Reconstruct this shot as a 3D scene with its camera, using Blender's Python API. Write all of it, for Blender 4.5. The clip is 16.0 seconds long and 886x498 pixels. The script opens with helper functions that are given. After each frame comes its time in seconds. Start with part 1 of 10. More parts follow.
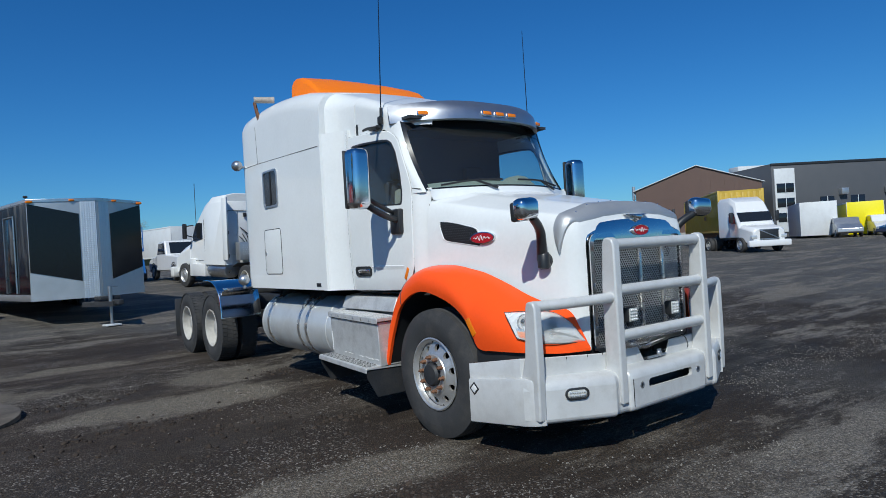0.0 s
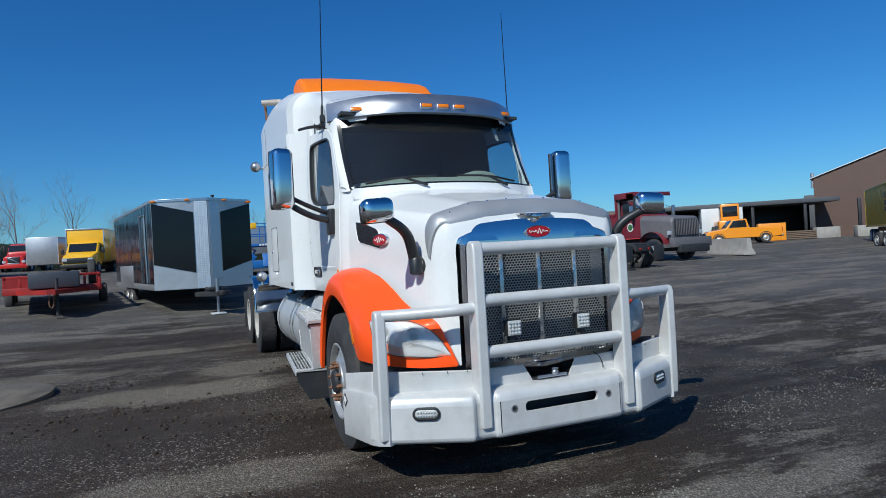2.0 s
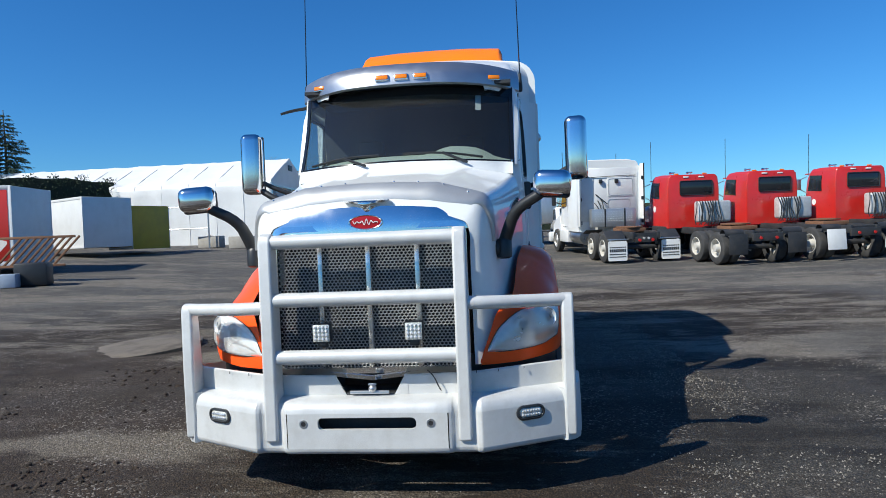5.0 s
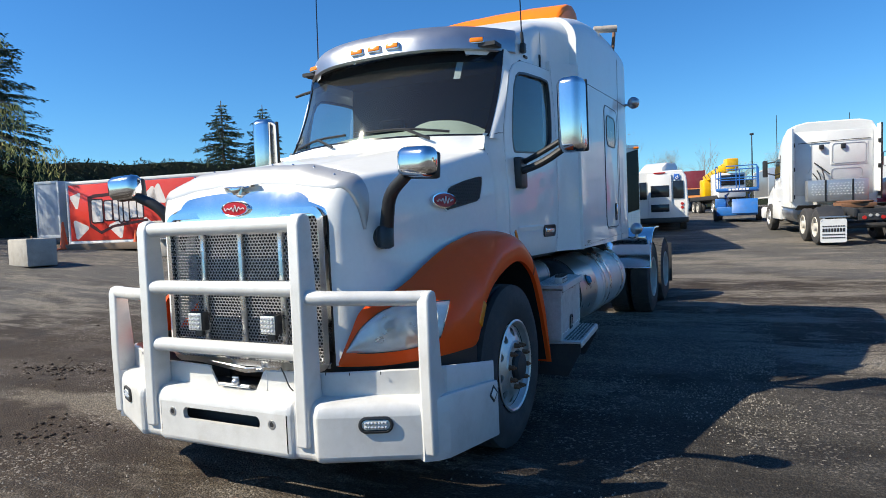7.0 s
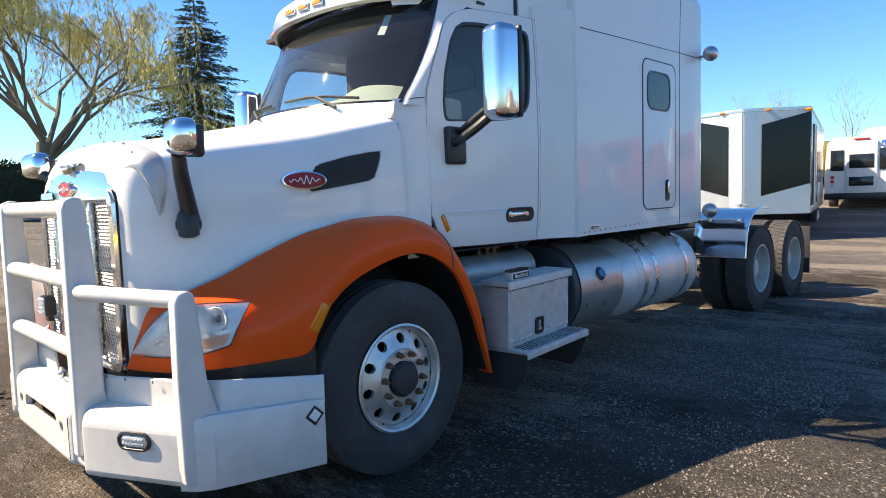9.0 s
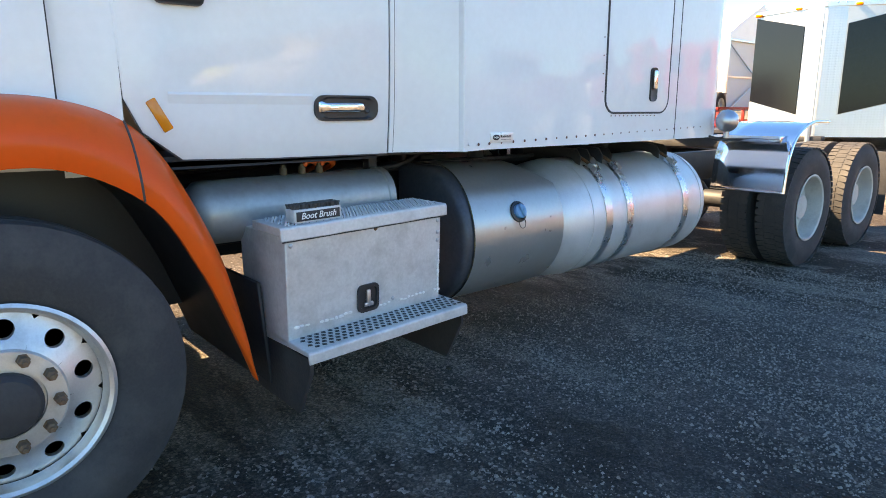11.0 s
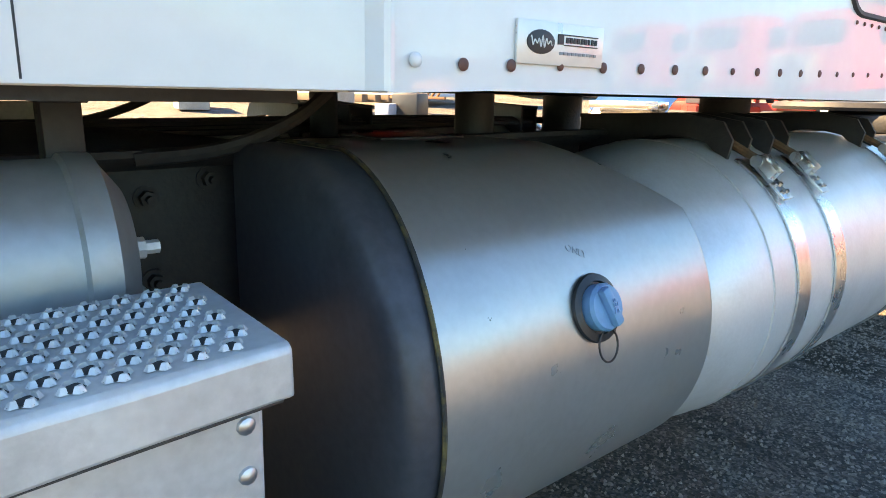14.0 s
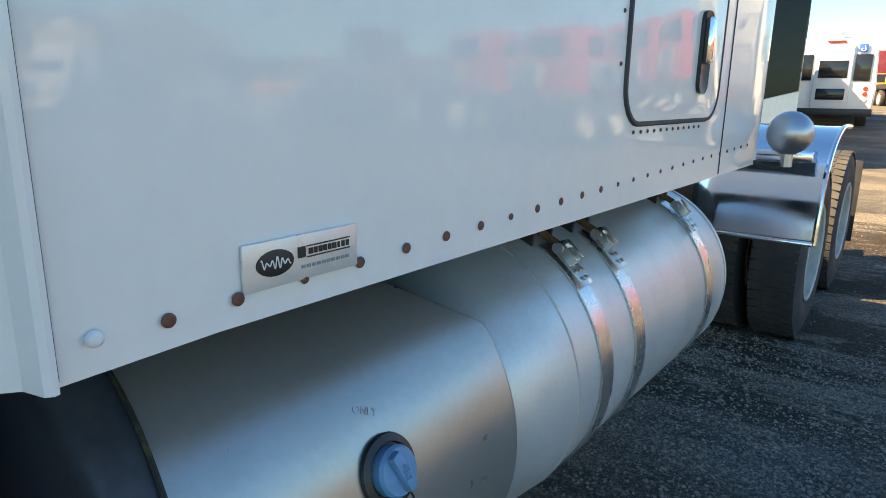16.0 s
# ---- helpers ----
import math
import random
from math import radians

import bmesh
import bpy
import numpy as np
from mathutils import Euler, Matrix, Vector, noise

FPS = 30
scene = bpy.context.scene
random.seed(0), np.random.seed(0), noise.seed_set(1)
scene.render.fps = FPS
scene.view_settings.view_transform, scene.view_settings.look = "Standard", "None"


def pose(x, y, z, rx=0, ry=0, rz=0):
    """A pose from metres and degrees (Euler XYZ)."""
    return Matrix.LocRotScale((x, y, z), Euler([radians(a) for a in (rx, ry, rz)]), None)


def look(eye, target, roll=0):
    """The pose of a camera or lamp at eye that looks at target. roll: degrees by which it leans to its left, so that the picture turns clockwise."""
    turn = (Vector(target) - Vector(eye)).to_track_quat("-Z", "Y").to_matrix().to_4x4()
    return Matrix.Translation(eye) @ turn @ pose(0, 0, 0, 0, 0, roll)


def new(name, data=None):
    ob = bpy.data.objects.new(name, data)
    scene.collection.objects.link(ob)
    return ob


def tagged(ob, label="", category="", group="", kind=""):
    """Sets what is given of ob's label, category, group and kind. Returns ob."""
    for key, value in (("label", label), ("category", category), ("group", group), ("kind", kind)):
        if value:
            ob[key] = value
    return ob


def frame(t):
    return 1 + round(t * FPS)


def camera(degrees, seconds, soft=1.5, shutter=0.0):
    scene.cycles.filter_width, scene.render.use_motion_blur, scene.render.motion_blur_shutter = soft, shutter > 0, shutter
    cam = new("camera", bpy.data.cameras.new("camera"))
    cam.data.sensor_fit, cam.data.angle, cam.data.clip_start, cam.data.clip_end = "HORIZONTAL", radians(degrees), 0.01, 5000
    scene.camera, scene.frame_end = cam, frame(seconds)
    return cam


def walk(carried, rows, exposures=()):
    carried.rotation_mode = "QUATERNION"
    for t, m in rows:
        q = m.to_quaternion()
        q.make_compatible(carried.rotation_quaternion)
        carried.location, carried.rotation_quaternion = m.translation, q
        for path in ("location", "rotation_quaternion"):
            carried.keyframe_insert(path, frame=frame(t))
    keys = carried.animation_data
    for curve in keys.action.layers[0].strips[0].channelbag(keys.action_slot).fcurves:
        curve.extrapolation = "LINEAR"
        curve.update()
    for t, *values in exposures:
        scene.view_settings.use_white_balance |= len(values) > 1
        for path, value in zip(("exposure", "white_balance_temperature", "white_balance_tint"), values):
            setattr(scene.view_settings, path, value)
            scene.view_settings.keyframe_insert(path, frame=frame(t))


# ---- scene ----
cam = camera(69.5, 16.0, soft=0.9)
PATH = [
    (0, (-4.529, -3.045, 1.66), (-3.323, -1.449, 1.656), -3.4),
    (0.5, (-3.992, -3.274, 1.614), (-2.887, -1.607, 1.62), -3.3),
    (1, (-3.48, -3.509, 1.614), (-2.454, -1.793, 1.636), -3.3),
    (1.5, (-2.976, -3.733, 1.626), (-2.078, -1.946, 1.631), -3.1),
    (2, (-2.423, -3.853, 1.614), (-1.664, -2.003, 1.617), -3.2),
    (2.5, (-1.847, -4.036, 1.616), (-1.237, -2.131, 1.615), -3.0),
    (3, (-1.298, -4.044, 1.594), (-0.851, -2.095, 1.591), -2.8),
    (3.5, (-0.71, -4.068, 1.594), (-0.399, -2.092, 1.595), -2.7),
    (4, (-0.163, -3.993, 1.593), (0.005, -2.0, 1.58), -2.6),
    (4.2, (0.038, -3.927, 1.605), (0.144, -1.93, 1.584), -2.5),
    (6.3, (2.186, -3.141, 1.622), (1.465, -1.278, 1.532), -2.5),
    (6.5, (2.36, -2.997, 1.603), (1.581, -1.157, 1.512), -2.5),
    (7, (2.813, -2.652, 1.601), (1.915, -0.868, 1.507), -2.4),
    (7.5, (3.192, -2.275, 1.643), (2.155, -0.569, 1.536), -2.2),
    (8, (3.504, -1.852, 1.635), (2.348, -0.223, 1.538), -2.1),
    (8.5, (3.83, -1.412, 1.625), (2.545, 0.116, 1.511), -2.0),
    (9, (3.999, -0.909, 1.613), (2.612, 0.522, 1.447), -1.8),
    (9.5, (4.09, -0.345, 1.618), (2.642, 1.016, 1.397), -1.4),
    (10, (4.028, 0.253, 1.562), (2.536, 1.552, 1.268), -1.4),
    (10.2, (3.946, 0.517, 1.523), (2.453, 1.802, 1.179), -1.5),
    (12.3, (2.737, 2.306, 1.41), (1.246, 3.551, 0.935), 1.1),
    (12.5, (2.605, 2.397, 1.402), (1.113, 3.638, 0.918), 1.0),
    (13, (2.266, 2.698, 1.304), (0.767, 3.932, 0.824), 0.9),
    (13.5, (1.985, 2.942, 1.254), (0.48, 4.17, 0.778), 1.1),
    (14, (1.789, 3.117, 1.25), (0.284, 4.347, 0.779), 1.2),
    (14.5, (1.61, 3.3, 1.254), (0.168, 4.61, 0.807), 0.3),
    (15, (1.566, 3.366, 1.28), (0.318, 4.858, 0.813), 0.4),
    (15.5, (1.608, 3.359, 1.359), (0.421, 4.899, 0.891), 0.7),
    (16, (1.769, 3.306, 1.485), (0.586, 4.848, 1.015), 0.9),
]
EXPOSURES = [(0, -0.33, 6180, 4), (2, -0.20, 6180, 4), (4, 0.18, 6450, 4), (6.5, 0.58, 7150, 7), (8, 1.07, 8300, 9), (9, 1.46, 9500, 16), (10, 2.2, 12400, 21), (12.5, 2.88, 18600, 18), (14, 3.03, 20500, 19), (15, 2.90, 20000, 18), (16, 2.15, 16600, 13)]
walk(cam, [(t, look(eye, target, roll)) for t, eye, target, roll in PATH], EXPOSURES)

# ---- light ----
world = bpy.data.worlds.new("sky")
scene.world = world
world.use_nodes = True
wn = world.node_tree
wn.nodes.clear()
sky = wn.nodes.new("ShaderNodeTexSky")
sky.sky_type = "NISHITA"
sky.sun_disc = False
SUN_WAY = Vector((0.766, 0.643, 0))          # the way the light travels over the ground
SUN_UP = radians(42)
sky.sun_elevation = SUN_UP
sky.sun_rotation = math.atan2(-SUN_WAY.x, -SUN_WAY.y)
sky.altitude = 50
sky.air_density, sky.dust_density, sky.ozone_density = 1.0, 0.3, 5.5
bg = wn.nodes.new("ShaderNodeBackground")
bg.inputs["Strength"].default_value = 0.095
wo = wn.nodes.new("ShaderNodeOutputWorld")
hue = wn.nodes.new("ShaderNodeHueSaturation")
hue.inputs["Saturation"].default_value = 1.2
wn.links.new(sky.outputs[0], hue.inputs["Color"])
cast = wn.nodes.new("ShaderNodeMix")
cast.data_type, cast.blend_type = "RGBA", "MULTIPLY"
cast.inputs["Factor"].default_value = 1
cast.inputs["B"].default_value = (0.52, 0.88, 1.15, 1)
wn.links.new(hue.outputs[0], cast.inputs["A"])
wn.links.new(cast.outputs["Result"], bg.inputs[0])
wn.links.new(bg.outputs[0], wo.inputs[0])
sun = new("sun", bpy.data.lights.new("sun", "SUN"))
sun.data.energy, sun.data.angle, sun.data.color = 4.6, radians(0.53), (1.0, 0.965, 0.90)
sun.matrix_world = look((-30 * SUN_WAY.x, -30 * SUN_WAY.y, 30 * math.tan(SUN_UP)), (0, 0, 0))


# ---- materials ----
def mat(name, color, rough=0.5, metal=0.0, vary=0.12, scale=6.0, grain=60.0, bump=0.0, coat=0.0, dirt=None, dirt_amount=0.0,
        island=False, spec=0.5, emit=None, emit_power=0.0, rough_vary=0.1, stretch=(1, 1, 1)):
    """A surface with a base colour, variation at two scales, roughness breakup, fine relief and optional dirt."""
    m = bpy.data.materials.new(name)
    m.use_nodes = True
    nt = m.node_tree
    n, l = nt.nodes, nt.links
    b = n["Principled BSDF"]
    co = n.new("ShaderNodeTexCoord")
    mp = n.new("ShaderNodeMapping")
    mp.inputs["Scale"].default_value = stretch
    l.new(co.outputs["Object"], mp.inputs["Vector"])
    big = n.new("ShaderNodeTexNoise")
    big.inputs["Scale"].default_value, big.inputs["Detail"].default_value = scale, 5
    fine = n.new("ShaderNodeTexNoise")
    fine.inputs["Scale"].default_value, fine.inputs["Detail"].default_value = grain, 3
    for t in (big, fine):
        l.new(mp.outputs[0], t.inputs["Vector"])
    mix = n.new("ShaderNodeMath")
    mix.operation = "ADD"
    l.new(big.outputs["Fac"], mix.inputs[0])
    l.new(fine.outputs["Fac"], mix.inputs[1])
    rng = n.new("ShaderNodeMapRange")
    rng.inputs["From Min"].default_value, rng.inputs["From Max"].default_value = 0.6, 1.4
    rng.inputs["To Min"].default_value, rng.inputs["To Max"].default_value = 1 - vary, 1 + vary
    l.new(mix.outputs[0], rng.inputs["Value"])
    mul = n.new("ShaderNodeMix")
    mul.data_type, mul.blend_type = "RGBA", "MULTIPLY"
    mul.inputs["Factor"].default_value = 1
    mul.inputs["A"].default_value = (*color, 1)
    l.new(rng.outputs[0], mul.inputs["B"])
    out = mul.outputs["Result"]
    if island:
        g = n.new("ShaderNodeNewGeometry")
        r2 = n.new("ShaderNodeMapRange")
        r2.inputs["To Min"].default_value, r2.inputs["To Max"].default_value = 0.6, 1.4
        l.new(g.outputs["Random Per Island"], r2.inputs["Value"])
        m2 = n.new("ShaderNodeMix")
        m2.data_type, m2.blend_type = "RGBA", "MULTIPLY"
        m2.inputs["Factor"].default_value = 1
        l.new(out, m2.inputs["A"])
        l.new(r2.outputs[0], m2.inputs["B"])
        out = m2.outputs["Result"]
    if dirt:
        d = n.new("ShaderNodeTexNoise")
        d.inputs["Scale"].default_value, d.inputs["Detail"].default_value, d.inputs["Roughness"].default_value = scale * 0.7, 8, 0.7
        l.new(mp.outputs[0], d.inputs["Vector"])
        r3 = n.new("ShaderNodeMapRange")
        r3.inputs["From Min"].default_value, r3.inputs["From Max"].default_value = 0.48, 0.72
        r3.inputs["To Max"].default_value = dirt_amount
        l.new(d.outputs["Fac"], r3.inputs["Value"])
        m3 = n.new("ShaderNodeMix")
        m3.data_type = "RGBA"
        l.new(r3.outputs[0], m3.inputs["Factor"])
        l.new(out, m3.inputs["A"])
        m3.inputs["B"].default_value = (*dirt, 1)
        out = m3.outputs["Result"]
    l.new(out, b.inputs["Base Color"])
    rr = n.new("ShaderNodeMapRange")
    rr.inputs["From Min"].default_value, rr.inputs["From Max"].default_value = 0.3, 0.7
    rr.inputs["To Min"].default_value, rr.inputs["To Max"].default_value = max(0.02, rough * (1 - rough_vary)), min(1, rough * (1 + rough_vary))
    l.new(big.outputs["Fac"], rr.inputs["Value"])
    l.new(rr.outputs[0], b.inputs["Roughness"])
    b.inputs["Metallic"].default_value = metal
    b.inputs["Specular IOR Level"].default_value = spec
    if coat:
        b.inputs["Coat Weight"].default_value, b.inputs["Coat Roughness"].default_value = coat, 0.04
    if bump:
        bp = n.new("ShaderNodeBump")
        bp.inputs["Strength"].default_value, bp.inputs["Distance"].default_value = min(1, bump), 0.004
        l.new(fine.outputs["Fac"], bp.inputs["Height"])
        l.new(bp.outputs[0], b.inputs["Normal"])
    if emit:
        b.inputs["Emission Color"].default_value, b.inputs["Emission Strength"].default_value = (*emit, 1), emit_power
    return m


def glass(name, tint, rough=0.0, haze=0.03):
    """A thin tinted pane: clear tinted passage with a real gloss on top and a film of dust."""
    m = bpy.data.materials.new(name)
    m.use_nodes = True
    nt = m.node_tree
    nt.nodes.remove(nt.nodes["Principled BSDF"])
    tr, gl, mx, fr = (nt.nodes.new("ShaderNode" + k) for k in ("BsdfTransparent", "BsdfGlossy", "MixShader", "LayerWeight"))
    tr.inputs[0].default_value = (*tint, 1)
    gl.inputs["Roughness"].default_value = 0.02 + rough
    pw, ma = nt.nodes.new("ShaderNodeMath"), nt.nodes.new("ShaderNodeMath")
    pw.operation, ma.operation = "POWER", "MULTIPLY_ADD"
    pw.inputs[1].default_value, ma.inputs[1].default_value, ma.inputs[2].default_value = 4.0, 0.93, 0.06
    nt.links.new(fr.outputs["Facing"], pw.inputs[0])
    nt.links.new(pw.outputs[0], ma.inputs[0])
    nt.links.new(ma.outputs[0], mx.inputs[0])
    nt.links.new(tr.outputs[0], mx.inputs[1])
    nt.links.new(gl.outputs[0], mx.inputs[2])
    film, df = nt.nodes.new("ShaderNodeMixShader"), nt.nodes.new("ShaderNodeBsdfDiffuse")
    dust = nt.nodes.new("ShaderNodeTexNoise")
    dust.inputs["Scale"].default_value, dust.inputs["Detail"].default_value = 3.0, 5
    amount = nt.nodes.new("ShaderNodeMapRange")
    amount.inputs["To Min"].default_value, amount.inputs["To Max"].default_value = haze * 0.6, haze * 1.4
    df.inputs[0].default_value = (0.75, 0.75, 0.73, 1)
    nt.links.new(dust.outputs["Fac"], amount.inputs["Value"])
    nt.links.new(amount.outputs[0], film.inputs[0])
    nt.links.new(mx.outputs[0], film.inputs[1])
    nt.links.new(df.outputs[0], film.inputs[2])
    nt.links.new(film.outputs[0], nt.nodes["Material Output"].inputs[0])
    return m


WHITE = mat("white_truck_paint", (0.78, 0.79, 0.78), 0.42, vary=0.03, scale=2.5, grain=30, coat=0.54, spec=0.15, dirt=(0.5, 0.47, 0.42), dirt_amount=0.10)
ORANGE = mat("orange_truck_paint", (1.0, 0.099, 0.015), 0.36, vary=0.04, scale=3, grain=40, coat=0.20, spec=0.08, dirt=(0.62, 0.14, 0.05), dirt_amount=0.06)
BUMPER = mat("silver_white_bumper_paint", (0.62, 0.62, 0.61), 0.40, metal=0.15, vary=0.09, scale=7, grain=300, bump=0.15, dirt=(0.34, 0.315, 0.28), dirt_amount=0.32)
MIRROR_CHROME = mat("polished_mirror_shell", (0.70, 0.71, 0.73), 0.11, metal=1, vary=0.03, scale=4, rough_vary=0.5)
CHROME = mat("chrome", (0.78, 0.78, 0.78), 0.13, metal=1, vary=0.03, rough_vary=0.4)
DULL_CHROME = mat("dusty_chrome", (0.66, 0.65, 0.63), 0.27, metal=0.88, vary=0.05, scale=9, rough_vary=0.3, dirt=(0.5, 0.48, 0.44), dirt_amount=0.10)
# yellower copy of the truck's orange, with its look in full sun painted in
ORANGE_ROOF = mat("sunlit_orange_paint", (0.94, 0.205, 0.004), 0.4, vary=0.05, scale=3, grain=40, spec=0.3, dirt=(0.5, 0.25, 0.08), dirt_amount=0.12)
BRUSHED = mat("dull_brushed_shield", (0.47, 0.475, 0.48), 0.46, metal=0.55, vary=0.06, scale=8, grain=200, dirt=(0.40, 0.39, 0.37), dirt_amount=0.25)
SATIN = mat("satin_metal_trim", (0.50, 0.51, 0.53), 0.34, metal=0.9, vary=0.06, scale=8, grain=200)
ALU = mat("brushed_aluminium", (0.62, 0.63, 0.64), 0.30, metal=0.95, vary=0.08, scale=5, grain=120, bump=0.1, dirt=(0.28, 0.27, 0.25), dirt_amount=0.35)
ALU_DULL = mat("dull_aluminium", (0.62, 0.62, 0.61), 0.52, metal=0.45, vary=0.13, scale=9, grain=70, bump=0.12, dirt=(0.36, 0.35, 0.34), dirt_amount=0.6)
ALU_POLISHED = mat("brushed_steel_wrap", (0.45, 0.445, 0.425), 0.30, metal=0.66, vary=0.07, scale=9, grain=60, dirt=(0.42, 0.39, 0.34), dirt_amount=0.30)
BLACK = mat("black_plastic", (0.022, 0.023, 0.025), 0.42, vary=0.2, scale=6, grain=150, bump=0.1)
BLACK_GLOSS = mat("black_gloss_plastic", (0.012, 0.013, 0.015), 0.15, vary=0.15)
FRAME_BLACK = mat("grimy_black_steel", (0.024, 0.026, 0.030), 0.60, vary=0.35, scale=5, grain=60, bump=0.4, dirt=(0.070, 0.060, 0.050), dirt_amount=0.5)
TYRE = mat("tyre_rubber", (0.038, 0.038, 0.039), 0.8, vary=0.2, scale=6, grain=90, bump=0.3, dirt=(0.105, 0.095, 0.085), dirt_amount=0.5)
RIM = mat("aluminium_wheel", (0.66, 0.65, 0.63), 0.40, metal=0.75, vary=0.08, scale=9, grain=150, dirt=(0.3, 0.27, 0.23), dirt_amount=0.5)
RIM_WHITE = mat("dusty_white_wheel", (0.52, 0.50, 0.46), 0.55, vary=0.12, scale=8, grain=100, dirt=(0.25, 0.21, 0.17), dirt_amount=0.5)
RUST = mat("rusty_steel", (0.18, 0.085, 0.045), 0.8, vary=0.4, scale=20, grain=150, bump=0.5)
RUST_RED = mat("rust_brown_rivet", (0.16, 0.055, 0.04), 0.6, vary=0.3, scale=80)
AMBER = mat("amber_lens", (0.84, 0.21, 0.006), 0.2, vary=0.08, scale=40, coat=0.2)
RED_LENS = mat("red_lens", (0.45, 0.02, 0.02), 0.15, vary=0.1, coat=0.5)
LAMP_CLEAR = mat("clear_lamp_lens", (0.62, 0.63, 0.63), 0.12, vary=0.25, scale=14, grain=60, coat=0.8, metal=0.35)
LED = mat("led_lamp_face", (0.62, 0.62, 0.58), 0.3, vary=0.35, scale=90, grain=200, metal=0.3)
RED_BADGE = mat("red_badge_enamel", (0.40, 0.010, 0.018), 0.4, vary=0.08, coat=0.12, spec=0.25)
SEAM = mat("dark_seam", (0.05, 0.05, 0.055), 0.7, vary=0.1)
GLASS_DARK = glass("tinted_windscreen", (0.60, 0.73, 0.76), haze=0.016)
GLASS_SIDE = glass("tinted_side_glass", (0.74, 0.79, 0.80))
CABIN = mat("grey_cabin_plastic", (0.34, 0.37, 0.31), 0.7, vary=0.12, grain=200)
CABIN_DARK = mat("dark_cabin_fabric", (0.032, 0.037, 0.045), 0.9, vary=0.2, grain=200)
ORANGE_HOSE = mat("orange_hose", (0.75, 0.12, 0.02), 0.4, vary=0.1)
BLUE_CAP = mat("blue_plastic_cap", (0.03, 0.30, 0.50), 0.42, vary=0.1, scale=40)
PLATE = mat("dealer_plate", (0.72, 0.71, 0.68), 0.3, vary=0.05, scale=40, metal=0.3)
WHITE_MARK = mat("white_print", (0.78, 0.78, 0.76), 0.5, vary=0.05)
BLACK_MARK = mat("black_print", (0.02, 0.02, 0.022), 0.5, vary=0.1)


# ---- tools ----
def ground_z(x, y):
    """The yard: level where the truck stands round the drain, rising gently all round."""
    dx, dy = x + 1.0, y - 5.0
    r = math.hypot(dx, dy) + 1e-6
    slope = 0.058 - 0.032 * dx / r + 0.016 * dy / r
    k = (r - 8.5) / 2.0
    rise = 2.0 * math.log1p(math.exp(k)) if k < 60 else 2.0 * k
    return slope * (24.0 * (1 - math.exp(-rise / 24.0)) - 0.03)


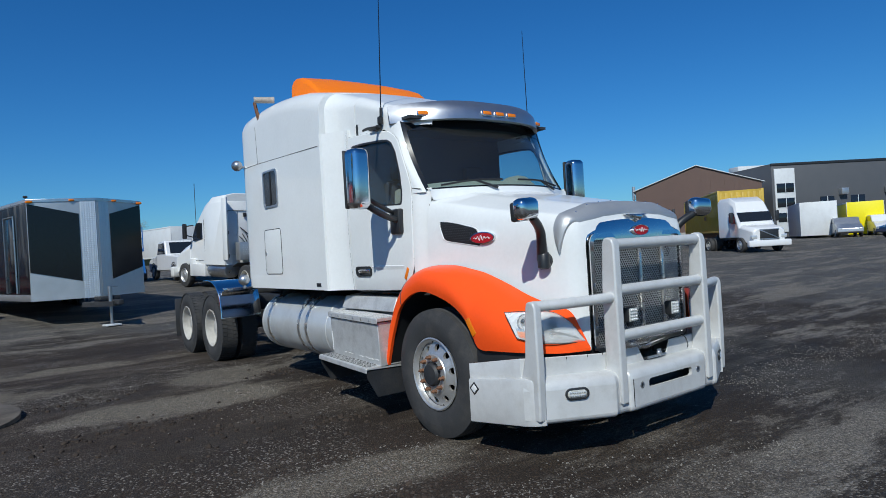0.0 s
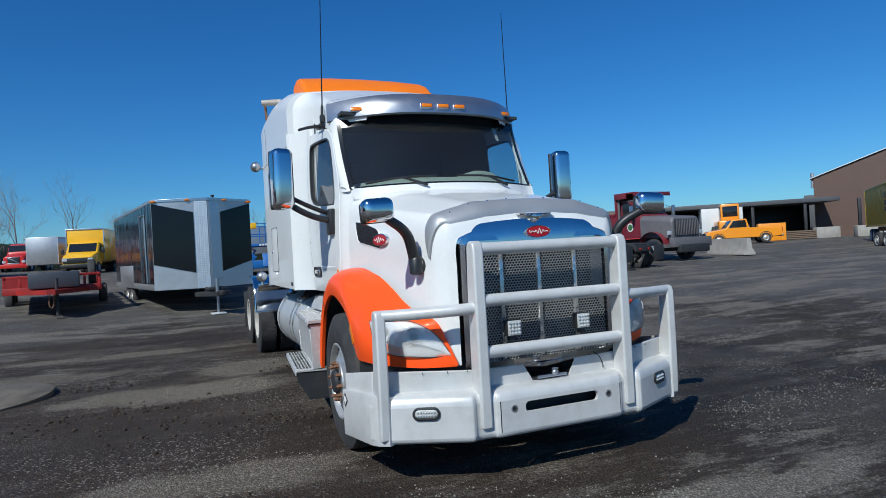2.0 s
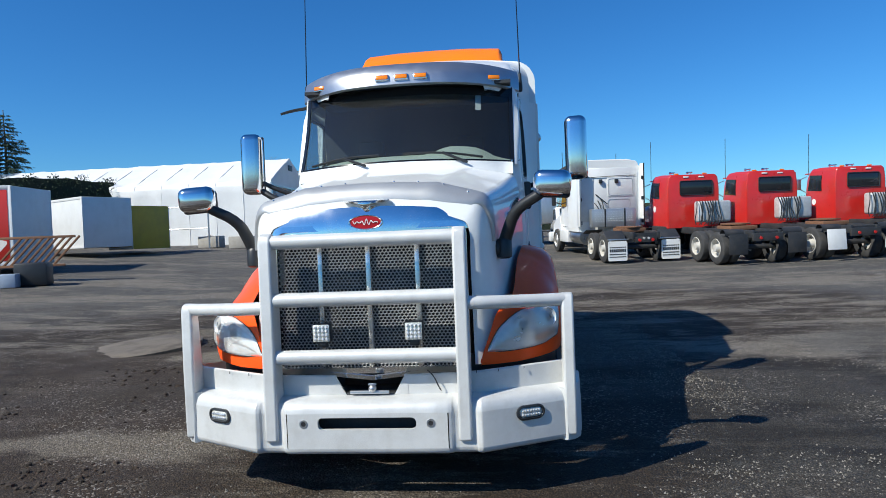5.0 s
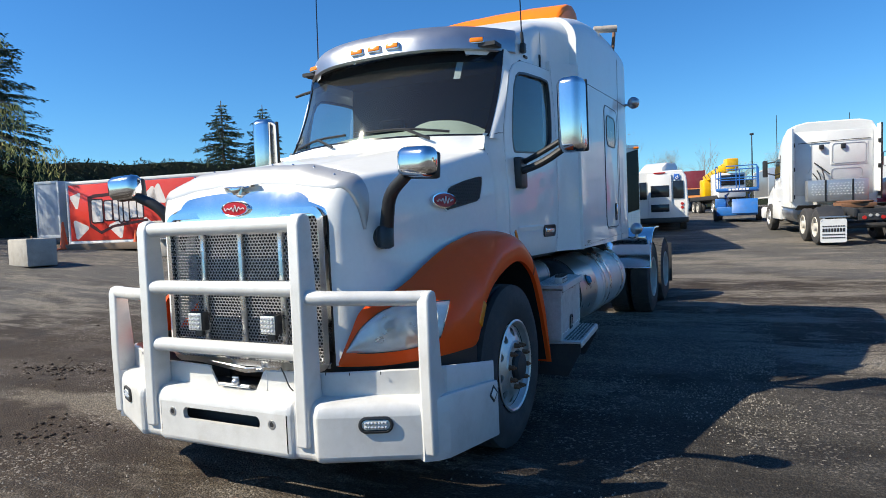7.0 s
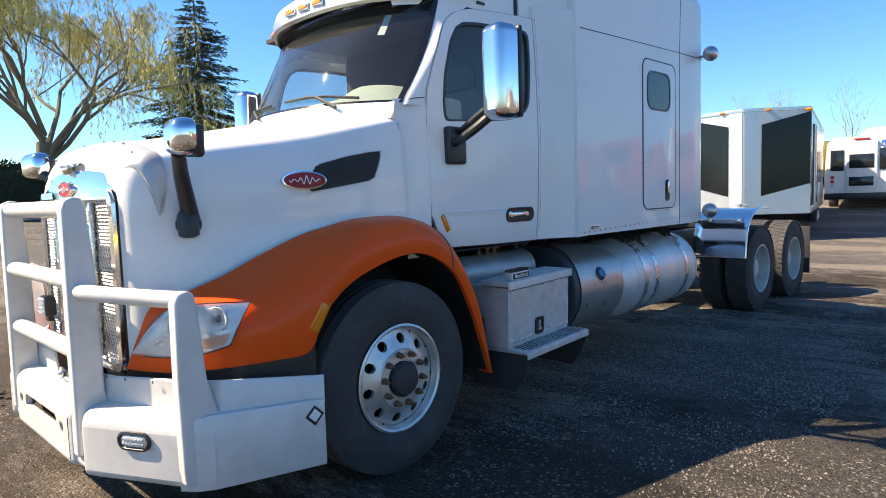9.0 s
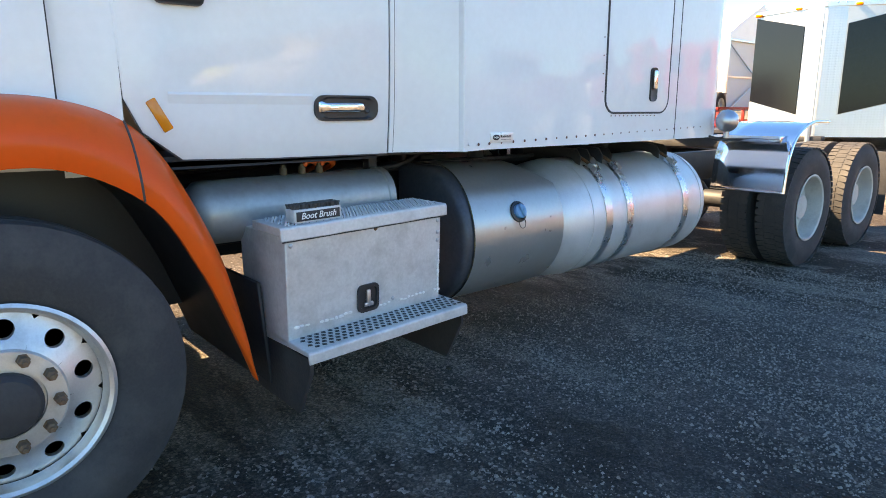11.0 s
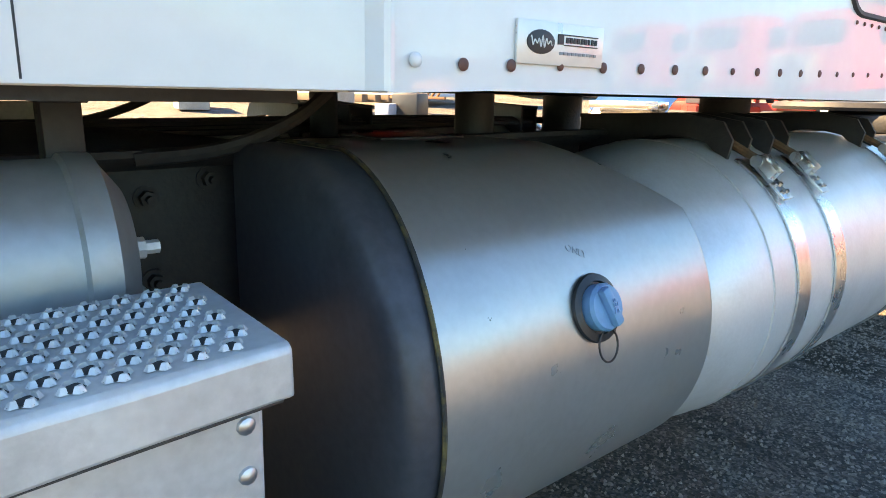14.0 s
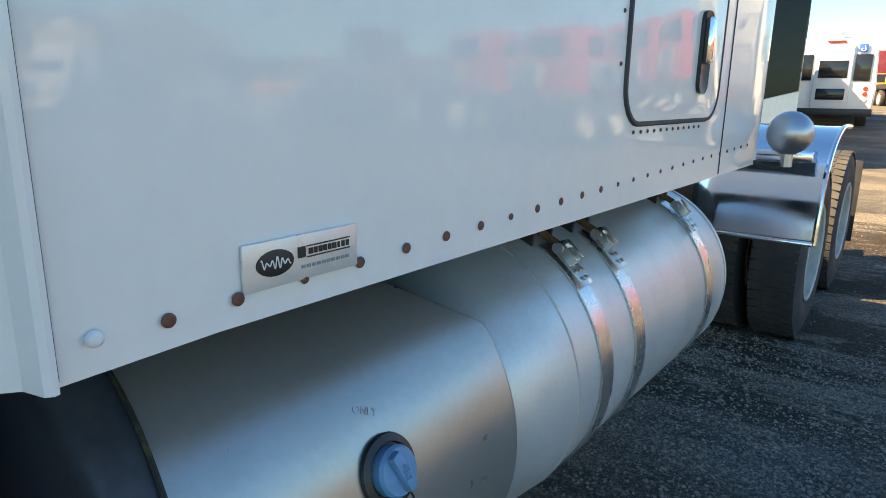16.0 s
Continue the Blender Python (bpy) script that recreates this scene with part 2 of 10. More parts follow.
class Shape:
    """Gathers vertices and faces of one mesh."""

    def __init__(self):
        self.v, self.f = [], []

    def add(self, v, f):
        o = len(self.v)
        self.v += [tuple(p) for p in v]
        self.f += [tuple(i + o for i in q) for q in f]
        return self

    def move(self, m):
        self.v = [tuple(m @ Vector(p)) for p in self.v]
        return self

    def flip_x(self):
        self.v = [(-p[0], p[1], p[2]) for p in self.v]
        return self

    def box(self, c, s, bev=0.0, m=None, seg=2):
        bm = bmesh.new()
        bmesh.ops.create_cube(bm, size=1)
        for p in bm.verts:
            p.co = Vector((p.co.x * s[0], p.co.y * s[1], p.co.z * s[2]))
        if bev:
            bmesh.ops.bevel(bm, geom=bm.edges[:], offset=min(bev, 0.45 * min(s)), segments=seg, affect="EDGES", profile=0.5)
        t = Matrix.Translation(c) @ (m or Matrix())
        bm.verts.index_update()
        self.add([t @ p.co for p in bm.verts], [[p.index for p in q.verts] for q in bm.faces])
        bm.free()
        return self

    def rings(self, rings, close=False, caps=True, loop=True):
        """Joins rings of equal count; loop: each ring is closed."""
        n = len(rings[0])
        v = [p for r in rings for p in r]
        f = []
        k = len(rings)
        for i in range(k if close else k - 1):
            a, b = i * n, ((i + 1) % k) * n
            for j in range(n if loop else n - 1):
                j2 = (j + 1) % n
                f.append((a + j, a + j2, b + j2, b + j))
        if caps and loop and not close:
            f.append(tuple(range(n - 1, -1, -1)))
            f.append(tuple(range((k - 1) * n, k * n)))
        return self.add(v, f)

    def grid(self, rows):
        return self.rings(rows, caps=False, loop=False)

    def rev(self, prof, origin=(0, 0, 0), axis=(1, 0, 0), n=32, caps=True):
        """Turns (radius, height) pairs about an axis."""
        a = Vector(axis).normalized()
        u = a.orthogonal().normalized()
        w = a.cross(u)
        o = Vector(origin)
        return self.rings([[o + a * h + (u * math.cos(t) + w * math.sin(t)) * max(r, 1e-4) for t in (2 * math.pi * i / n for i in range(n))] for r, h in prof], caps=caps)

    def cyl(self, a, b, r, r2=None, n=20):
        a, b = Vector(a), Vector(b)
        return self.rev([(r, 0), (r if r2 is None else r2, (b - a).length)], a, b - a, n)

    def tube(self, pts, r, n=10, smooth=0, close=False, caps=True):
        """A round bar along points; smooth: rounds of corner cutting."""
        p = [Vector(q) for q in pts]
        for _ in range(smooth):
            q = [p[0]]
            for a, b in zip(p, p[1:]):
                q += [a.lerp(b, 0.25), a.lerp(b, 0.75)]
            p = q + [p[-1]]
        rs = r if isinstance(r, (list, tuple)) else None
        rings, ref = [], None
        for i, q in enumerate(p):
            d = ((p[i] - p[i - 1]).normalized() if i else Vector()) + ((p[i + 1] - p[i]).normalized() if i + 1 < len(p) else Vector())
            d = d.normalized() if d.length > 1e-6 else Vector((0, 0, 1))
            ref = d.orthogonal().normalized() if ref is None else (ref - d * ref.dot(d)).normalized()
            w = d.cross(ref)
            rad = r if rs is None else rs[0] + (rs[-1] - rs[0]) * i / (len(p) - 1)
            rings.append([q + (ref * math.cos(t) + w * math.sin(t)) * rad for t in (2 * math.pi * k / n for k in range(n))])
        return self.rings(rings, close=close, caps=caps)

    def prism(self, poly, lo, hi, axis="x"):
        """A flat outline drawn out along an axis; the outline is given in the other two axes, in order."""
        def put(p, t):
            return (t, p[0], p[1]) if axis == "x" else (p[0], t, p[1]) if axis == "y" else (p[0], p[1], t)
        return self.rings([[put(p, lo) for p in poly], [put(p, hi) for p in poly]])

    def ball(self, c, r, n=16, squash=(1, 1, 1)):
        k = n // 2
        return self.rings([[(c[0] + squash[0] * r * max(1e-3, math.sin(math.pi * i / k)) * math.cos(2 * math.pi * j / n),
                             c[1] + squash[1] * r * max(1e-3, math.sin(math.pi * i / k)) * math.sin(2 * math.pi * j / n),
                             c[2] - squash[2] * r * math.cos(math.pi * i / k)) for j in range(n)] for i in range(k + 1)])


def part(name, shape, material, parent=None, label="", sharp=35, bevel=0.0, seg=2, kind=""):
    """Links a shape as one mesh object, under a thing or a part where one is given."""
    me = bpy.data.meshes.new(name)
    me.from_pydata(shape.v, [], shape.f)
    bm = bmesh.new()
    bm.from_mesh(me)
    bmesh.ops.recalc_face_normals(bm, faces=bm.faces[:])
    bm.to_mesh(me)
    bm.free()
    me.materials.append(material)
    me.shade_smooth()
    me.set_sharp_from_angle(angle=radians(sharp))
    ob = new(name, me)
    if parent:
        ob.parent = parent
    if bevel:
        md = ob.modifiers.new("bevel", "BEVEL")
        md.width, md.segments, md.limit_method, md.angle_limit = bevel, seg, "ANGLE", radians(30)
        md.harden_normals = False
    return tagged(ob, label, kind=kind)


def thing(name, label, category, m=None, group="", kind=""):
    ob = new(name)
    ob.empty_display_size = 0.2
    if m is not None:
        ob.matrix_world = m
    return tagged(ob, label, category, group, kind)


def rounded(w, h, r, n=6, cx=0.0, cy=0.0):
    """A rounded rectangle's outline."""
    pts = []
    for sx, sy, a0 in ((1, 1, 0), (-1, 1, 90), (-1, -1, 180), (1, -1, 270)):
        for i in range(n + 1):
            a = radians(a0 + 90 * i / n)
            pts.append((cx + sx * (w / 2 - r) + r * math.cos(a), cy + sy * (h / 2 - r) + r * math.sin(a)))
    return pts


def ray_outline(poly, c, n):
    """Points of an outline seen from c at even angles."""
    out = []
    for k in range(n):
        a = 2 * math.pi * k / n
        d = (math.cos(a), math.sin(a))
        best = None
        for p, q in zip(poly, poly[1:] + poly[:1]):
            ex, ey = q[0] - p[0], q[1] - p[1]
            den = d[0] * ey - d[1] * ex
            if abs(den) < 1e-9:
                continue
            t = ((p[0] - c[0]) * ey - (p[1] - c[1]) * ex) / den
            s = ((p[0] - c[0]) * d[1] - (p[1] - c[1]) * d[0]) / den
            if t > 0 and -1e-6 <= s <= 1 + 1e-6 and (best is None or t > best):
                best = t
        out.append((c[0] + d[0] * best, c[1] + d[1] * best))
    return out


def spline(xs, ys):
    """A smooth curve through numbers (Catmull-Rom on uneven steps)."""
    xs, ys = list(xs), [np.array(y, float) for y in ys]

    def at(x):
        i = min(max(int(np.searchsorted(xs, x)) - 1, 0), len(xs) - 2)
        h = xs[i + 1] - xs[i]
        t = (x - xs[i]) / h
        m0 = (ys[i + 1] - ys[i - 1]) / (xs[i + 1] - xs[i - 1]) if i else (ys[1] - ys[0]) / h
        m1 = (ys[i + 2] - ys[i]) / (xs[i + 2] - xs[i]) if i + 2 < len(xs) else (ys[-1] - ys[-2]) / h
        return (2 * t ** 3 - 3 * t * t + 1) * ys[i] + (t ** 3 - 2 * t * t + t) * h * m0 + (3 * t * t - 2 * t ** 3) * ys[i + 1] + (t ** 3 - t * t) * h * m1
    return at


def lin(a, b, n):
    return [a + (b - a) * i / (n - 1) for i in range(n)]


# ---- the truck ----
truck = thing("semi_truck", "white sleeper semi truck with orange fenders and silver bull bar", "truck")

# hood: half sections along its length
HY = [0.255, 0.275, 0.31, 0.37, 0.5, 0.8, 1.2, 1.6, 1.9]
hood_at = spline(HY, [
    (1.795, 0.60, 1.70, 0.640, 0.645, 0.80), (1.87, 0.635, 1.76, 0.685, 0.69, 0.80), (1.92, 0.665, 1.815, 0.725, 0.735, 0.80),
    (1.948, 0.69, 1.855, 0.765, 0.79, 0.82), (1.975, 0.715, 1.885, 0.80, 0.84, 0.95), (2.03, 0.75, 1.93, 0.845, 0.88, 1.15),
    (2.105, 0.80, 1.99, 0.905, 0.93, 1.25), (2.18, 0.87, 2.07, 0.965, 1.00, 1.25), (2.235, 0.92, 2.13, 1.01, 1.05, 1.25)])


def hood_half(y, lift=0.0):
    zc, xs, zs, xw, xb, zb = hood_at(y)
    pts = []
    for t in lin(0, 1, 14):
        ridge = 0.012 * math.exp(-((t - 0.62) / 0.10) ** 2)
        pts.append((xs * t, zc - (zc - zs) * t ** 2.6 + ridge))
    for t in lin(0, 1, 12)[1:]:
        a, c, b = (xs, zs), (xw + 0.015, zs - 0.015), (xw, 1.5)
        pts.append(tuple((1 - t) ** 2 * a[i] + 2 * t * (1 - t) * c[i] + t * t * b[i] for i in (0, 1)))
    for t in lin(0, 1, 6)[1:]:
        pts.append((xw + (xb - xw) * t, 1.5 + (zb - 1.5) * t))
    if lift:
        q = []
        for i, p in enumerate(pts):
            a, b = pts[max(i - 1, 0)], pts[min(i + 1, len(pts) - 1)]
            dx, dz = b[0] - a[0], b[1] - a[1]
            k = math.hypot(dx, dz) or 1
            q.append((p[0] - dz / k * lift, p[1] + dx / k * lift))
        pts = q
    return pts


def hood_ring(y, lift=0.0, upto=None):
    h = hood_half(y, lift)[:upto]
    return [(-x, y, z) for x, z in reversed(h[1:])] + [(x, y, z) for x, z in h]


s = Shape().grid([hood_ring(y) for y in (0.255, 0.262, 0.275, 0.29, 0.31, 0.34, 0.37, 0.43, 0.5, 0.6, 0.7, 0.8, 0.95, 1.1, 1.25, 1.4, 1.55, 1.7, 1.8, 1.84, 1.848)])
hood = part("hood", s, WHITE, truck, "glossy white sloping hood")
# dull metal bug shield wrapped over the nose, running out to a point on each side
def shield_pt(j, t, lift):
    k = j / 23
    y_front = 0.270 + 0.125 * max(0, (k - 0.35) / 0.65) ** 1.5
    y_back = 0.402 + 0.045 * min(1, k / 0.8) ** 2 - 0.050 * max(0, (k - 0.8) / 0.2) ** 2
    y = y_front + (y_back - y_front) * t
    x, z = hood_half(y, lift)[j]
    return (x, y, z)


rows = []
for t, lift in ((0, 0.001), (0.02, 0.016), (0.15, 0.021), (0.4, 0.022), (0.65, 0.020), (0.97, 0.016), (1, 0.001)):
    h = [shield_pt(j, t, lift) for j in range(24)]
    rows.append([(-x, y, z) for x, y, z in reversed(h[1:])] + h)
shield = part("bug_shield", Shape().grid(rows), BRUSHED, truck, "satin metal bug shield over the nose")
for j, t in ((3, 0.75), (6, 0.72), (9, 0.6), (12, 0.4)):
    for sx in (1, -1):
        x, y, z = shield_pt(j, t, 0.022)
        part("screw", Shape().ball((sx * x, y, z), 0.007, 8), CHROME, shield)

# polished grille crown, emblem and hood ornament
def crown_row(t):
    row = []
    for x in lin(-0.665, 0.665, 33):
        k = abs(x) / 0.665
        top = 1.812 - 0.060 * k ** 2.2
        z = 1.650 + (top - 1.650) * min(1, t)
        row.append((x * (0.965 + 0.035 * min(1, t)), 0.212 + 0.055 * k ** 2.4 + 0.030 * min(1, t) ** 2 + (0.05 if t > 1 else 0), z))
    return row


s = Shape().grid([crown_row(t) for t in (0, 0.15, 0.3, 0.45, 0.6, 0.75, 0.88, 0.96, 1.0, 1.1)])
part("grille_crown", s, CHROME, truck, "polished chrome grille crown")
def oval(k, y):
    return [(0.108 * k * math.cos(t), y, 1.712 + 0.045 * k * math.sin(t)) for t in (2 * math.pi * i / 44 for i in range(44))]


emblem = part("emblem", Shape().rings([oval(1.0, 0.225), oval(1.0, 0.200), oval(0.97, 0.196), oval(0.90, 0.198)], caps=False), CHROME, truck)
part("emblem_face", Shape().rings([oval(0.92, 0.2), oval(0.5, 0.1985), oval(0.02, 0.198)], caps=False), RED_BADGE, emblem, "red enamel oval badge")
s = Shape().tube([(x, 0.195, 1.712 + 0.012 * math.sin(x * 210) * (1.0 + 0.7 * math.sin(x * 61 + 1)) * (1 - abs(x) * 4)) for x in lin(-0.080, 0.080, 90)], 0.0026, 6)
part("emblem_script", s, WHITE_MARK, emblem)
s = Shape().rings([[(w * k, y, z) for k in (-1, -0.6, 0, 0.6, 1)] + [(w * k * 0.9, y + 0.012, z - 0.010) for k in (1, 0.5, 0, -0.5, -1)] for y, z, w in ((0.20, 1.838, 0.05), (0.212, 1.846, 0.12), (0.235, 1.851, 0.152), (0.262, 1.850, 0.148), (0.275, 1.846, 0.11))])
s.rings([[(w, y, z), (w * 0.4, y - 0.012, z), (-w * 0.4, y - 0.012, z), (-w, y, z), (-w * 0.8, y + 0.05, z), (w * 0.8, y + 0.05, z)] for w, y, z in ((0.020, 0.218, 1.795), (0.030, 0.212, 1.812), (0.050, 0.212, 1.830), (0.085, 0.220, 1.843))])
part("hood_ornament", s, CHROME, truck, "small winged chrome hood ornament")

# grille: frame, bars, screen, dark core
GW, GZ0, GZ1 = 0.585, 0.80, 1.665
s = Shape()
outer = rounded(2 * GW + 0.075, GZ1 - GZ0 + 0.075, 0.08, 6, 0, (GZ0 + GZ1) / 2)
inner = rounded(2 * GW, GZ1 - GZ0, 0.05, 6, 0, (GZ0 + GZ1) / 2)
s.rings([[(x, 0.262, z) for x, z in outer], [(x, 0.228, z) for x, z in outer], [(x, 0.222, z) for x, z in inner], [(x, 0.262, z) for x, z in inner]], close=True)
part("grille_frame", s, CHROME, truck, "chrome grille surround")
for x in (-0.31, 0.0, 0.31):
    part("grille_bar", Shape().box((x, 0.232, (GZ0 + GZ1) / 2 - 0.01), (0.034, 0.03, GZ1 - GZ0 - 0.04), 0.01), DULL_CHROME, truck)
s = Shape()
P, Q = 0.0245, 0.0185
nz = int((GZ1 - GZ0) / Q)
for j in range(nz):
    for i in range(int(2 * GW / P)):
        cx, cz = -GW + (i + 0.5 + 0.5 * (j % 2)) * P, GZ0 + (j + 0.5) * Q
        if abs(cx) > GW - 0.01:
            continue
        a = [(cx + P * 0.5 * c, cz + Q * 0.62 * d) for c, d in ((0, -1.1), (1, -0.5), (1, 0.5), (0, 1.1), (-1, 0.5), (-1, -0.5))]
        b = [(cx + (px - cx) * 0.70, cz + (pz - cz) * 0.64) for px, pz in a]
        s.rings([[(x, 0.247, z) for x, z in a], [(x, 0.251, z) for x, z in b]], caps=False)
part("grille_screen", s, mat("bright_mesh_screen", (0.46, 0.46, 0.46), 0.34, metal=0.85, vary=0.1), truck, "fine expanded metal screen")
s = Shape().box((0, 0.50, 1.24), (1.24, 0.12, 0.92), 0.02)
s.box((0, 0.40, 0.80), (1.0, 0.25, 0.14), 0.02)
part("radiator", s, BLACK, truck, "dark radiator core")
s = Shape().rings([[(x, 0.225 + 0.04 * abs(x) + dy, 0.815 - 0.062 * (1 - abs(x) / 0.62) + dz) for dy, dz in ((0.0, 0.0), (-0.012, -0.006), (-0.012, -0.03), (0.0, -0.036))] for x in lin(-0.62, 0.62, 21)])
part("grille_lower_lip", s, CHROME, truck, "chrome lip under the grille")
for sx in (1, -1):
    led = part("work_light", Shape().box((sx * 0.287, 0.145, 1.04), (0.118, 0.06, 0.118), 0.012), BLACK, truck, "square LED work light on the bull bar")
    part("work_light_lens", Shape().box((sx * 0.287, 0.113, 1.04), (0.104, 0.008, 0.104), 0.004), LED, led)
    for i in range(4):
        for j in range(4):
            part("led_bulb", Shape().ball((sx * 0.287 - 0.036 + 0.024 * i, 0.108, 1.04 - 0.036 + 0.024 * j), 0.010, 8), LAMP_CLEAR, led)
    part("work_light_bracket", Shape().box((sx * 0.287, 0.15, 0.968), (0.06, 0.03, 0.04), 0.006), BLACK, led)

# fenders
FU = list(range(14))
F_IN = spline(FU, [(.679, .232, .82), (.738, .275, .98), (.79, .325, 1.113), (.87, .47, 1.175), (.905, .65, 1.24), (.92, .85, 1.325), (.94, 1.09, 1.415),
                   (.96, 1.25, 1.455), (.985, 1.50, 1.498), (1.01, 1.85, 1.485), (1.05, 2.10, 1.36), (1.09, 2.28, 1.02), (1.10, 2.39, .62), (1.10, 2.41, .385)])
F_MID = spline(FU, [(.685, .228, .81), (.80, .285, .90), (.92, .365, 1.0), (1.04, .462, 1.03), (1.145, .59, 1.07), (1.190, .78, 1.12), (1.195, 1.0, 1.20),
                    (1.195, 1.15, 1.29), (1.195, 1.42, 1.405), (1.20, 1.78, 1.425), (1.205, 2.06, 1.27), (1.215, 2.26, .95), (1.215, 2.355, .62), (1.215, 2.40, .385)])
F_LIP = spline(FU, [(.69, .235, .80), (.80, .275, .80), (.92, .34, .80), (1.05, .435, .81), (1.15, .55, .82), (1.205, .75, .82), (1.215, .95, .832),
                    (1.22, 1.06, 1.02), (1.22, 1.30, 1.185), (1.22, 1.72, 1.275), (1.22, 2.04, 1.14), (1.22, 2.21, .87), (1.22, 2.31, .62), (1.22, 2.39, .39)])


def fender_at(u, v):
    a, b, c = F_IN(u), F_MID(u), F_LIP(u)
    ctrl = 2 * b - 0.5 * a - 0.5 * c
    return (1 - v) ** 2 * a + 2 * v * (1 - v) * ctrl + v * v * c


# headlight outline: lower and upper edges from the inner tip to the outer end
HL_LOW = spline((0, 0.35, 0.7, 1), [(.720, .262, .872), (.90, .335, .874), (1.06, .43, .892), (1.165, .535, .932)])
HL_TOP = spline((0, 0.22, 0.45, 0.7, 1), [(.726, .262, .895), (.80, .315, 1.02), (.93, .375, 1.115), (1.065, .48, 1.132), (1.180, .645, 1.130)])


def lens_at(k, t, bulge):
    a, b = HL_LOW(k), HL_TOP(k)
    n_ = np.array((0.30 + 0.55 * k, -1.0 + 0.25 * k, 0.12))
    n_ = n_ / np.linalg.norm(n_)
    return a + (b - a) * t + n_ * (bulge * (0.35 + 0.65 * math.sin(math.pi * t) ** 0.6) * (0.55 + 0.45 * math.sin(math.pi * k)))


CLEAR_LENS = glass("clear_headlight_lens", (0.93, 0.94, 0.94), 0.05, 0.34)
REFLECTOR = mat("headlight_reflector", (0.80, 0.81, 0.82), 0.30, metal=0.45, vary=0.18, scale=9, grain=40)
BULB = mat("smoked_lamp_bulb", (0.10, 0.11, 0.12), 0.12, vary=0.2, coat=0.5)
for sx in (1, -1):
    s = Shape().grid([[tuple(fender_at(u, v) * (sx, 1, 1)) for v in lin(0, 1, 15)] + [tuple((F_LIP(u) + (-0.03, 0, 0.0)) * (sx, 1, 1))] for u in lin(0, 13, 92)])
    fender = part("front_fender", s, ORANGE, truck, "glossy orange front fender")
    s = Shape().tube([tuple((fender_at(9.75 + 0.25 * v, v) + (0.0005, 0, 0.0005)) * (sx, 1, 1)) for v in lin(0, 1, 14)], 0.0045, 6)
    part("fender_seam", s, SEAM, fender)
    # headlamp set into the fender's face
    s = Shape().grid([[tuple(lens_at(k, t, 0.022) * (sx, 1, 1)) for t in lin(0.03, 0.97, 9)] for k in lin(0, 1, 22)])
    lamp = part("headlight", s, REFLECTOR, truck, "clear wraparound headlight with a milky lens")
    s = Shape().grid([[tuple(lens_at(k, t, 0.045) * (sx, 1, 1)) for t in lin(0, 1, 12)] for k in lin(0, 1, 28)])
    lens = part("lens", s, CLEAR_LENS, lamp)
    lens.visible_shadow = False
    loop = [lens_at(k, 0, 0.036) for k in lin(0, 1, 20)] + [lens_at(1, t, 0.040) for t in (0.25, 0.5, 0.75)] + [lens_at(k, 1, 0.036) for k in lin(1, 0.02, 24)]
    part("lens_seal", Shape().tube([tuple(p * (sx, 1, 1)) for p in loop], 0.0038, 6, close=True), BLACK, lamp)
    for k, t, r in ((0.46, 0.58, 0.060), (0.80, 0.66, 0.056)):
        p = lens_at(k, t, 0.016)
        aim = (sx * (0.30 + 0.35 * k), -1, 0.1)
        s = Shape().rev([(r * 1.12, 0.010), (r * 1.05, 0.014), (r, 0.010), (r * 0.80, 0.002), (r * 0.62, 0.001)], (sx * p[0], p[1], p[2]), aim, 28, caps=False)
        bowl = part("projector", s, REFLECTOR, lamp, "round chrome reflector bowl")
        part("bulb", Shape().rev([(r * 0.62, 0.001), (r * 0.52, 0.012), (r * 0.30, 0.020), (0.0, 0.023)], (sx * p[0], p[1], p[2]), aim, 20), BULB, bowl)
    s = Shape().grid([[tuple(lens_at(k, t, 0.030) * (sx, 1, 1)) for t in lin(0.34, 0.40, 3)] for k in lin(0.10, 0.95, 22)])
    part("reflector_step", s, CHROME, lamp)
    s = Shape().grid([[tuple(lens_at(k, t, 0.030 - 0.006 * abs(t - 0.2) / 0.2) * (sx, 1, 1)) for t in lin(0.08, 0.30 - 0.25 * max(0, 0.72 - k), 6)] for k in lin(0.60, 0.95, 12)])
    part("turn_signal", s, AMBER, lamp, "amber turn signal in the headlight")
    # side marker at the arch's edge
    s = Shape().box((0, 0, 0), (0.030, 0.072, 0.165), 0.014, Euler((radians(-33), 0, 0)).to_matrix().to_4x4(), 3)
    mk = part("side_marker", s.move(Matrix.Translation((sx * 1.222, 1.005, 1.00))), AMBER, truck, "amber side marker lamp")
    part("marker_frame", Shape().box((0, 0, 0), (0.012, 0.086, 0.185), 0.005, Euler((radians(-33), 0, 0)).to_matrix().to_4x4()).move(Matrix.Translation((sx * 1.219, 1.005, 1.00))), ORANGE, mk)
    # dark wheel well
    s = Shape().grid([[tuple((F_LIP(u) + (-dx, 0, 0.015)) * (sx, 1, 1)) for dx in (0.02, 0.20, 0.50, 0.75)] for u in lin(5.8, 13, 34)])
    s.box((sx * 0.52, 1.5, 0.95), (0.10, 1.7, 0.75))
    part("wheel_well", s, BLACK, truck, "black plastic wheel well liner")
    s = Shape().box((sx * 0.87, 2.50, 0.52), (0.44, 0.018, 0.46), 0.006, Euler((radians(4), 0, 0)).to_matrix().to_4x4())
    part("mud_flap", s, FRAME_BLACK if sx > 0 else TYRE, truck, "dusty black mud flap behind the front wheel")
    # vent and badge on the hood's side
    def side_x(y, z, lift=0.0):
        hs = sorted((q[1], q[0]) for q in hood_half(y, lift)[13:])
        return sx * float(np.interp(z, [q[0] for q in hs], [q[1] for q in hs]))
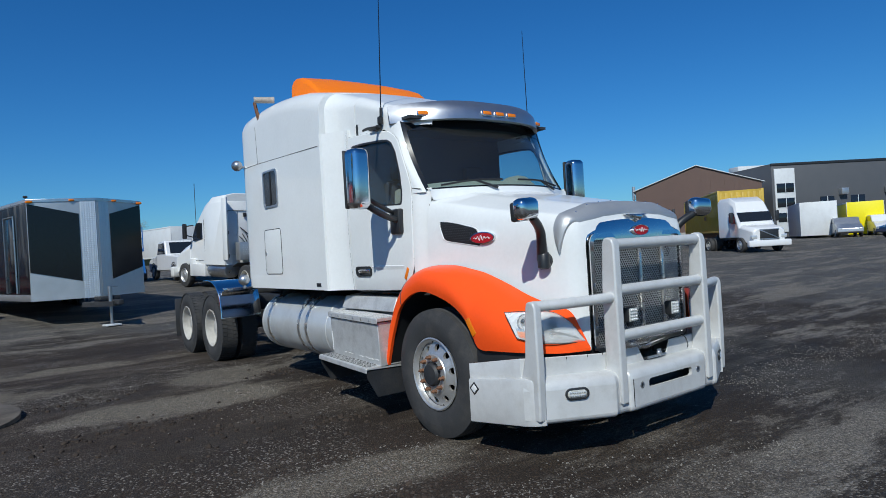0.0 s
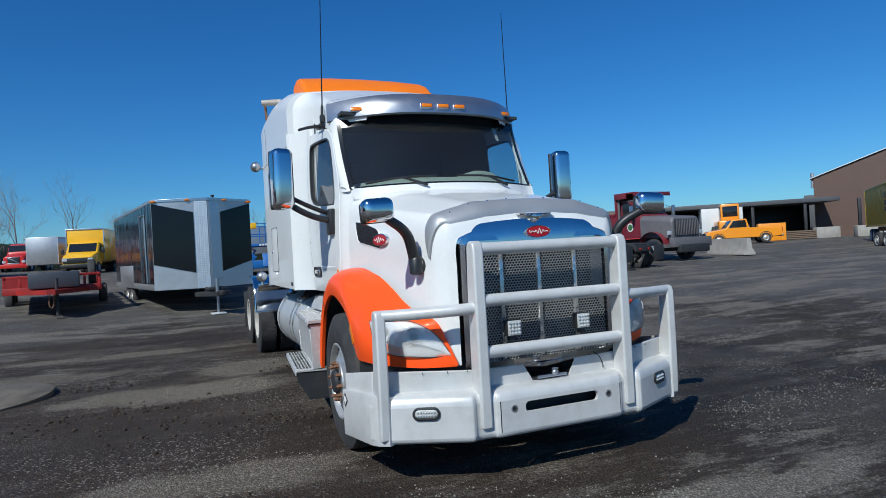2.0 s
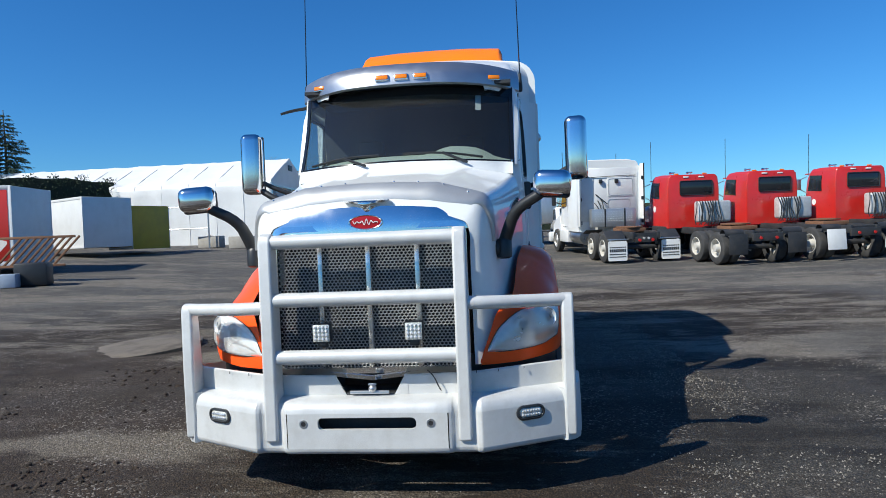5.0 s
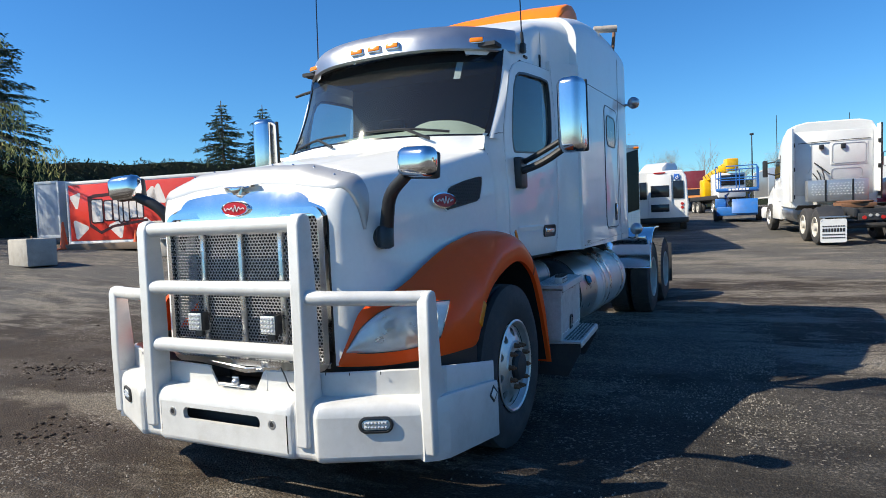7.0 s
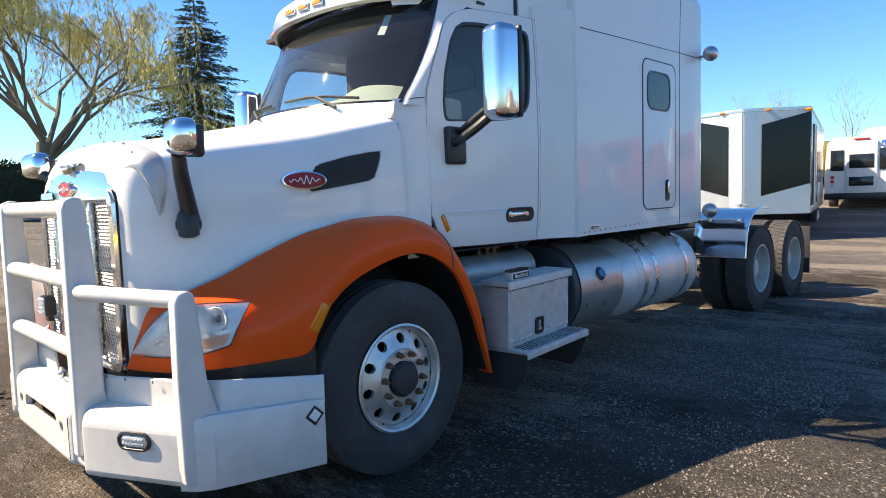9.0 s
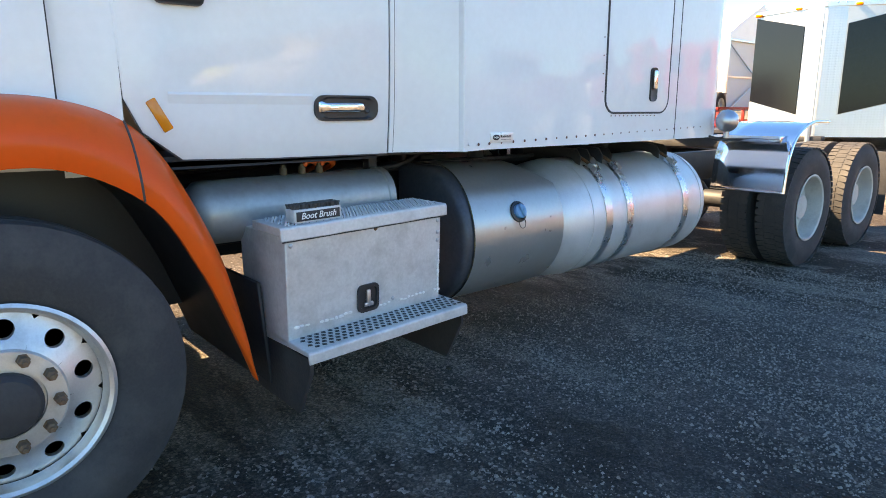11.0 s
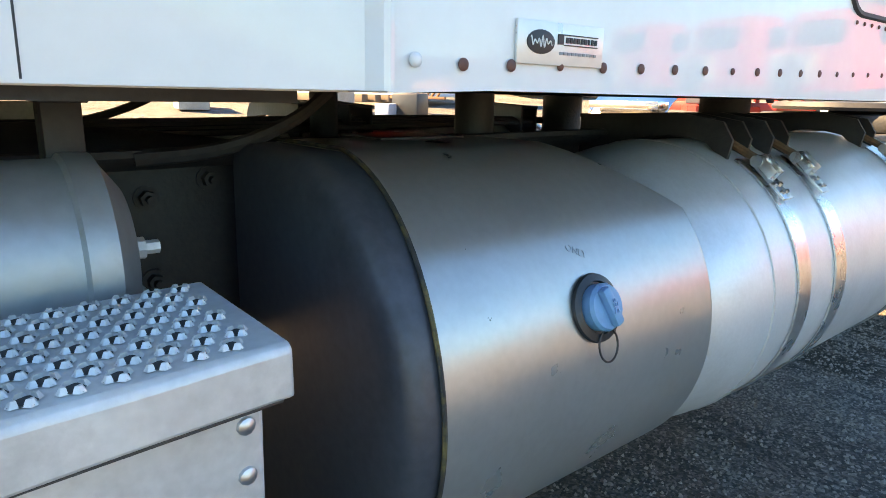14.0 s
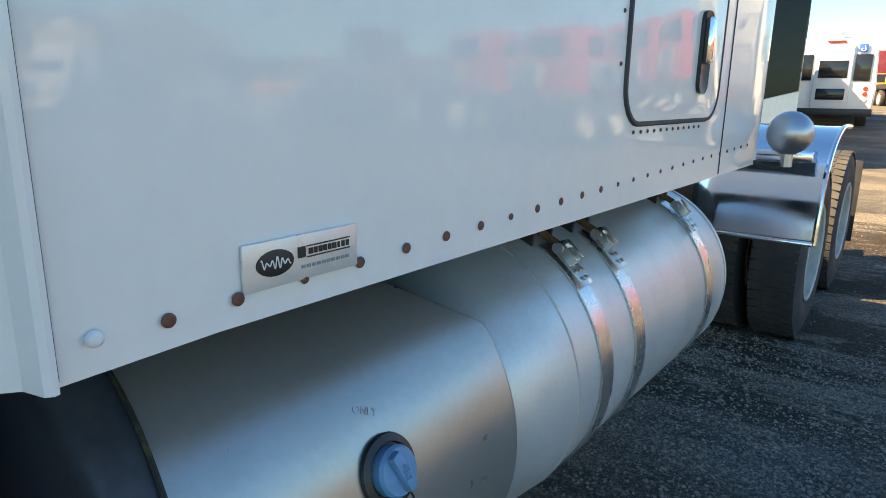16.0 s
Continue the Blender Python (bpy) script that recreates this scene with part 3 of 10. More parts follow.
    vent = [(1.150, 1.645), (1.20, 1.75), (1.245, 1.815), (1.45, 1.868), (1.700, 1.915), (1.690, 1.84), (1.64, 1.735), (1.60, 1.715), (1.35, 1.675)]
    c = (1.43, 1.77)
    ring = ray_outline(vent, c, 40)
    rings = []
    for k, lift in ((1.03, 0.001), (1.015, 0.006), (0.975, 0.006), (0.96, 0.002)):
        rings.append([(side_x(c[0] + (a - c[0]) * k, c[1] + (b - c[1]) * k, lift), c[0] + (a - c[0]) * k, c[1] + (b - c[1]) * k) for a, b in ring])
    air = part("air_vent", Shape().rings(rings, caps=False), WHITE, truck, "air intake vent in the hood's side")
    rings = [[(side_x(c[0] + (a - c[0]) * k, c[1] + (b - c[1]) * k, 0.004), c[0] + (a - c[0]) * k, c[1] + (b - c[1]) * k) for a, b in ring] for k in (0.94, 0.6, 0.3, 0.01)]
    part("vent_backing", Shape().rings(rings, caps=False), BLACK_MARK, air)
    s = Shape()
    for i in range(26):
        for j in range(12):
            y, z = 1.13 + 0.0225 * (i + 0.5 * (j % 2)), 1.64 + 0.0225 * j
            if all((q[0] - p[0]) * (z - p[1]) - (q[1] - p[1]) * (y - p[0]) < -0.0125 * math.hypot(q[0] - p[0], q[1] - p[1]) for p, q in zip(vent, vent[1:] + vent[:1])):
                a = [(y + 0.0112 * math.cos(t), z + 0.0112 * math.sin(t)) for t in (math.pi * k / 3 + math.pi / 6 for k in range(6))]
                b = [(y + (p - y) * 0.72, z + (q - z) * 0.72) for p, q in a]
                s.rings([[(side_x(p, q, 0.007), p, q) for p, q in a], [(side_x(p, q, 0.009), p, q) for p, q in b]], caps=False)
    part("vent_mesh", s, BLACK, air, "black honeycomb mesh")
    s = Shape()
    for k0, k1, lift in ((1.0, 0.86, 0.010),):
        pts = [(1.163 + 0.135 * math.cos(t), 1.725 + 0.052 * math.sin(t)) for t in (2 * math.pi * i / 40 for i in range(40))]
        s.rings([[(side_x(y, z, 0.0), y, z) for y, z in pts], [(side_x(y, z, 0.024), y, z) for y, z in pts],
                 [(side_x(y, z, 0.026), 1.163 + (y - 1.163) * 0.92, 1.725 + (z - 1.725) * 0.86) for y, z in pts]], caps=False)
    oval = part("side_badge", s, CHROME, truck, "oval chrome and red side badge")
    s = Shape().rings([[(side_x(1.163 + (y - 1.163) * k, 1.725 + (z - 1.725) * k, 0.023), 1.163 + (y - 1.163) * k, 1.725 + (z - 1.725) * k) for y, z in pts] for k in (0.93, 0.5, 0.01)], caps=False)
    part("badge_face", s, RED_BADGE, oval)
    s = Shape().tube([(side_x(y, 1.725, 0.027), y, 1.725 + 0.016 * math.sin((y - 1.163) * 170) * (1.0 + 0.6 * math.sin((y - 1.163) * 47 + 1)) * (1 - abs(y - 1.163) * 3)) for y in lin(1.070, 1.256, 100)], 0.0032, 6)
    part("badge_script", s, WHITE_MARK, oval)
    # hood mirror on a black arm
    hm = part("hood_mirror", Shape().tube([(sx * 0.845, 0.53, 1.52), (sx * 0.875, 0.50, 1.62), (sx * 0.93, 0.45, 1.76), (sx * 1.09, 0.375, 1.85)], [0.046, 0.032], 12, 2), BLACK, truck, "chrome-capped hood mirror on a black arm")
    part("mirror_foot", Shape().rev([(0.065, 0), (0.06, 0.03), (0.035, 0.05)], (sx * 0.805, 0.53, 1.51), (sx * 1, -0.35, 0.1), 20).rev([(0.03, -0.012), (0.05, 0), (0.052, 0.10), (0.04, 0.12)], (sx * 0.85, 0.51, 1.455), (0, 0, 1), 16), BLACK, hm)
    s = Shape().box((sx * 1.165, 0.36, 1.912), (0.235, 0.125, 0.165), 0.052, Euler((0, radians(sx * 4), radians(-sx * 12))).to_matrix().to_4x4(), 4)
    part("mirror_cap", s, MIRROR_CHROME, hm, "rounded chrome mirror shell")
    s = Shape().box((sx * 1.17, 0.412, 1.895), (0.225, 0.05, 0.145), 0.02, Euler((0, radians(sx * 4), radians(-sx * 12))).to_matrix().to_4x4(), 3)
    part("mirror_back", s, BLACK, hm)

# bull bar and bumper
bar = thing("bull_bar", "silver-painted tubular bull bar with deep scuffed bumper", "")
bar.parent = truck
for sx in (1, -1):
    post = [(-0.004, 0.40), (-0.004, 0.47), (0.0, 1.0), (0.004, 1.60), (0.02, 1.648), (0.06, 1.665), (0.10, 1.655), (0.115, 1.62), (0.135, 1.30), (0.14, 0.70), (0.16, 0.62), (0.10, 0.42)]
    part("post", Shape().prism(post, sx * 0.548, sx * 0.628), BUMPER, bar, bevel=0.014, seg=3)
    wing = [(0.245, 0.355), (0.24, 0.43), (0.235, 0.80), (0.24, 1.18), (0.255, 1.22), (0.295, 1.232), (0.33, 1.22), (0.34, 1.18), (0.37, 0.82), (0.42, 0.64), (0.42, 0.355)]
    part("outer_post", Shape().prism(wing, sx * 1.185, sx * 1.258), BUMPER, bar, bevel=0.014, seg=3)
    s = Shape().tube([(sx * 0.60, 0.055, 1.212), (sx * 0.72, 0.07, 1.205), (sx * 1.10, 0.245, 1.190), (sx * 1.22, 0.292, 1.190)], 0.040, 18, 2)
    part("wing_bar", s, BUMPER, bar)
for z, y in ((1.607, 0.058), (1.255, 0.052), (0.905, 0.055)):
    part("cross_bar", Shape().cyl((-0.56, y, z), (0.56, y, z), 0.043, n=24), BUMPER, bar)

# bumper: outline from above, stacked by height
BF = -0.005                    # the front face of the bumper
PLAN = [(0.0, BF), (0.485, BF), (0.510, 0.005), (0.520, 0.018), (0.654, 0.022), (0.664, 0.012), (0.685, 0.004), (0.72, 0.018), (1.16, 0.233), (1.255, 0.292), (1.295, 0.365), (1.345, 0.93)]


def plan_at(inset, cut=0.0):
    half = [(x - inset * (0.08 if x < 0.73 else 0.9 if x < 1.3 else 1.0) * (x > 0.01), y + inset * (1.0 if x < 1.28 else 0.35 if x < 1.3 else 0.0)) for x, y in PLAN]
    pts = []
    for a, b in zip(half, half[1:]):
        pts += [(a[0] + (b[0] - a[0]) * t, a[1] + (b[1] - a[1]) * t) for t in lin(0, 1, 5)[:-1]]
    pts.append(half[-1])
    return [(-x, y) for x, y in reversed(pts[1:])] + pts


CH = [(z - 0.022, inset) for z, inset in ((0.342, 0.06), (0.345, 0.030), (0.355, 0.012), (0.370, 0.003), (0.385, 0.0), (0.595, 0.0), (0.615, 0.003), (0.634, 0.012), (0.648, 0.026), (0.658, 0.045), (0.664, 0.070), (0.668, 0.105), (0.670, 0.165))]


def front_row(z, inset):
    return [(x, y, z + 0.012 * abs(x) * (z > 0.6)) for x, y in plan_at(inset)[4:-4]]


s = Shape().grid([front_row(*q) for q in CH[:5]]).grid([front_row(*q) for q in CH[5:]])
a, b = front_row(*CH[4]), front_row(*CH[5])
h0, h1, w0 = 0.476, 0.548, 0.298
i0 = [i for i, p in enumerate(a) if abs(p[0] + 0.485) < 0.01][0]
i1 = len(a) - 1 - i0
s.grid([a[:i0 + 1], b[:i0 + 1]]).grid([a[i1:], b[i1:]])
for x0, x1, z0, z1 in ((-0.485, 0.485, CH[4][0], h0), (-0.485, 0.485, h1, CH[5][0]), (-0.485, -w0, h0, h1), (w0, 0.485, h0, h1)):
    s.add([(x0, BF, z0), (x1, BF, z0), (x1, BF, z1), (x0, BF, z1)], [(0, 1, 2, 3)])
for p, q in (((-w0, h0), (w0, h0)), ((w0, h0), (w0, h1)), ((w0, h1), (-w0, h1)), ((-w0, h1), (-w0, h0))):
    s.add([(p[0], BF, p[1]), (q[0], BF, q[1]), (q[0], BF + 0.03, q[1]), (p[0], BF + 0.03, p[1])], [(0, 1, 2, 3)])
for ex in (1, -1):
    for ez, zc in ((1, h1), (-1, h0)):
        arc = [(ex * (w0 - 0.03 + 0.03 * math.cos(q)), zc - ez * 0.03 + ez * 0.03 * math.sin(q)) for q in lin(0, math.pi / 2, 7)]
        s.add([(ex * w0, BF - 0.0002, zc)] + [(x, BF - 0.0002, z) for x, z in arc], [(0, i, i + 1) for i in range(1, 7)])
        s.grid([[(x, BF - 0.0002, z) for x, z in arc], [(x, BF + 0.03, z) for x, z in arc]])
bumper = part("bumper", s, BUMPER, bar, "deep silver-white steel bumper with a long slot, scuffed", sharp=62)
part("slot_backing", Shape().box((0, 0.12, 0.51), (0.9, 0.02, 0.25)), FRAME_BLACK, bar)
for sx in (1, -1):
    # flat end plate beside the wheel
    pl = [(1.200, 0.240), (1.257, 0.290), (1.290, 0.365), (1.305, 0.50), (1.345, 0.93)]
    rows = []
    for x, y in pl:
        k = max(0, (y - 0.365) / 0.565)
        zb, zt = 0.325 - 0.010 * min(1, (y - 0.24) / 0.125) - 0.050 * k, 0.648 - 0.056 * k + 0.012 * min(1, (y - 0.24) / 0.125)
        rows.append([(sx * (x - 0.045), y + 0.03 * (k == 0), zb), (sx * (x - 0.004), y, zb), (sx * x, y, zb + 0.010), (sx * x, y, zt - 0.014), (sx * (x - 0.006), y, zt), (sx * (x - 0.05), y + 0.03 * (k == 0), zt + 0.001)])
    part("end_plate", Shape().rings(rows), BUMPER, bar, "flat steel end plate of the bumper")
    # set-back upper plate running round to the wheel
    up = [(0.225, 0.14, 0.650, 0.770), (0.60, 0.14, 0.650, 0.780), (0.70, 0.155, 0.650, 0.784), (1.06, 0.312, 0.650, 0.794), (1.20, 0.372, 0.650, 0.80), (1.255, 0.425, 0.646, 0.80), (1.312, 0.955, 0.575, 0.716)]
    rows = [[(sx * x, y, z0), (sx * x, y, z1 - 0.006), (sx * (x - 0.004), y + 0.006, z1), (sx * (x - 0.014), y + 0.012, z1), (sx * (x - 0.014), y + 0.012, z0)] for x, y, z0, z1 in up]
    upper = part("upper_plate", Shape().rings(rows), BUMPER, bar, "set-back silver upper plate of the bumper")
    part("plate_gusset", Shape().prism([(sx * 0.15, 0.650), (sx * 0.235, 0.650), (sx * 0.235, 0.770), (sx * 0.215, 0.764)], 0.138, 0.150, "y"), BUMPER, upper)
    for x in (0.657, 0.788, 0.945):
        y = 0.138 + max(0, (x - 0.70)) * 0.437
        part("notch", Shape().box((sx * x, y + 0.001, 0.780), (0.004, 0.004, 0.016)), BLACK_MARK, upper)
    # black gap filler behind, between plate and fender
    part("bumper_liner", Shape().rings([[(sx * x, y, z) for x, y, z in ((x0, y0, 0.66), (x0, y0, 0.86), (x0, y0 + 0.02, 0.86), (x0, y0 + 0.02, 0.66))] for x0, y0 in ((0.2, 0.285), (0.62, 0.29), (0.90, 0.40), (1.10, 0.53), (1.17, 0.70), (1.185, 0.98))]), BLACK, bar)
for sx in (1, -1):
    hole = part("bolt_hole", Shape().rev([(0.026, 0), (0.025, 0.003), (0.015, 0.003), (0.014, 0.0)], (sx * 0.385, BF, 0.513), (0, -1, 0), 22, caps=False), SATIN, bar, "grey-ringed bolt hole")
    part("hole_core", Shape().rev([(0.015, 0), (0.015, 0.001), (0.0, 0.001)], (sx * 0.385, BF - 0.0005, 0.513), (0, -1, 0), 20), BLACK_MARK, hole)
    turn = Euler((0, 0, radians(sx * 26))).to_matrix().to_4x4()
    at = Matrix.Translation((sx * 0.970, 0.139, 0.533)) @ turn
    outer, mid, inn = rounded(0.185, 0.088, 0.043, 7), rounded(0.165, 0.068, 0.033, 7), rounded(0.15, 0.054, 0.026, 7)
    s = Shape().rings([[(x, 0.0, z) for x, z in outer], [(x, -0.012, z) for x, z in outer], [(x, -0.015, z) for x, z in mid], [(x, -0.006, z) for x, z in inn]], caps=False)
    fog = part("fog_light", s.move(at), BLACK, bar, "oval fog light in a black rubber ring")
    s = Shape().rings([[(x, -0.007, z) for x, z in inn], [(x * 0.8, -0.012, z * 0.8) for x, z in inn], [(x * 0.1, -0.013, z * 0.1) for x, z in inn]])
    part("fog_lens", s.move(at), LED, fog)
    for i in range(7):
        for j in range(2):
            part("led_bulb", Shape().ball((-0.054 + 0.018 * i, -0.012, -0.011 + 0.022 * j), 0.008, 8).move(at), LAMP_CLEAR, fog)
    s = Shape().box((0, 0, 0), (0.004, 0.075, 0.075), 0.001, Euler((radians(45), 0, 0)).to_matrix().to_4x4())
    p = (sx * 1.3412, 0.872, 0.535)
    part("diamond_decal", s.move(Matrix.Translation(p) @ Euler((0, 0, radians(-sx * 4.4))).to_matrix().to_4x4()), BLACK_MARK, bar, "small black and white diamond decal")
    s = Shape().box((0, 0, 0), (0.005, 0.05, 0.05), 0.001, Euler((radians(45), 0, 0)).to_matrix().to_4x4())
    part("decal_field", s.move(Matrix.Translation((p[0] + sx * 0.001, p[1], p[2])) @ Euler((0, 0, radians(-sx * 4.4))).to_matrix().to_4x4()), WHITE_MARK, bar)
s = Shape().cyl((-0.12, 0.12, 0.670), (0.12, 0.12, 0.670), 0.011, n=10).ball((0.02, 0.11, 0.695), 0.022, 12, (1.2, 1, 1)).cyl((0.02, 0.11, 0.67), (0.02, 0.11, 0.718), 0.008, n=8).box((0.02, 0.11, 0.720), (0.05, 0.012, 0.012), 0.004)
part("tow_pin", s, SATIN, bar, "grey tow pin and bracket")
part("tow_bracket", Shape().box((0, 0.25, 0.64), (0.62, 0.22, 0.05), 0.02), BLACK, bar)
part("loose_wire", Shape().tube([(0.36, 0.12, 0.80), (0.40, 0.10, 0.77), (0.43, 0.10, 0.70), (0.44, 0.12, 0.675)], 0.004, 6, 2), BLACK, bar)


# wheels
def wheel_mesh(rear):
    """A wheel at the origin whose outer face looks to +x."""
    R, W = 0.552, (0.285 if not rear else 0.275)
    h = W / 2
    prof = [(0.295, -h + 0.03), (0.33, -h + 0.005), (0.44, -h), (0.505, -h + 0.012), (0.538, -h + 0.028)]
    xs = lin(-h + 0.03, h - 0.03, 25)
    for i, x in enumerate(xs):
        g = (i in (5, 6, 12, 18, 19)) if not rear else False
        prof.append(((R if not g else R - 0.012) - 0.02 * abs(x / h) ** 4, x))
    prof += [(0.538, h - 0.028), (0.505, h - 0.012), (0.45, h), (0.43, h + 0.003), (0.33, h - 0.005), (0.295, h - 0.03)]
    t, lugs = Shape().rev(prof, (0, 0, 0), (1, 0, 0), 72, caps=False), Shape()
    if rear:
        for row, (x0, x1) in enumerate(((-h + 0.012, -0.052), (-0.045, 0.045), (0.052, h - 0.012))):
            for i in range(54):
                a0 = 2 * math.pi * (i + 0.3 * row) / 54
                a1 = a0 + 2 * math.pi / 54 * 0.78
                w = [(x0, a0), (x1, a0 + 0.02 * (row - 1)), (x1, a1 + 0.02 * (row - 1)), (x0, a1)]
                lugs.rings([[(x, r * math.cos(a), r * math.sin(a)) for x, a in w] for r in (R - 0.012, R + 0.004)])
    return t, lugs


def front_rim():
    s = Shape()
    h = 0.1425
    prof = [(0.305, h - 0.012), (0.312, h - 0.004), (0.300, h + 0.002), (0.288, h - 0.006), (0.284, h - 0.03), (0.275, h - 0.045)]
    s.rev(prof, (0, 0, 0), (1, 0, 0), 60, caps=False)

    def depth(r):
        return h - 0.05 + 0.045 * ((0.275 - r) / 0.10) ** 1.3 if r > 0.175 else h - 0.005
    n_holes = 10
    r0, r1, rc, hr = 0.170, 0.275, 0.226, 0.029
    for k in range(n_holes):
        a0 = 2 * math.pi * k / n_holes
        half = math.pi / n_holes
        poly = [(r0, -half), (r0, 0), (r0, half), (r1, half), (r1, 0), (r1, -half)]
        c = (rc, 0.0)
        N = 28
        scaled = [(p[0], p[1] * rc) for p in poly]
        out = ray_outline(scaled, c, N)
        hole = [(rc + hr * math.cos(2 * math.pi * i / N), hr * math.sin(2 * math.pi * i / N)) for i in range(N)]
        rings = []
        for blend in (0.0, 0.5, 1.0):
            rings.append([(o[0] * (1 - blend) + q[0] * blend, o[1] * (1 - blend) + q[1] * blend) for o, q in zip(out, hole)])
        pts = [[(depth(r), r * math.cos(a0 + t / rc), r * math.sin(a0 + t / rc)) for r, t in ring] for ring in rings]
        pts.append([(p[0] - 0.025, p[1], p[2]) for p in pts[-1]])
        s.rings(pts, caps=False)
    s.rev([(0.172, h - 0.005), (0.165, h + 0.004), (0.110, h + 0.006), (0.108, h - 0.01), (0.10, h - 0.02)], (0, 0, 0), (1, 0, 0), 48)
    return s


def wheel(parent, at, sx, rear=False):
    m = Matrix.Translation(at) @ Matrix.Rotation(0 if sx > 0 else math.pi, 4, "Z") @ Matrix.Scale(1.0 if rear else 1.042, 4)
    spin = Matrix.Rotation(0.2, 4, "X")
    tyre, lugs = wheel_mesh(rear)
    w = part("wheel", tyre.move(m @ spin), TYRE, parent, "worn black truck tyre")
    if rear:
        part("tread_block", lugs.move(m @ spin), TYRE, w, kind="stuff")
    if rear:
        s = Shape().rev([(0.305, 0.1255), (0.312, 0.134), (0.300, 0.139), (0.288, 0.13), (0.282, 0.06), (0.270, -0.02), (0.20, -0.045), (0.14, -0.05), (0.13, -0.03), (0.11, 0.06), (0.0, 0.07)], (0, 0, 0), (1, 0, 0), 48, caps=False)
        part("rim", s.move(m), RIM_WHITE, w, "dusty white steel wheel")
        for k in range(10):
            a = 2 * math.pi * k / 10
            s = Shape().rev([(0.017, 0), (0.017, 0.035), (0.010, 0.045)], (-0.05, 0.165 * math.cos(a), 0.165 * math.sin(a)), (1, 0, 0), 8)
            part("lug_nut", s.move(m), RUST, w)
    else:
        part("rim", front_rim().move(m @ spin), RIM, w, "polished aluminium wheel with ten hand holes")
        part("wheel_back", Shape().rev([(0.28, 0.03), (0.10, 0.03), (0.0, 0.03)], (0, 0, 0), (1, 0, 0), 32).move(m), FRAME_BLACK, w)
        for k in range(10):
            a = 2 * math.pi * (k + 0.5) / 10
            s = Shape().rev([(0.020, 0), (0.020, 0.006), (0.0165, 0.008), (0.0165, 0.034), (0.009, 0.040), (0.008, 0.05)], (0.146, 0.143 * math.cos(a), 0.143 * math.sin(a)), (1, 0, 0), 6)
            part("lug_nut", s.move(m @ spin), RUST, w)
        s = Shape().rev([(0.100, 0.12), (0.100, 0.165), (0.085, 0.185), (0.05, 0.192), (0.0, 0.194)], (0, 0, 0), (1, 0, 0), 28)
        part("hub_cap", s.move(m), FRAME_BLACK, w, "greasy black hub")
    return w


for sx in (1, -1):
    wheel(truck, (sx * 1.085, 1.565, 0.545), sx)
    for y in (7.85, 9.25):
        wheel(truck, (sx * 1.11, y, 0.55), sx, True)
        wheel(truck, (sx * 0.78, y, 0.55), sx, True)

# frame rails, axles, engine and fifth wheel
s = Shape()
for sx in (1, -1):
    s.box((sx * 0.42, 5.35, 0.93), (0.08, 9.5, 0.27), 0.01)
part("frame_rail", s, FRAME_BLACK, truck, "grimy black frame rails")
s = Shape()
for y in (7.85, 9.25):
    s.cyl((-0.95, y, 0.55), (0.95, y, 0.55), 0.09, n=14).ball((0, y, 0.53), 0.24, 16)
s.cyl((-0.9, 1.57, 0.52), (0.9, 1.57, 0.52), 0.07, n=12)
s.box((0, 1.2, 0.95), (0.72, 1.5, 0.7), 0.05).cyl((0, 2.0, 0.72), (0, 7.2, 0.58), 0.06, n=10)
part("drivetrain", s, FRAME_BLACK, truck, "axles, engine block and drive shaft")
for y in (3.2, 4.3, 5.3, 6.3, 8.2, 9.8):
    part("cross_member", Shape().box((0, y, 0.93), (0.78, 0.12, 0.2), 0.02), FRAME_BLACK, truck)
s = Shape().rev([(0.46, 0), (0.47, 0.02), (0.45, 0.05), (0.10, 0.06)], (0, 8.2, 1.20), (0, 0, 1), 32).box((0, 8.2, 1.12), (0.9, 0.7, 0.12), 0.03).box((0, 8.8, 1.17), (0.5, 0.5, 0.06), 0.02)
part("fifth_wheel", s, FRAME_BLACK, truck, "greasy fifth wheel coupling")

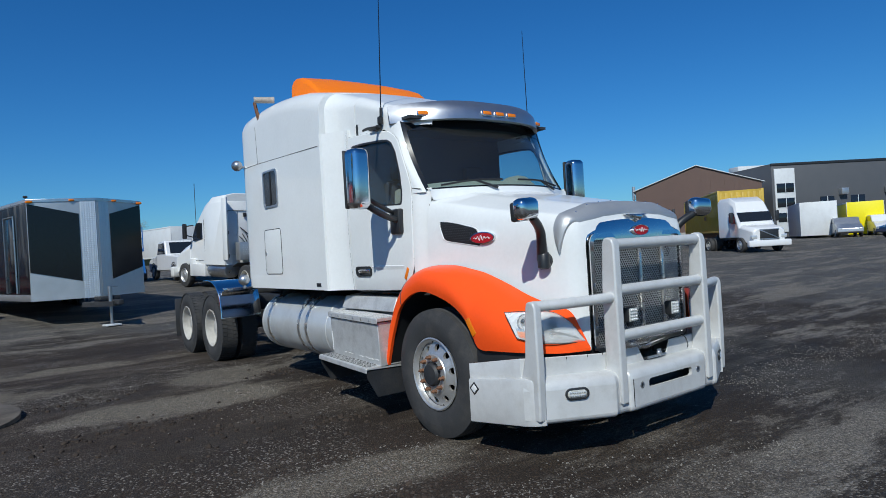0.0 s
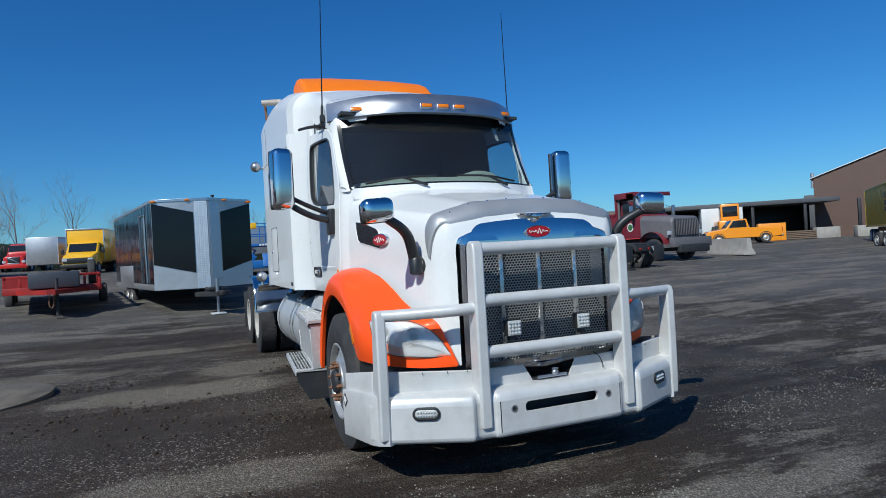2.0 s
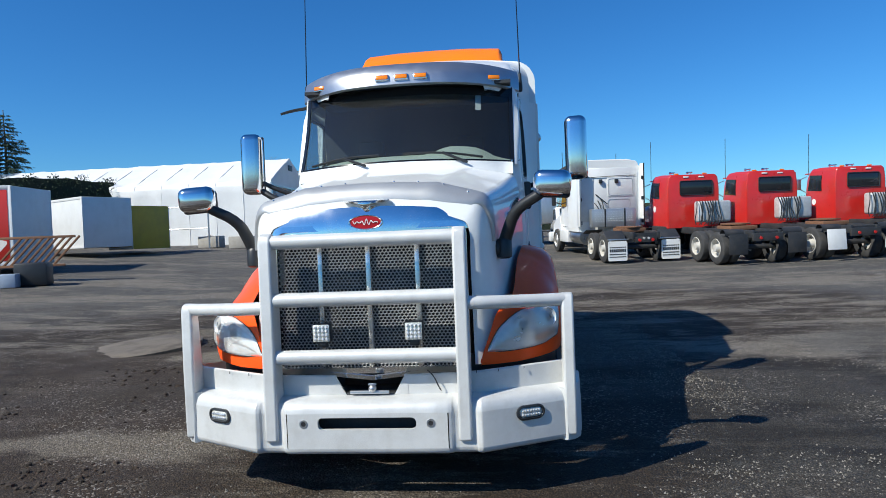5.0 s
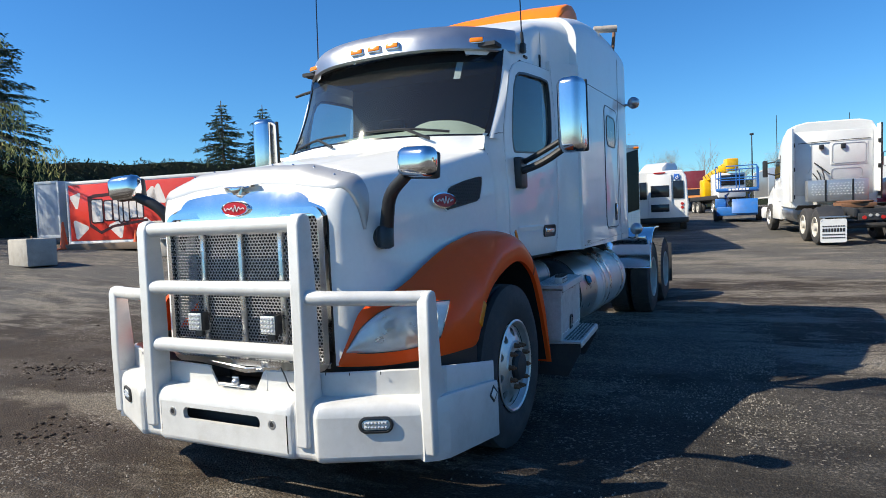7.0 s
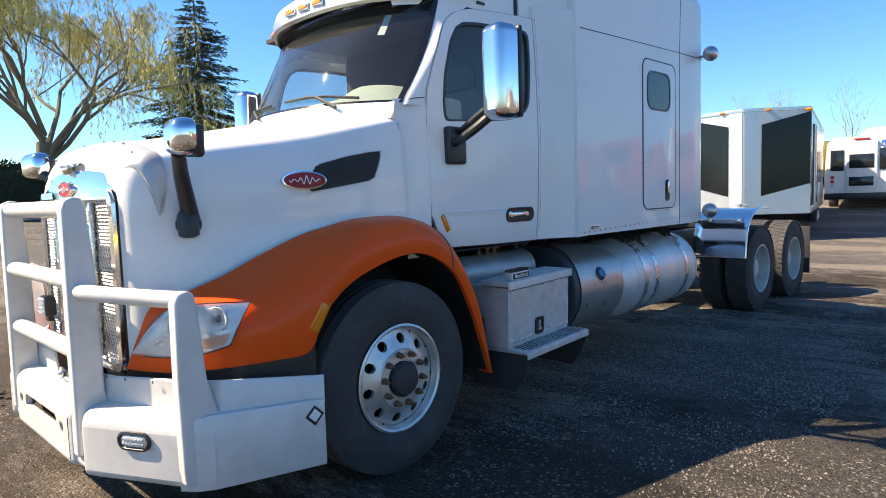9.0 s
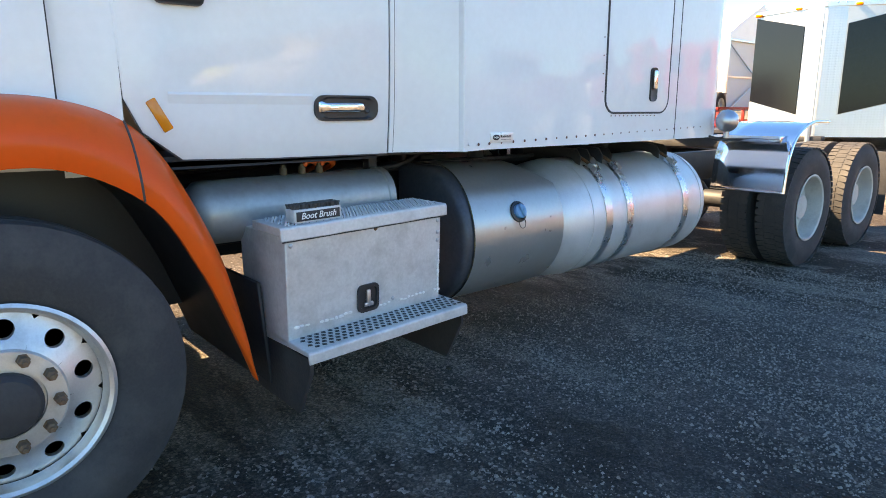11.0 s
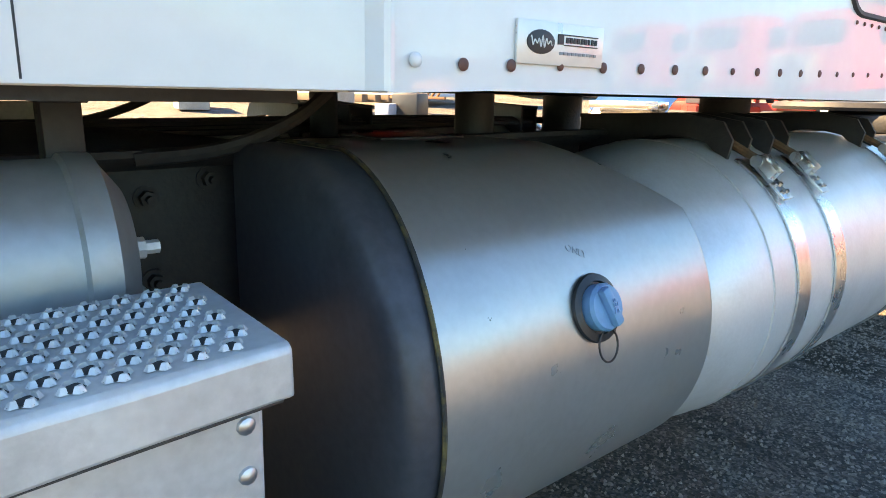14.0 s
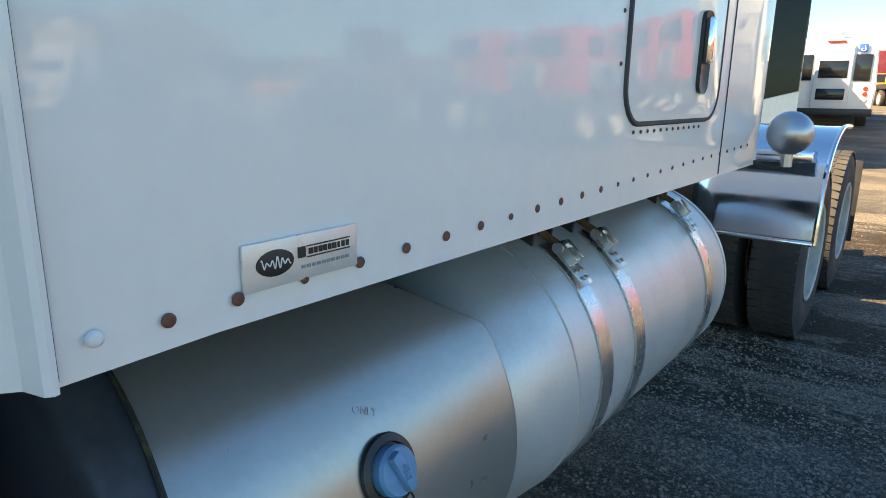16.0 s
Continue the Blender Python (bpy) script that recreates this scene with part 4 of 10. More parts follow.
# chrome quarter fenders ahead of the drive wheels
for sx in (1, -1):
    prof = spline(range(7), [(6.985, 0.762), (7.0, 0.92), (7.035, 1.07), (7.11, 1.195), (7.25, 1.285), (7.48, 1.342), (7.80, 1.338)])
    s = Shape().grid([[(sx * x, *map(float, prof(u))) for x in (0.70, 0.85, 1.0, 1.22, 1.325, 1.333)] for u in lin(0, 6, 40)])
    qf = part("quarter_fender", s, CHROME, truck, "polished quarter fender over the drive wheel")
    md = qf.modifiers.new("thick", "SOLIDIFY")
    md.thickness = 0.012
    part("fender_step", Shape().box((sx * 0.985, 7.035, 1.205), (0.58, 0.13, 0.055), 0.008), CHROME, qf)
    part("rolled_edge", Shape().tube([(sx * 1.333, *map(float, prof(u))) for u in lin(0, 6, 40)], 0.013, 8), CHROME, qf)
    part("lower_lip", Shape().box((sx * 1.015, 6.983, 0.764), (0.63, 0.022, 0.02), 0.006), CHROME, qf)
    lamp = part("bullet_lamp", Shape().ball((sx * 1.335, 5.90, 1.37), 0.078, 18).cyl((sx * 1.335, 5.90, 1.31), (sx * 1.335, 5.90, 1.25), 0.02, n=10), SATIN, truck, "round chrome lamp on a short stem")
    s = Shape().tube([(sx * 1.335, 5.90, 1.27), (sx * 1.30, 5.88, 1.24), (sx * 1.22, 5.84, 1.27)], 0.008, 6, 2)
    part("lamp_cable", s, BLACK, lamp)
    s = Shape().box((sx * 0.95, 9.98, 0.62), (0.62, 0.015, 0.72), 0.004)
    part("rear_mud_flap", s, FRAME_BLACK, truck, "black mud flap behind the drive wheels")
    s = Shape().ball((sx * 1.34, 5.90, 2.99), 0.075, 18, (1, 1.2, 1)).cyl((sx * 1.22, 5.86, 2.97), (sx * 1.36, 5.88, 2.96), 0.015, n=8)
    part("upper_bullet_lamp", s, SATIN, truck, "round chrome work lamp on the sleeper's corner")


# ---- cab ----
side_w = spline((1.20, 1.45, 1.80, 2.15, 2.55, 2.95), [(1.050,), (1.075,), (1.090,), (1.090,), (1.078,), (1.052,)])


def cab_x(z, lift=0.0, y=3.17):
    """Half width of the cab, drawn in towards the windscreen."""
    taper = float(np.interp(z, (1.3, 1.8, 2.2), (0.035, 0.06, 0.085))) * min(1.1, max(0.0, (3.17 - y) / 1.18)) ** 1.3
    return float(side_w(min(max(z, 1.2), 2.95))[0]) - taper + lift


def screen_pt(u, v, push=0.0):
    """Windscreen: u from -1 to 1 across, v from 0 at the cowl to 1 at the roof."""
    xb, yb, zb = 0.955 * u, 1.63 + 0.275 * abs(u) ** 2.2, 2.235 - 0.02 * u * u
    xt, yt, zt = 0.965 * u, 2.02 + 0.245 * abs(u) ** 2.2, 2.965 - 0.02 * u * u
    bow = (-0.03 + 0.075 * abs(u) ** 3) * math.sin(math.pi * min(1, max(0, v)))
    return (xb + (xt - xb) * v, yb + (yt - yb) * v + bow - push, zb + (zt - zb) * v)


DOOR = [(2.05, 1.49), (2.105, 1.37), (2.24, 1.265), (2.6, 1.255), (3.168, 1.25), (3.169, 2.0), (3.168, 2.93), (2.8, 2.915), (2.51, 2.893), (2.40, 2.866), (2.315, 2.82), (2.25, 2.755), (2.187, 2.60), (2.12, 2.445), (2.068, 2.30), (2.052, 2.15), (2.042, 1.78)]
PANE = [(2.22, 2.105), (2.55, 2.122), (2.82, 2.145), (2.95, 2.178), (3.03, 2.225), (3.07, 2.285), (3.092, 2.45), (3.105, 2.64), (3.105, 2.78), (3.08, 2.822), (2.91, 2.824), (2.55, 2.805), (2.42, 2.788), (2.348, 2.745), (2.284, 2.645), (2.215, 2.42), (2.192, 2.234), (2.196, 2.13)]
for sx in (1, -1):
    c, N = (2.62, 2.42), 144
    out, inn = list(ray_outline(DOOR, c, N)), ray_outline(PANE, c, N)
    for q in DOOR:
        k = min(range(N), key=lambda i: math.hypot(out[i][0] - q[0], out[i][1] - q[1]))
        out[k] = q

    def at(p, lift):
        return (sx * cab_x(p[1], lift, p[0]), p[0], p[1])

    def mixp(a, b, t):
        return (a[0] + (b[0] - a[0]) * t, a[1] + (b[1] - a[1]) * t)
    rings = [[at(o, -0.02) for o in out], [at(o, 0.004) for o in out], [at(mixp(o, c, 0.012), 0.010) for o in out]]
    rings += [[at(mixp(mixp(o, c, 0.012), i, t), 0.010) for o, i in zip(out, inn)] for t in (0.15, 0.3, 0.45, 0.6, 0.75, 0.9, 1.0)]
    rings += [[at(i, -0.03) for i in inn]]
    door = part("cab_door", Shape().rings(rings, caps=False), WHITE, truck, "white cab door with a tinted window")
    s = Shape().rings([[at(i, 0.011) for i in inn], [at(mixp(i, c, 0.05), 0.012) for i in inn], [at(mixp(i, c, 0.05), -0.02) for i in inn], [at(i, -0.02) for i in inn]], close=True)
    part("window_seal", s, BLACK, door, "black rubber window seal")
    s = Shape().rings([[at(mixp(i, c, t), -0.012) for i in inn] for t in (0.03, 0.35, 0.7, 0.99)], caps=False)
    pane = part("window_pane", s, GLASS_SIDE, door, "dark tinted side window")
    pane.visible_shadow = False
    # dark shut line round the door
    s = Shape().rings([[at(mixp(o, c, -0.005), 0.002) for o in out], [at(o, 0.002) for o in out]], caps=False)
    part("door_gap", s, SEAM, door)
    # handle
    hb = rounded(0.315, 0.108, 0.045, 6, 2.942, 1.456)
    hd = part("handle_recess", Shape().rings([[at(p, 0.008) for p in hb], [at(p, 0.022) for p in hb], [at(mixp(p, (2.942, 1.456), 0.14), 0.022) for p in hb], [at(mixp(p, (2.942, 1.456), 0.25), 0.012) for p in hb]]), BLACK, door, "black door handle recess")
    grip = rounded(0.215, 0.036, 0.017, 5, 2.912, 1.458)
    part("handle", Shape().rings([[at(p, 0.014) for p in grip], [at(p, 0.034) for p in grip], [at(mixp(p, (2.912, 1.458), 0.35), 0.042) for p in grip]]), CHROME, hd, "chrome door handle")
    part("keyhole", Shape().rev([(0.014, 0), (0.014, 0.004), (0.010, 0.006), (0.004, 0.004)], (sx * cab_x(1.445, 0.012, 3.046), 3.046, 1.448), (sx, 0, 0), 16), BLACK, hd)
    flare = [(2.800, 1.480), (2.815, 1.484), (2.838, 1.476), (2.850, 1.456), (2.838, 1.438), (2.812, 1.436), (2.800, 1.442)]
    part("handle_root", Shape().rings([[at(p, 0.012) for p in flare], [at(p, 0.026) for p in flare], [at(mixp(p, (2.823, 1.46), 0.4), 0.031) for p in flare]]), CHROME, hd)
    # amber reflector strip, pressed line
    s = Shape().box((0, 0, 0), (0.010, 0.038, 0.125), 0.005, Euler((radians(28), 0, 0)).to_matrix().to_4x4())
    part("door_marker", s.move(Matrix.Translation((sx * cab_x(1.43, 0.014, 2.145), 2.165, 1.43))), AMBER, door, "amber marker strip")
    part("door_crease", Shape().rings([[at(p, l) for p, l in ((( y, 1.515), 0.0095), ((y, 1.505), 0.016), ((y, 1.47), 0.0095))] for y in lin(2.20, 2.78, 8)], loop=False, caps=False), WHITE, door)
    # cowl panel between hood and door, set a little below the hood's surface
    rows = []
    for y in lin(1.845, 2.046, 8):
        t = (y - 1.845) / 0.201
        k = t * t * (3 - 2 * t)
        rows.append([(sx * (float(np.interp(z, (1.2, 1.5, 1.8, 2.0, 2.08, 2.14, 2.24), (1.022, 0.985, 0.978, 0.965, 0.948, 0.93, 0.925))) * (1 - k) + cab_x(z, 0.003, 2.045) * k), y + 0.006 * (z > 2.15) * t, z) for z in lin(1.22, 2.24, 16)])
    part("cowl_panel", Shape().grid(rows), WHITE, truck)
    part("cowl_gap", Shape().tube([(sx * float(np.interp(z, (1.2, 1.5, 1.8, 2.0, 2.08), (1.026, 0.989, 0.982, 0.968, 0.952))), 1.852, z) for z in lin(1.24, 2.08, 14)], 0.004, 6), SEAM, truck)
    # pillar sweeping from the windscreen's edge round to the door's shut line
    rows = []
    for v in lin(-0.02, 1.06, 16):
        p = Vector(screen_pt(sx * 1.0, v, 0.004))
        yq = float(np.interp(p.z, (2.15, 2.30, 2.445, 2.60, 2.755, 2.82, 2.866, 2.893, 3.05), (2.052, 2.068, 2.12, 2.187, 2.25, 2.315, 2.40, 2.50, 2.66))) - 0.012
        q = Vector((sx * cab_x(p.z, 0.003, yq), yq, p.z))
        c_ = Vector((sx * (abs(q.x) - 0.006), p.y + 0.035, p.z))
        row = [p + Vector((-sx * 0.02, 0.05, 0))]
        row += [p * (1 - t) ** 2 + c_ * (2 * t * (1 - t)) + q * (t * t) for t in lin(0, 1, 9)]
        row += [q + Vector((-sx * 0.05, 0.005, 0))]
        rows.append([tuple(r_) for r_ in row])
    part("a_pillar", Shape().grid(rows), WHITE, truck)
    part("pillar_seam", Shape().tube([(sx * 0.99, 1.925, 2.232), (sx * 1.005, 1.965, 2.243), (sx * cab_x(2.25, 0.003, 2.05), 2.045, 2.25)], 0.003, 5), SEAM, truck)
    # door mirror: long chrome shell on two black arms
    tilt = Euler((0, 0, radians(-sx * 10))).to_matrix().to_4x4()
    s = Shape().box((sx * 1.52, 2.20, 2.352), (0.195, 0.19, 0.57), 0.06, tilt, 5)
    dm = part("door_mirror", s, MIRROR_CHROME, truck, "tall chrome door mirror on black arms")
    s = Shape().box((sx * 1.533, 2.292, 2.352), (0.185, 0.03, 0.55), 0.02, tilt, 3)
    part("mirror_bezel", s, BLACK, dm)
    s = Shape().box((sx * 1.536, 2.308, 2.38), (0.15, 0.006, 0.43), 0.002, tilt)
    part("mirror_glass", s, mat("mirror_glass", (0.9, 0.9, 0.9), 0.02, metal=1, vary=0.0), dm, "flat mirror glass")
    s = Shape().tube([(sx * 1.06, 2.24, 1.95), (sx * 1.28, 2.17, 2.00), (sx * 1.47, 2.20, 2.12)], 0.030, 10, 2)
    s.tube([(sx * 1.06, 2.29, 2.02), (sx * 1.26, 2.23, 2.09), (sx * 1.46, 2.22, 2.19)], 0.022, 10, 2)
    part("mirror_arm", s, BLACK, dm)
    part("mirror_bracket", Shape().box((sx * 1.065, 2.265, 1.945), (0.07, 0.17, 0.25), 0.02, None, 3), BLACK, dm)
    s = Shape().tube([(sx * 1.06, 2.55, 2.93), (sx * 1.20, 2.48, 2.90), (sx * 1.30, 2.42, 2.86)], [0.018, 0.012], 8, 1).box((sx * 1.05, 2.6, 2.935), (0.05, 0.2, 0.04), 0.012) if sx < 0 else Shape().box((1.02, 2.62, 2.95), (0.02, 0.08, 0.02), 0.005)
    part("grab_arm", s, BLACK, truck)
    # aerial
    ae = part("aerial", Shape().box((sx * 1.045, 2.50, 2.995), (0.045, 0.06, 0.085), 0.015).tube([(sx * 1.05, 2.475, 3.03), (sx * 1.045, 2.475, 3.12)], 0.014, 8), BLACK, truck, "thin black whip aerial")
    tip = (sx * 1.03, 2.47, 4.23) if sx > 0 else (sx * 1.00, 2.45, 4.55)
    part("whip", Shape().tube([(sx * 1.045, 2.475, 3.10), tip], [0.0065, 0.0035], 6), BLACK_GLOSS, ae)

# windscreen: curved pane with black edge
s = Shape().grid([[screen_pt(u, v) for u in lin(-0.985, 0.985, 33)] for v in lin(0.015, 0.985, 13)])
ws = part("windscreen", s, GLASS_DARK, truck, "large tinted curved windscreen")
ws.visible_shadow = False
edge = [(-1, 0), (1, 0), (1, 1), (-1, 1)]
loop = [(u, 0.0) for u in lin(-1, 1, 33)] + [(1.0, v) for v in lin(0, 1, 13)[1:]] + [(u, 1.0) for u in lin(1, -1, 33)[1:]] + [(-1.0, v) for v in lin(1, 0, 13)[1:-1]]
s = Shape().rings([[screen_pt(u, v, 0.008) for u, v in loop], [screen_pt(u * 0.965, 0.5 + (v - 0.5) * 0.945, 0.008) for u, v in loop], [screen_pt(u * 0.965, 0.5 + (v - 0.5) * 0.945, -0.01) for u, v in loop]], caps=False)
part("windscreen_seal", s, BLACK_GLOSS, truck, "black windscreen border")
# dark tint band at the top
s = Shape().grid([[screen_pt(u, v, 0.004) for u in lin(-0.97, 0.97, 25)] for v in lin(0.86, 0.97, 4)])
part("sun_band", s, BLACK_GLOSS, truck)
part("toll_tag", Shape().grid([[screen_pt(u, v, -0.012) for u in lin(0.655, 0.705, 3)] for v in lin(0.66, 0.86, 4)]), mat("pale_sticker", (0.5, 0.5, 0.48), 0.5), truck, "pale sticker inside the windscreen")
for u0, u1 in ((-0.86, -0.20), (0.02, 0.72)):
    s = Shape().tube([screen_pt(u0 if u0 < -0.5 else u1, 0.055, 0.02), screen_pt((u0 + u1) / 2, 0.105, 0.035), screen_pt(u1 if u0 < -0.5 else u0, 0.10, 0.02)], 0.010, 6, 1)
    s.tube([screen_pt((u0 + u1) / 2, 0.10, 0.035), screen_pt((u0 + u1) / 2 + 0.22, -0.02, 0.04)], 0.012, 6)
    part("wiper", s, BLACK, truck, "black windscreen wiper")
# white scuttle closing the step between hood and windscreen
def hood_z(x, y):
    return float(np.interp(abs(x), [q[0] for q in hood_half(y)[:20]], [q[1] for q in hood_half(y)[:20]]))


rows = []
for u in lin(-0.985, 0.985, 41):
    x, y, z = screen_pt(u, 0.012, 0.010)
    yf = min(y - 0.012, 1.84)
    zf = hood_z(min(abs(x), 0.90), yf) - 0.006
    rows.append([(x, yf - 0.03, zf), (x, yf - 0.004, zf + (z - zf) * 0.45), (x, yf + 0.006, z - 0.006), (x, y + 0.012, z)])
part("scuttle", Shape().grid(rows), WHITE, truck, "white cowl strip under the windscreen")
# shaped visor over the windscreen
s = Shape()
rows = []
for u in lin(-1, 1, 41):
    w = abs(u) ** 2.8
    x = 1.03 * u
    y0 = 1.845 + 0.50 * w
    z0 = 2.945 - 0.012 * w
    d = max(0.0, 1 - 0.55 * w)
    rows.append([(x, y0 + 0.035 * d, z0 - 0.012), (x, y0, z0), (x, y0 + 0.008, z0 + 0.075), (x * 0.997, y0 + 0.035, z0 + 0.145 - 0.015 * w), (x * 0.988, y0 + 0.12 * d, z0 + 0.205 - 0.02 * w), (x * 0.975, y0 + 0.18 * d, z0 + 0.205 - 0.02 * w), (x * 0.97, y0 + 0.16 * d, z0 + 0.05)])
visor = part("sun_visor", Shape().rings(rows), SATIN, truck, "polished metal sun visor with amber lamps")
for x in (-0.80, -0.17, 0.0, 0.17, 0.80):
    w = abs(x / 1.03) ** 2.8
    turn = Euler((radians(-12), 0, radians(18 * (1 if x > 0.5 else -1 if x < -0.5 else 0)))).to_matrix().to_4x4()
    m = Matrix.Translation((x, 1.845 + 0.50 * w - 0.001, 3.005)) @ turn
    ml = part("marker_lamp", Shape().box((0, 0.002, 0), (0.125, 0.022, 0.052), 0.008).move(m), CHROME, visor)
    part("marker_lens", Shape().box((0, -0.008, 0), (0.108, 0.020, 0.038), 0.008).move(m), AMBER, ml, "amber marker lens")

# cab roof and sleeper
roof_z = spline((2.0, 2.15, 2.5, 3.0, 3.5, 4.1, 4.8, 5.4, 5.9, 6.02), [(2.99,), (3.085,), (3.22,), (3.40,), (3.565,), (3.70,), (3.765,), (3.765,), (3.73,), (3.70,)])


def roof_half(y, xs, zbot, drop, r):
    """From the middle of the roof over the shoulder down the side."""
    zt = float(roof_z(y)[0])
    pts = [(t * (xs - r), zt - drop * t ** 2.2) for t in lin(0, 1, 10)]
    for a in lin(0, 1, 10)[1:]:
        q = math.pi / 2 * a
        pts.append((xs - r + r * math.sin(q), zt - drop - r * (1 - math.cos(q))))
    zs = pts[-1][1]
    pts += [(xs, zs + (zbot - zs) * t) for t in lin(0, 1, 12)[1:]]
    return pts


def full(h, y):
    return [(-x, y, z) for x, z in reversed(h[1:])] + [(x, y, z) for x, z in h]


rows = []
for y in lin(2.06, 3.05, 14):
    t = min(1, (y - 2.06) / 0.25)
    zt = float(roof_z(y)[0])
    xs = min(0.985 + 0.03 * t, 1.03 * ((y - 1.845) / 0.50) ** (1 / 2.8) - 0.045)
    rows.append(full(roof_half(y, xs, 2.90, 0.045, 0.10 + 0.06 * (zt - 3.0)), y))
part("cab_roof", Shape().grid(rows), WHITE, truck, "white cab roof")
rows = [full([(p[0] * 0.9, 2.8 + (p[1] - 2.8) * 0.75) for p in roof_half(3.05, 1.05, 1.27, 0.05, 0.2)], 3.03)]
for y, xs, r in ((3.06, 1.02, 0.14), (3.16, 1.025, 0.16), (3.30, 1.05, 0.19), (3.43, 1.10, 0.22), (3.488, 1.165, 0.235), (3.492, 1.236, 0.24), (3.64, 1.237, 0.24), (4.0, 1.238, 0.24), (4.4, 1.24, 0.24), (4.8, 1.24, 0.24), (5.2, 1.24, 0.24), (5.6, 1.239, 0.24), (5.86, 1.238, 0.24), (5.93, 1.228, 0.25), (5.97, 1.20, 0.25), (5.985, 1.15, 0.25)):
    rows.append(full(roof_half(y, xs, 1.255 if y > 3.5 else 1.25, 0.055, r), y))
rows.append(full([(p[0] * 0.85, 2.8 + (p[1] - 2.8) * 0.85) for p in roof_half(5.985, 1.15, 1.26, 0.05, 0.25)], 5.995))
sleeper = part("sleeper", Shape().rings(rows), WHITE, truck, "tall white sleeper compartment")
SX = 1.2395
for sx in (1, -1):
    s = Shape()
    for a, b in (((3.56, 2.895), (5.375, 2.945)), ((5.375, 2.945), (5.93, 2.95)), ((5.375, 2.945), (5.40, 3.45)), ((5.375, 1.26), (5.375, 2.945)) if sx > 0 else ((5.375, 2.945), (5.385, 3.2))):
        s.tube([(sx * SX, *a), (sx * SX, *b)], 0.0035, 5)
    part("panel_seam", s, SEAM, sleeper)
    s = Shape().tube([(sx * cab_x(z, 0.002), 3.1705, z) for z in lin(1.256, 2.93, 14)], 0.0025, 6)
    part("cab_seam", s, SEAM, sleeper)
    part("cab_seam", Shape().tube([(sx * cab_x(z, 0.0085), 3.198, z) for z in lin(1.256, 3.0, 14)], 0.0014, 6), SEAM, sleeper)
# angled filler panel behind the driver's door
for sx in (1, -1):
    rows = [[(sx * cab_x(z, -0.03), 3.172, z), (sx * cab_x(z, 0.009), 3.1745, z)] + [(sx * (cab_x(z, 0.009) + (1.226 - cab_x(z, 0.009)) * t ** 1.3), 3.202 + 0.270 * t, z) for t in lin(0, 1, 8)] + [(sx * 1.2505, 3.478, z), (sx * 1.2545, 3.4835, z), (sx * 1.2535, 3.4885, z), (sx * 1.236, 3.489, z)] for z in lin(1.252, 3.02, 14)]
    part("filler_panel", Shape().grid(rows), WHITE, sleeper, "white filler panel between cab and sleeper")
    part("filler_gap", Shape().tube([(sx * 1.2380, 3.4930, z) for z in lin(1.256, 2.88, 12)], 0.0016, 6), SEAM, sleeper)
# roof fairing in orange: a short wedge across the sleeper's roof
rows = []
for y, h0, h1 in ((4.16, -0.05, 0.0), (4.24, -0.05, 0.06), (4.42, -0.05, 0.175), (4.65, -0.05, 0.250), (4.82, -0.05, 0.270), (4.90, -0.05, 0.255), (4.915, -0.05, 0.20)):
    zb = float(roof_z(y)[0])
    w = 0.90 - 0.02 * (4.9 - y)
    rows.append([(-w, y, zb - 0.12), (-w * 0.99, y, zb + h1 * 0.75 - 0.03), (-w * 0.95, y, zb + h1 - 0.02), (-w * 0.5, y, zb + h1 + 0.005), (0, y, zb + h1 + 0.01), (w * 0.5, y, zb + h1 + 0.005), (w * 0.95, y, zb + h1 - 0.02), (w * 0.99, y, zb + h1 * 0.75 - 0.03), (w, y, zb - 0.12)])
part("roof_fairing", Shape().rings(rows), ORANGE_ROOF, truck, "orange roof fairing on the sleeper", bevel=0.015)
for sx in (1, -1):
    s = Shape().tube([(sx * 1.02, 5.20, 3.80), (sx * 1.27, 5.30, 3.80)], 0.042, 12)
    rb = part("roof_beacon", s, mat("weathered_beacon", (0.42, 0.37, 0.32), 0.5, vary=0.35, scale=25), truck, "weathered beacon on a bent bracket")
    part("beacon_bracket", Shape().box((sx * 1.215, 5.36, 3.66), (0.03, 0.06, 0.32), 0.008, Euler((radians(-25), 0, 0)).to_matrix().to_4x4()), RUST, rb)

# sleeper hatch, window and rivets
def outline_seam(sx, poly, r, x=SX):
    return Shape().tube([(sx * x, y, z) for y, z in poly] + [(sx * x, *poly[0])], r, 6)


hatch = [(y, z) for y, z in rounded(0.67, 1.37, 0.085, 6, 4.93, 2.115)]
hp = part("sleeper_door", Shape().rings([[(SX - 0.004, y, z) for y, z in hatch], [(SX + 0.004, y, z) for y, z in hatch], [(SX + 0.006, 4.93 + (y - 4.93) * 0.97, 2.115 + (z - 2.115) * 0.985) for y, z in hatch]]), WHITE, sleeper, "tall white sleeper side door")
part("door_gap", outline_seam(1, hatch, 0.007, SX + 0.001), SEAM, hp)
wnd = rounded(0.475, 0.355, 0.10, 8, 4.907, 2.525)
part("window_seal", Shape().rings([[(SX + 0.004, y, z) for y, z in wnd], [(SX + 0.013, y, z) for y, z in wnd], [(SX + 0.013, 4.907 + (y - 4.907) * 0.93, 2.525 + (z - 2.525) * 0.92) for y, z in wnd]], caps=False), BLACK, hp)
part("window_pane", Shape().rings([[(SX + 0.009, 4.907 + (y - 4.907) * k, 2.525 + (z - 2.525) * k) for y, z in wnd] for k in (0.94, 0.5, 0.02)], caps=False), BLACK_GLOSS, hp, "dark tinted window")
hr = rounded(0.075, 0.205, 0.028, 5, 5.08, 1.60)
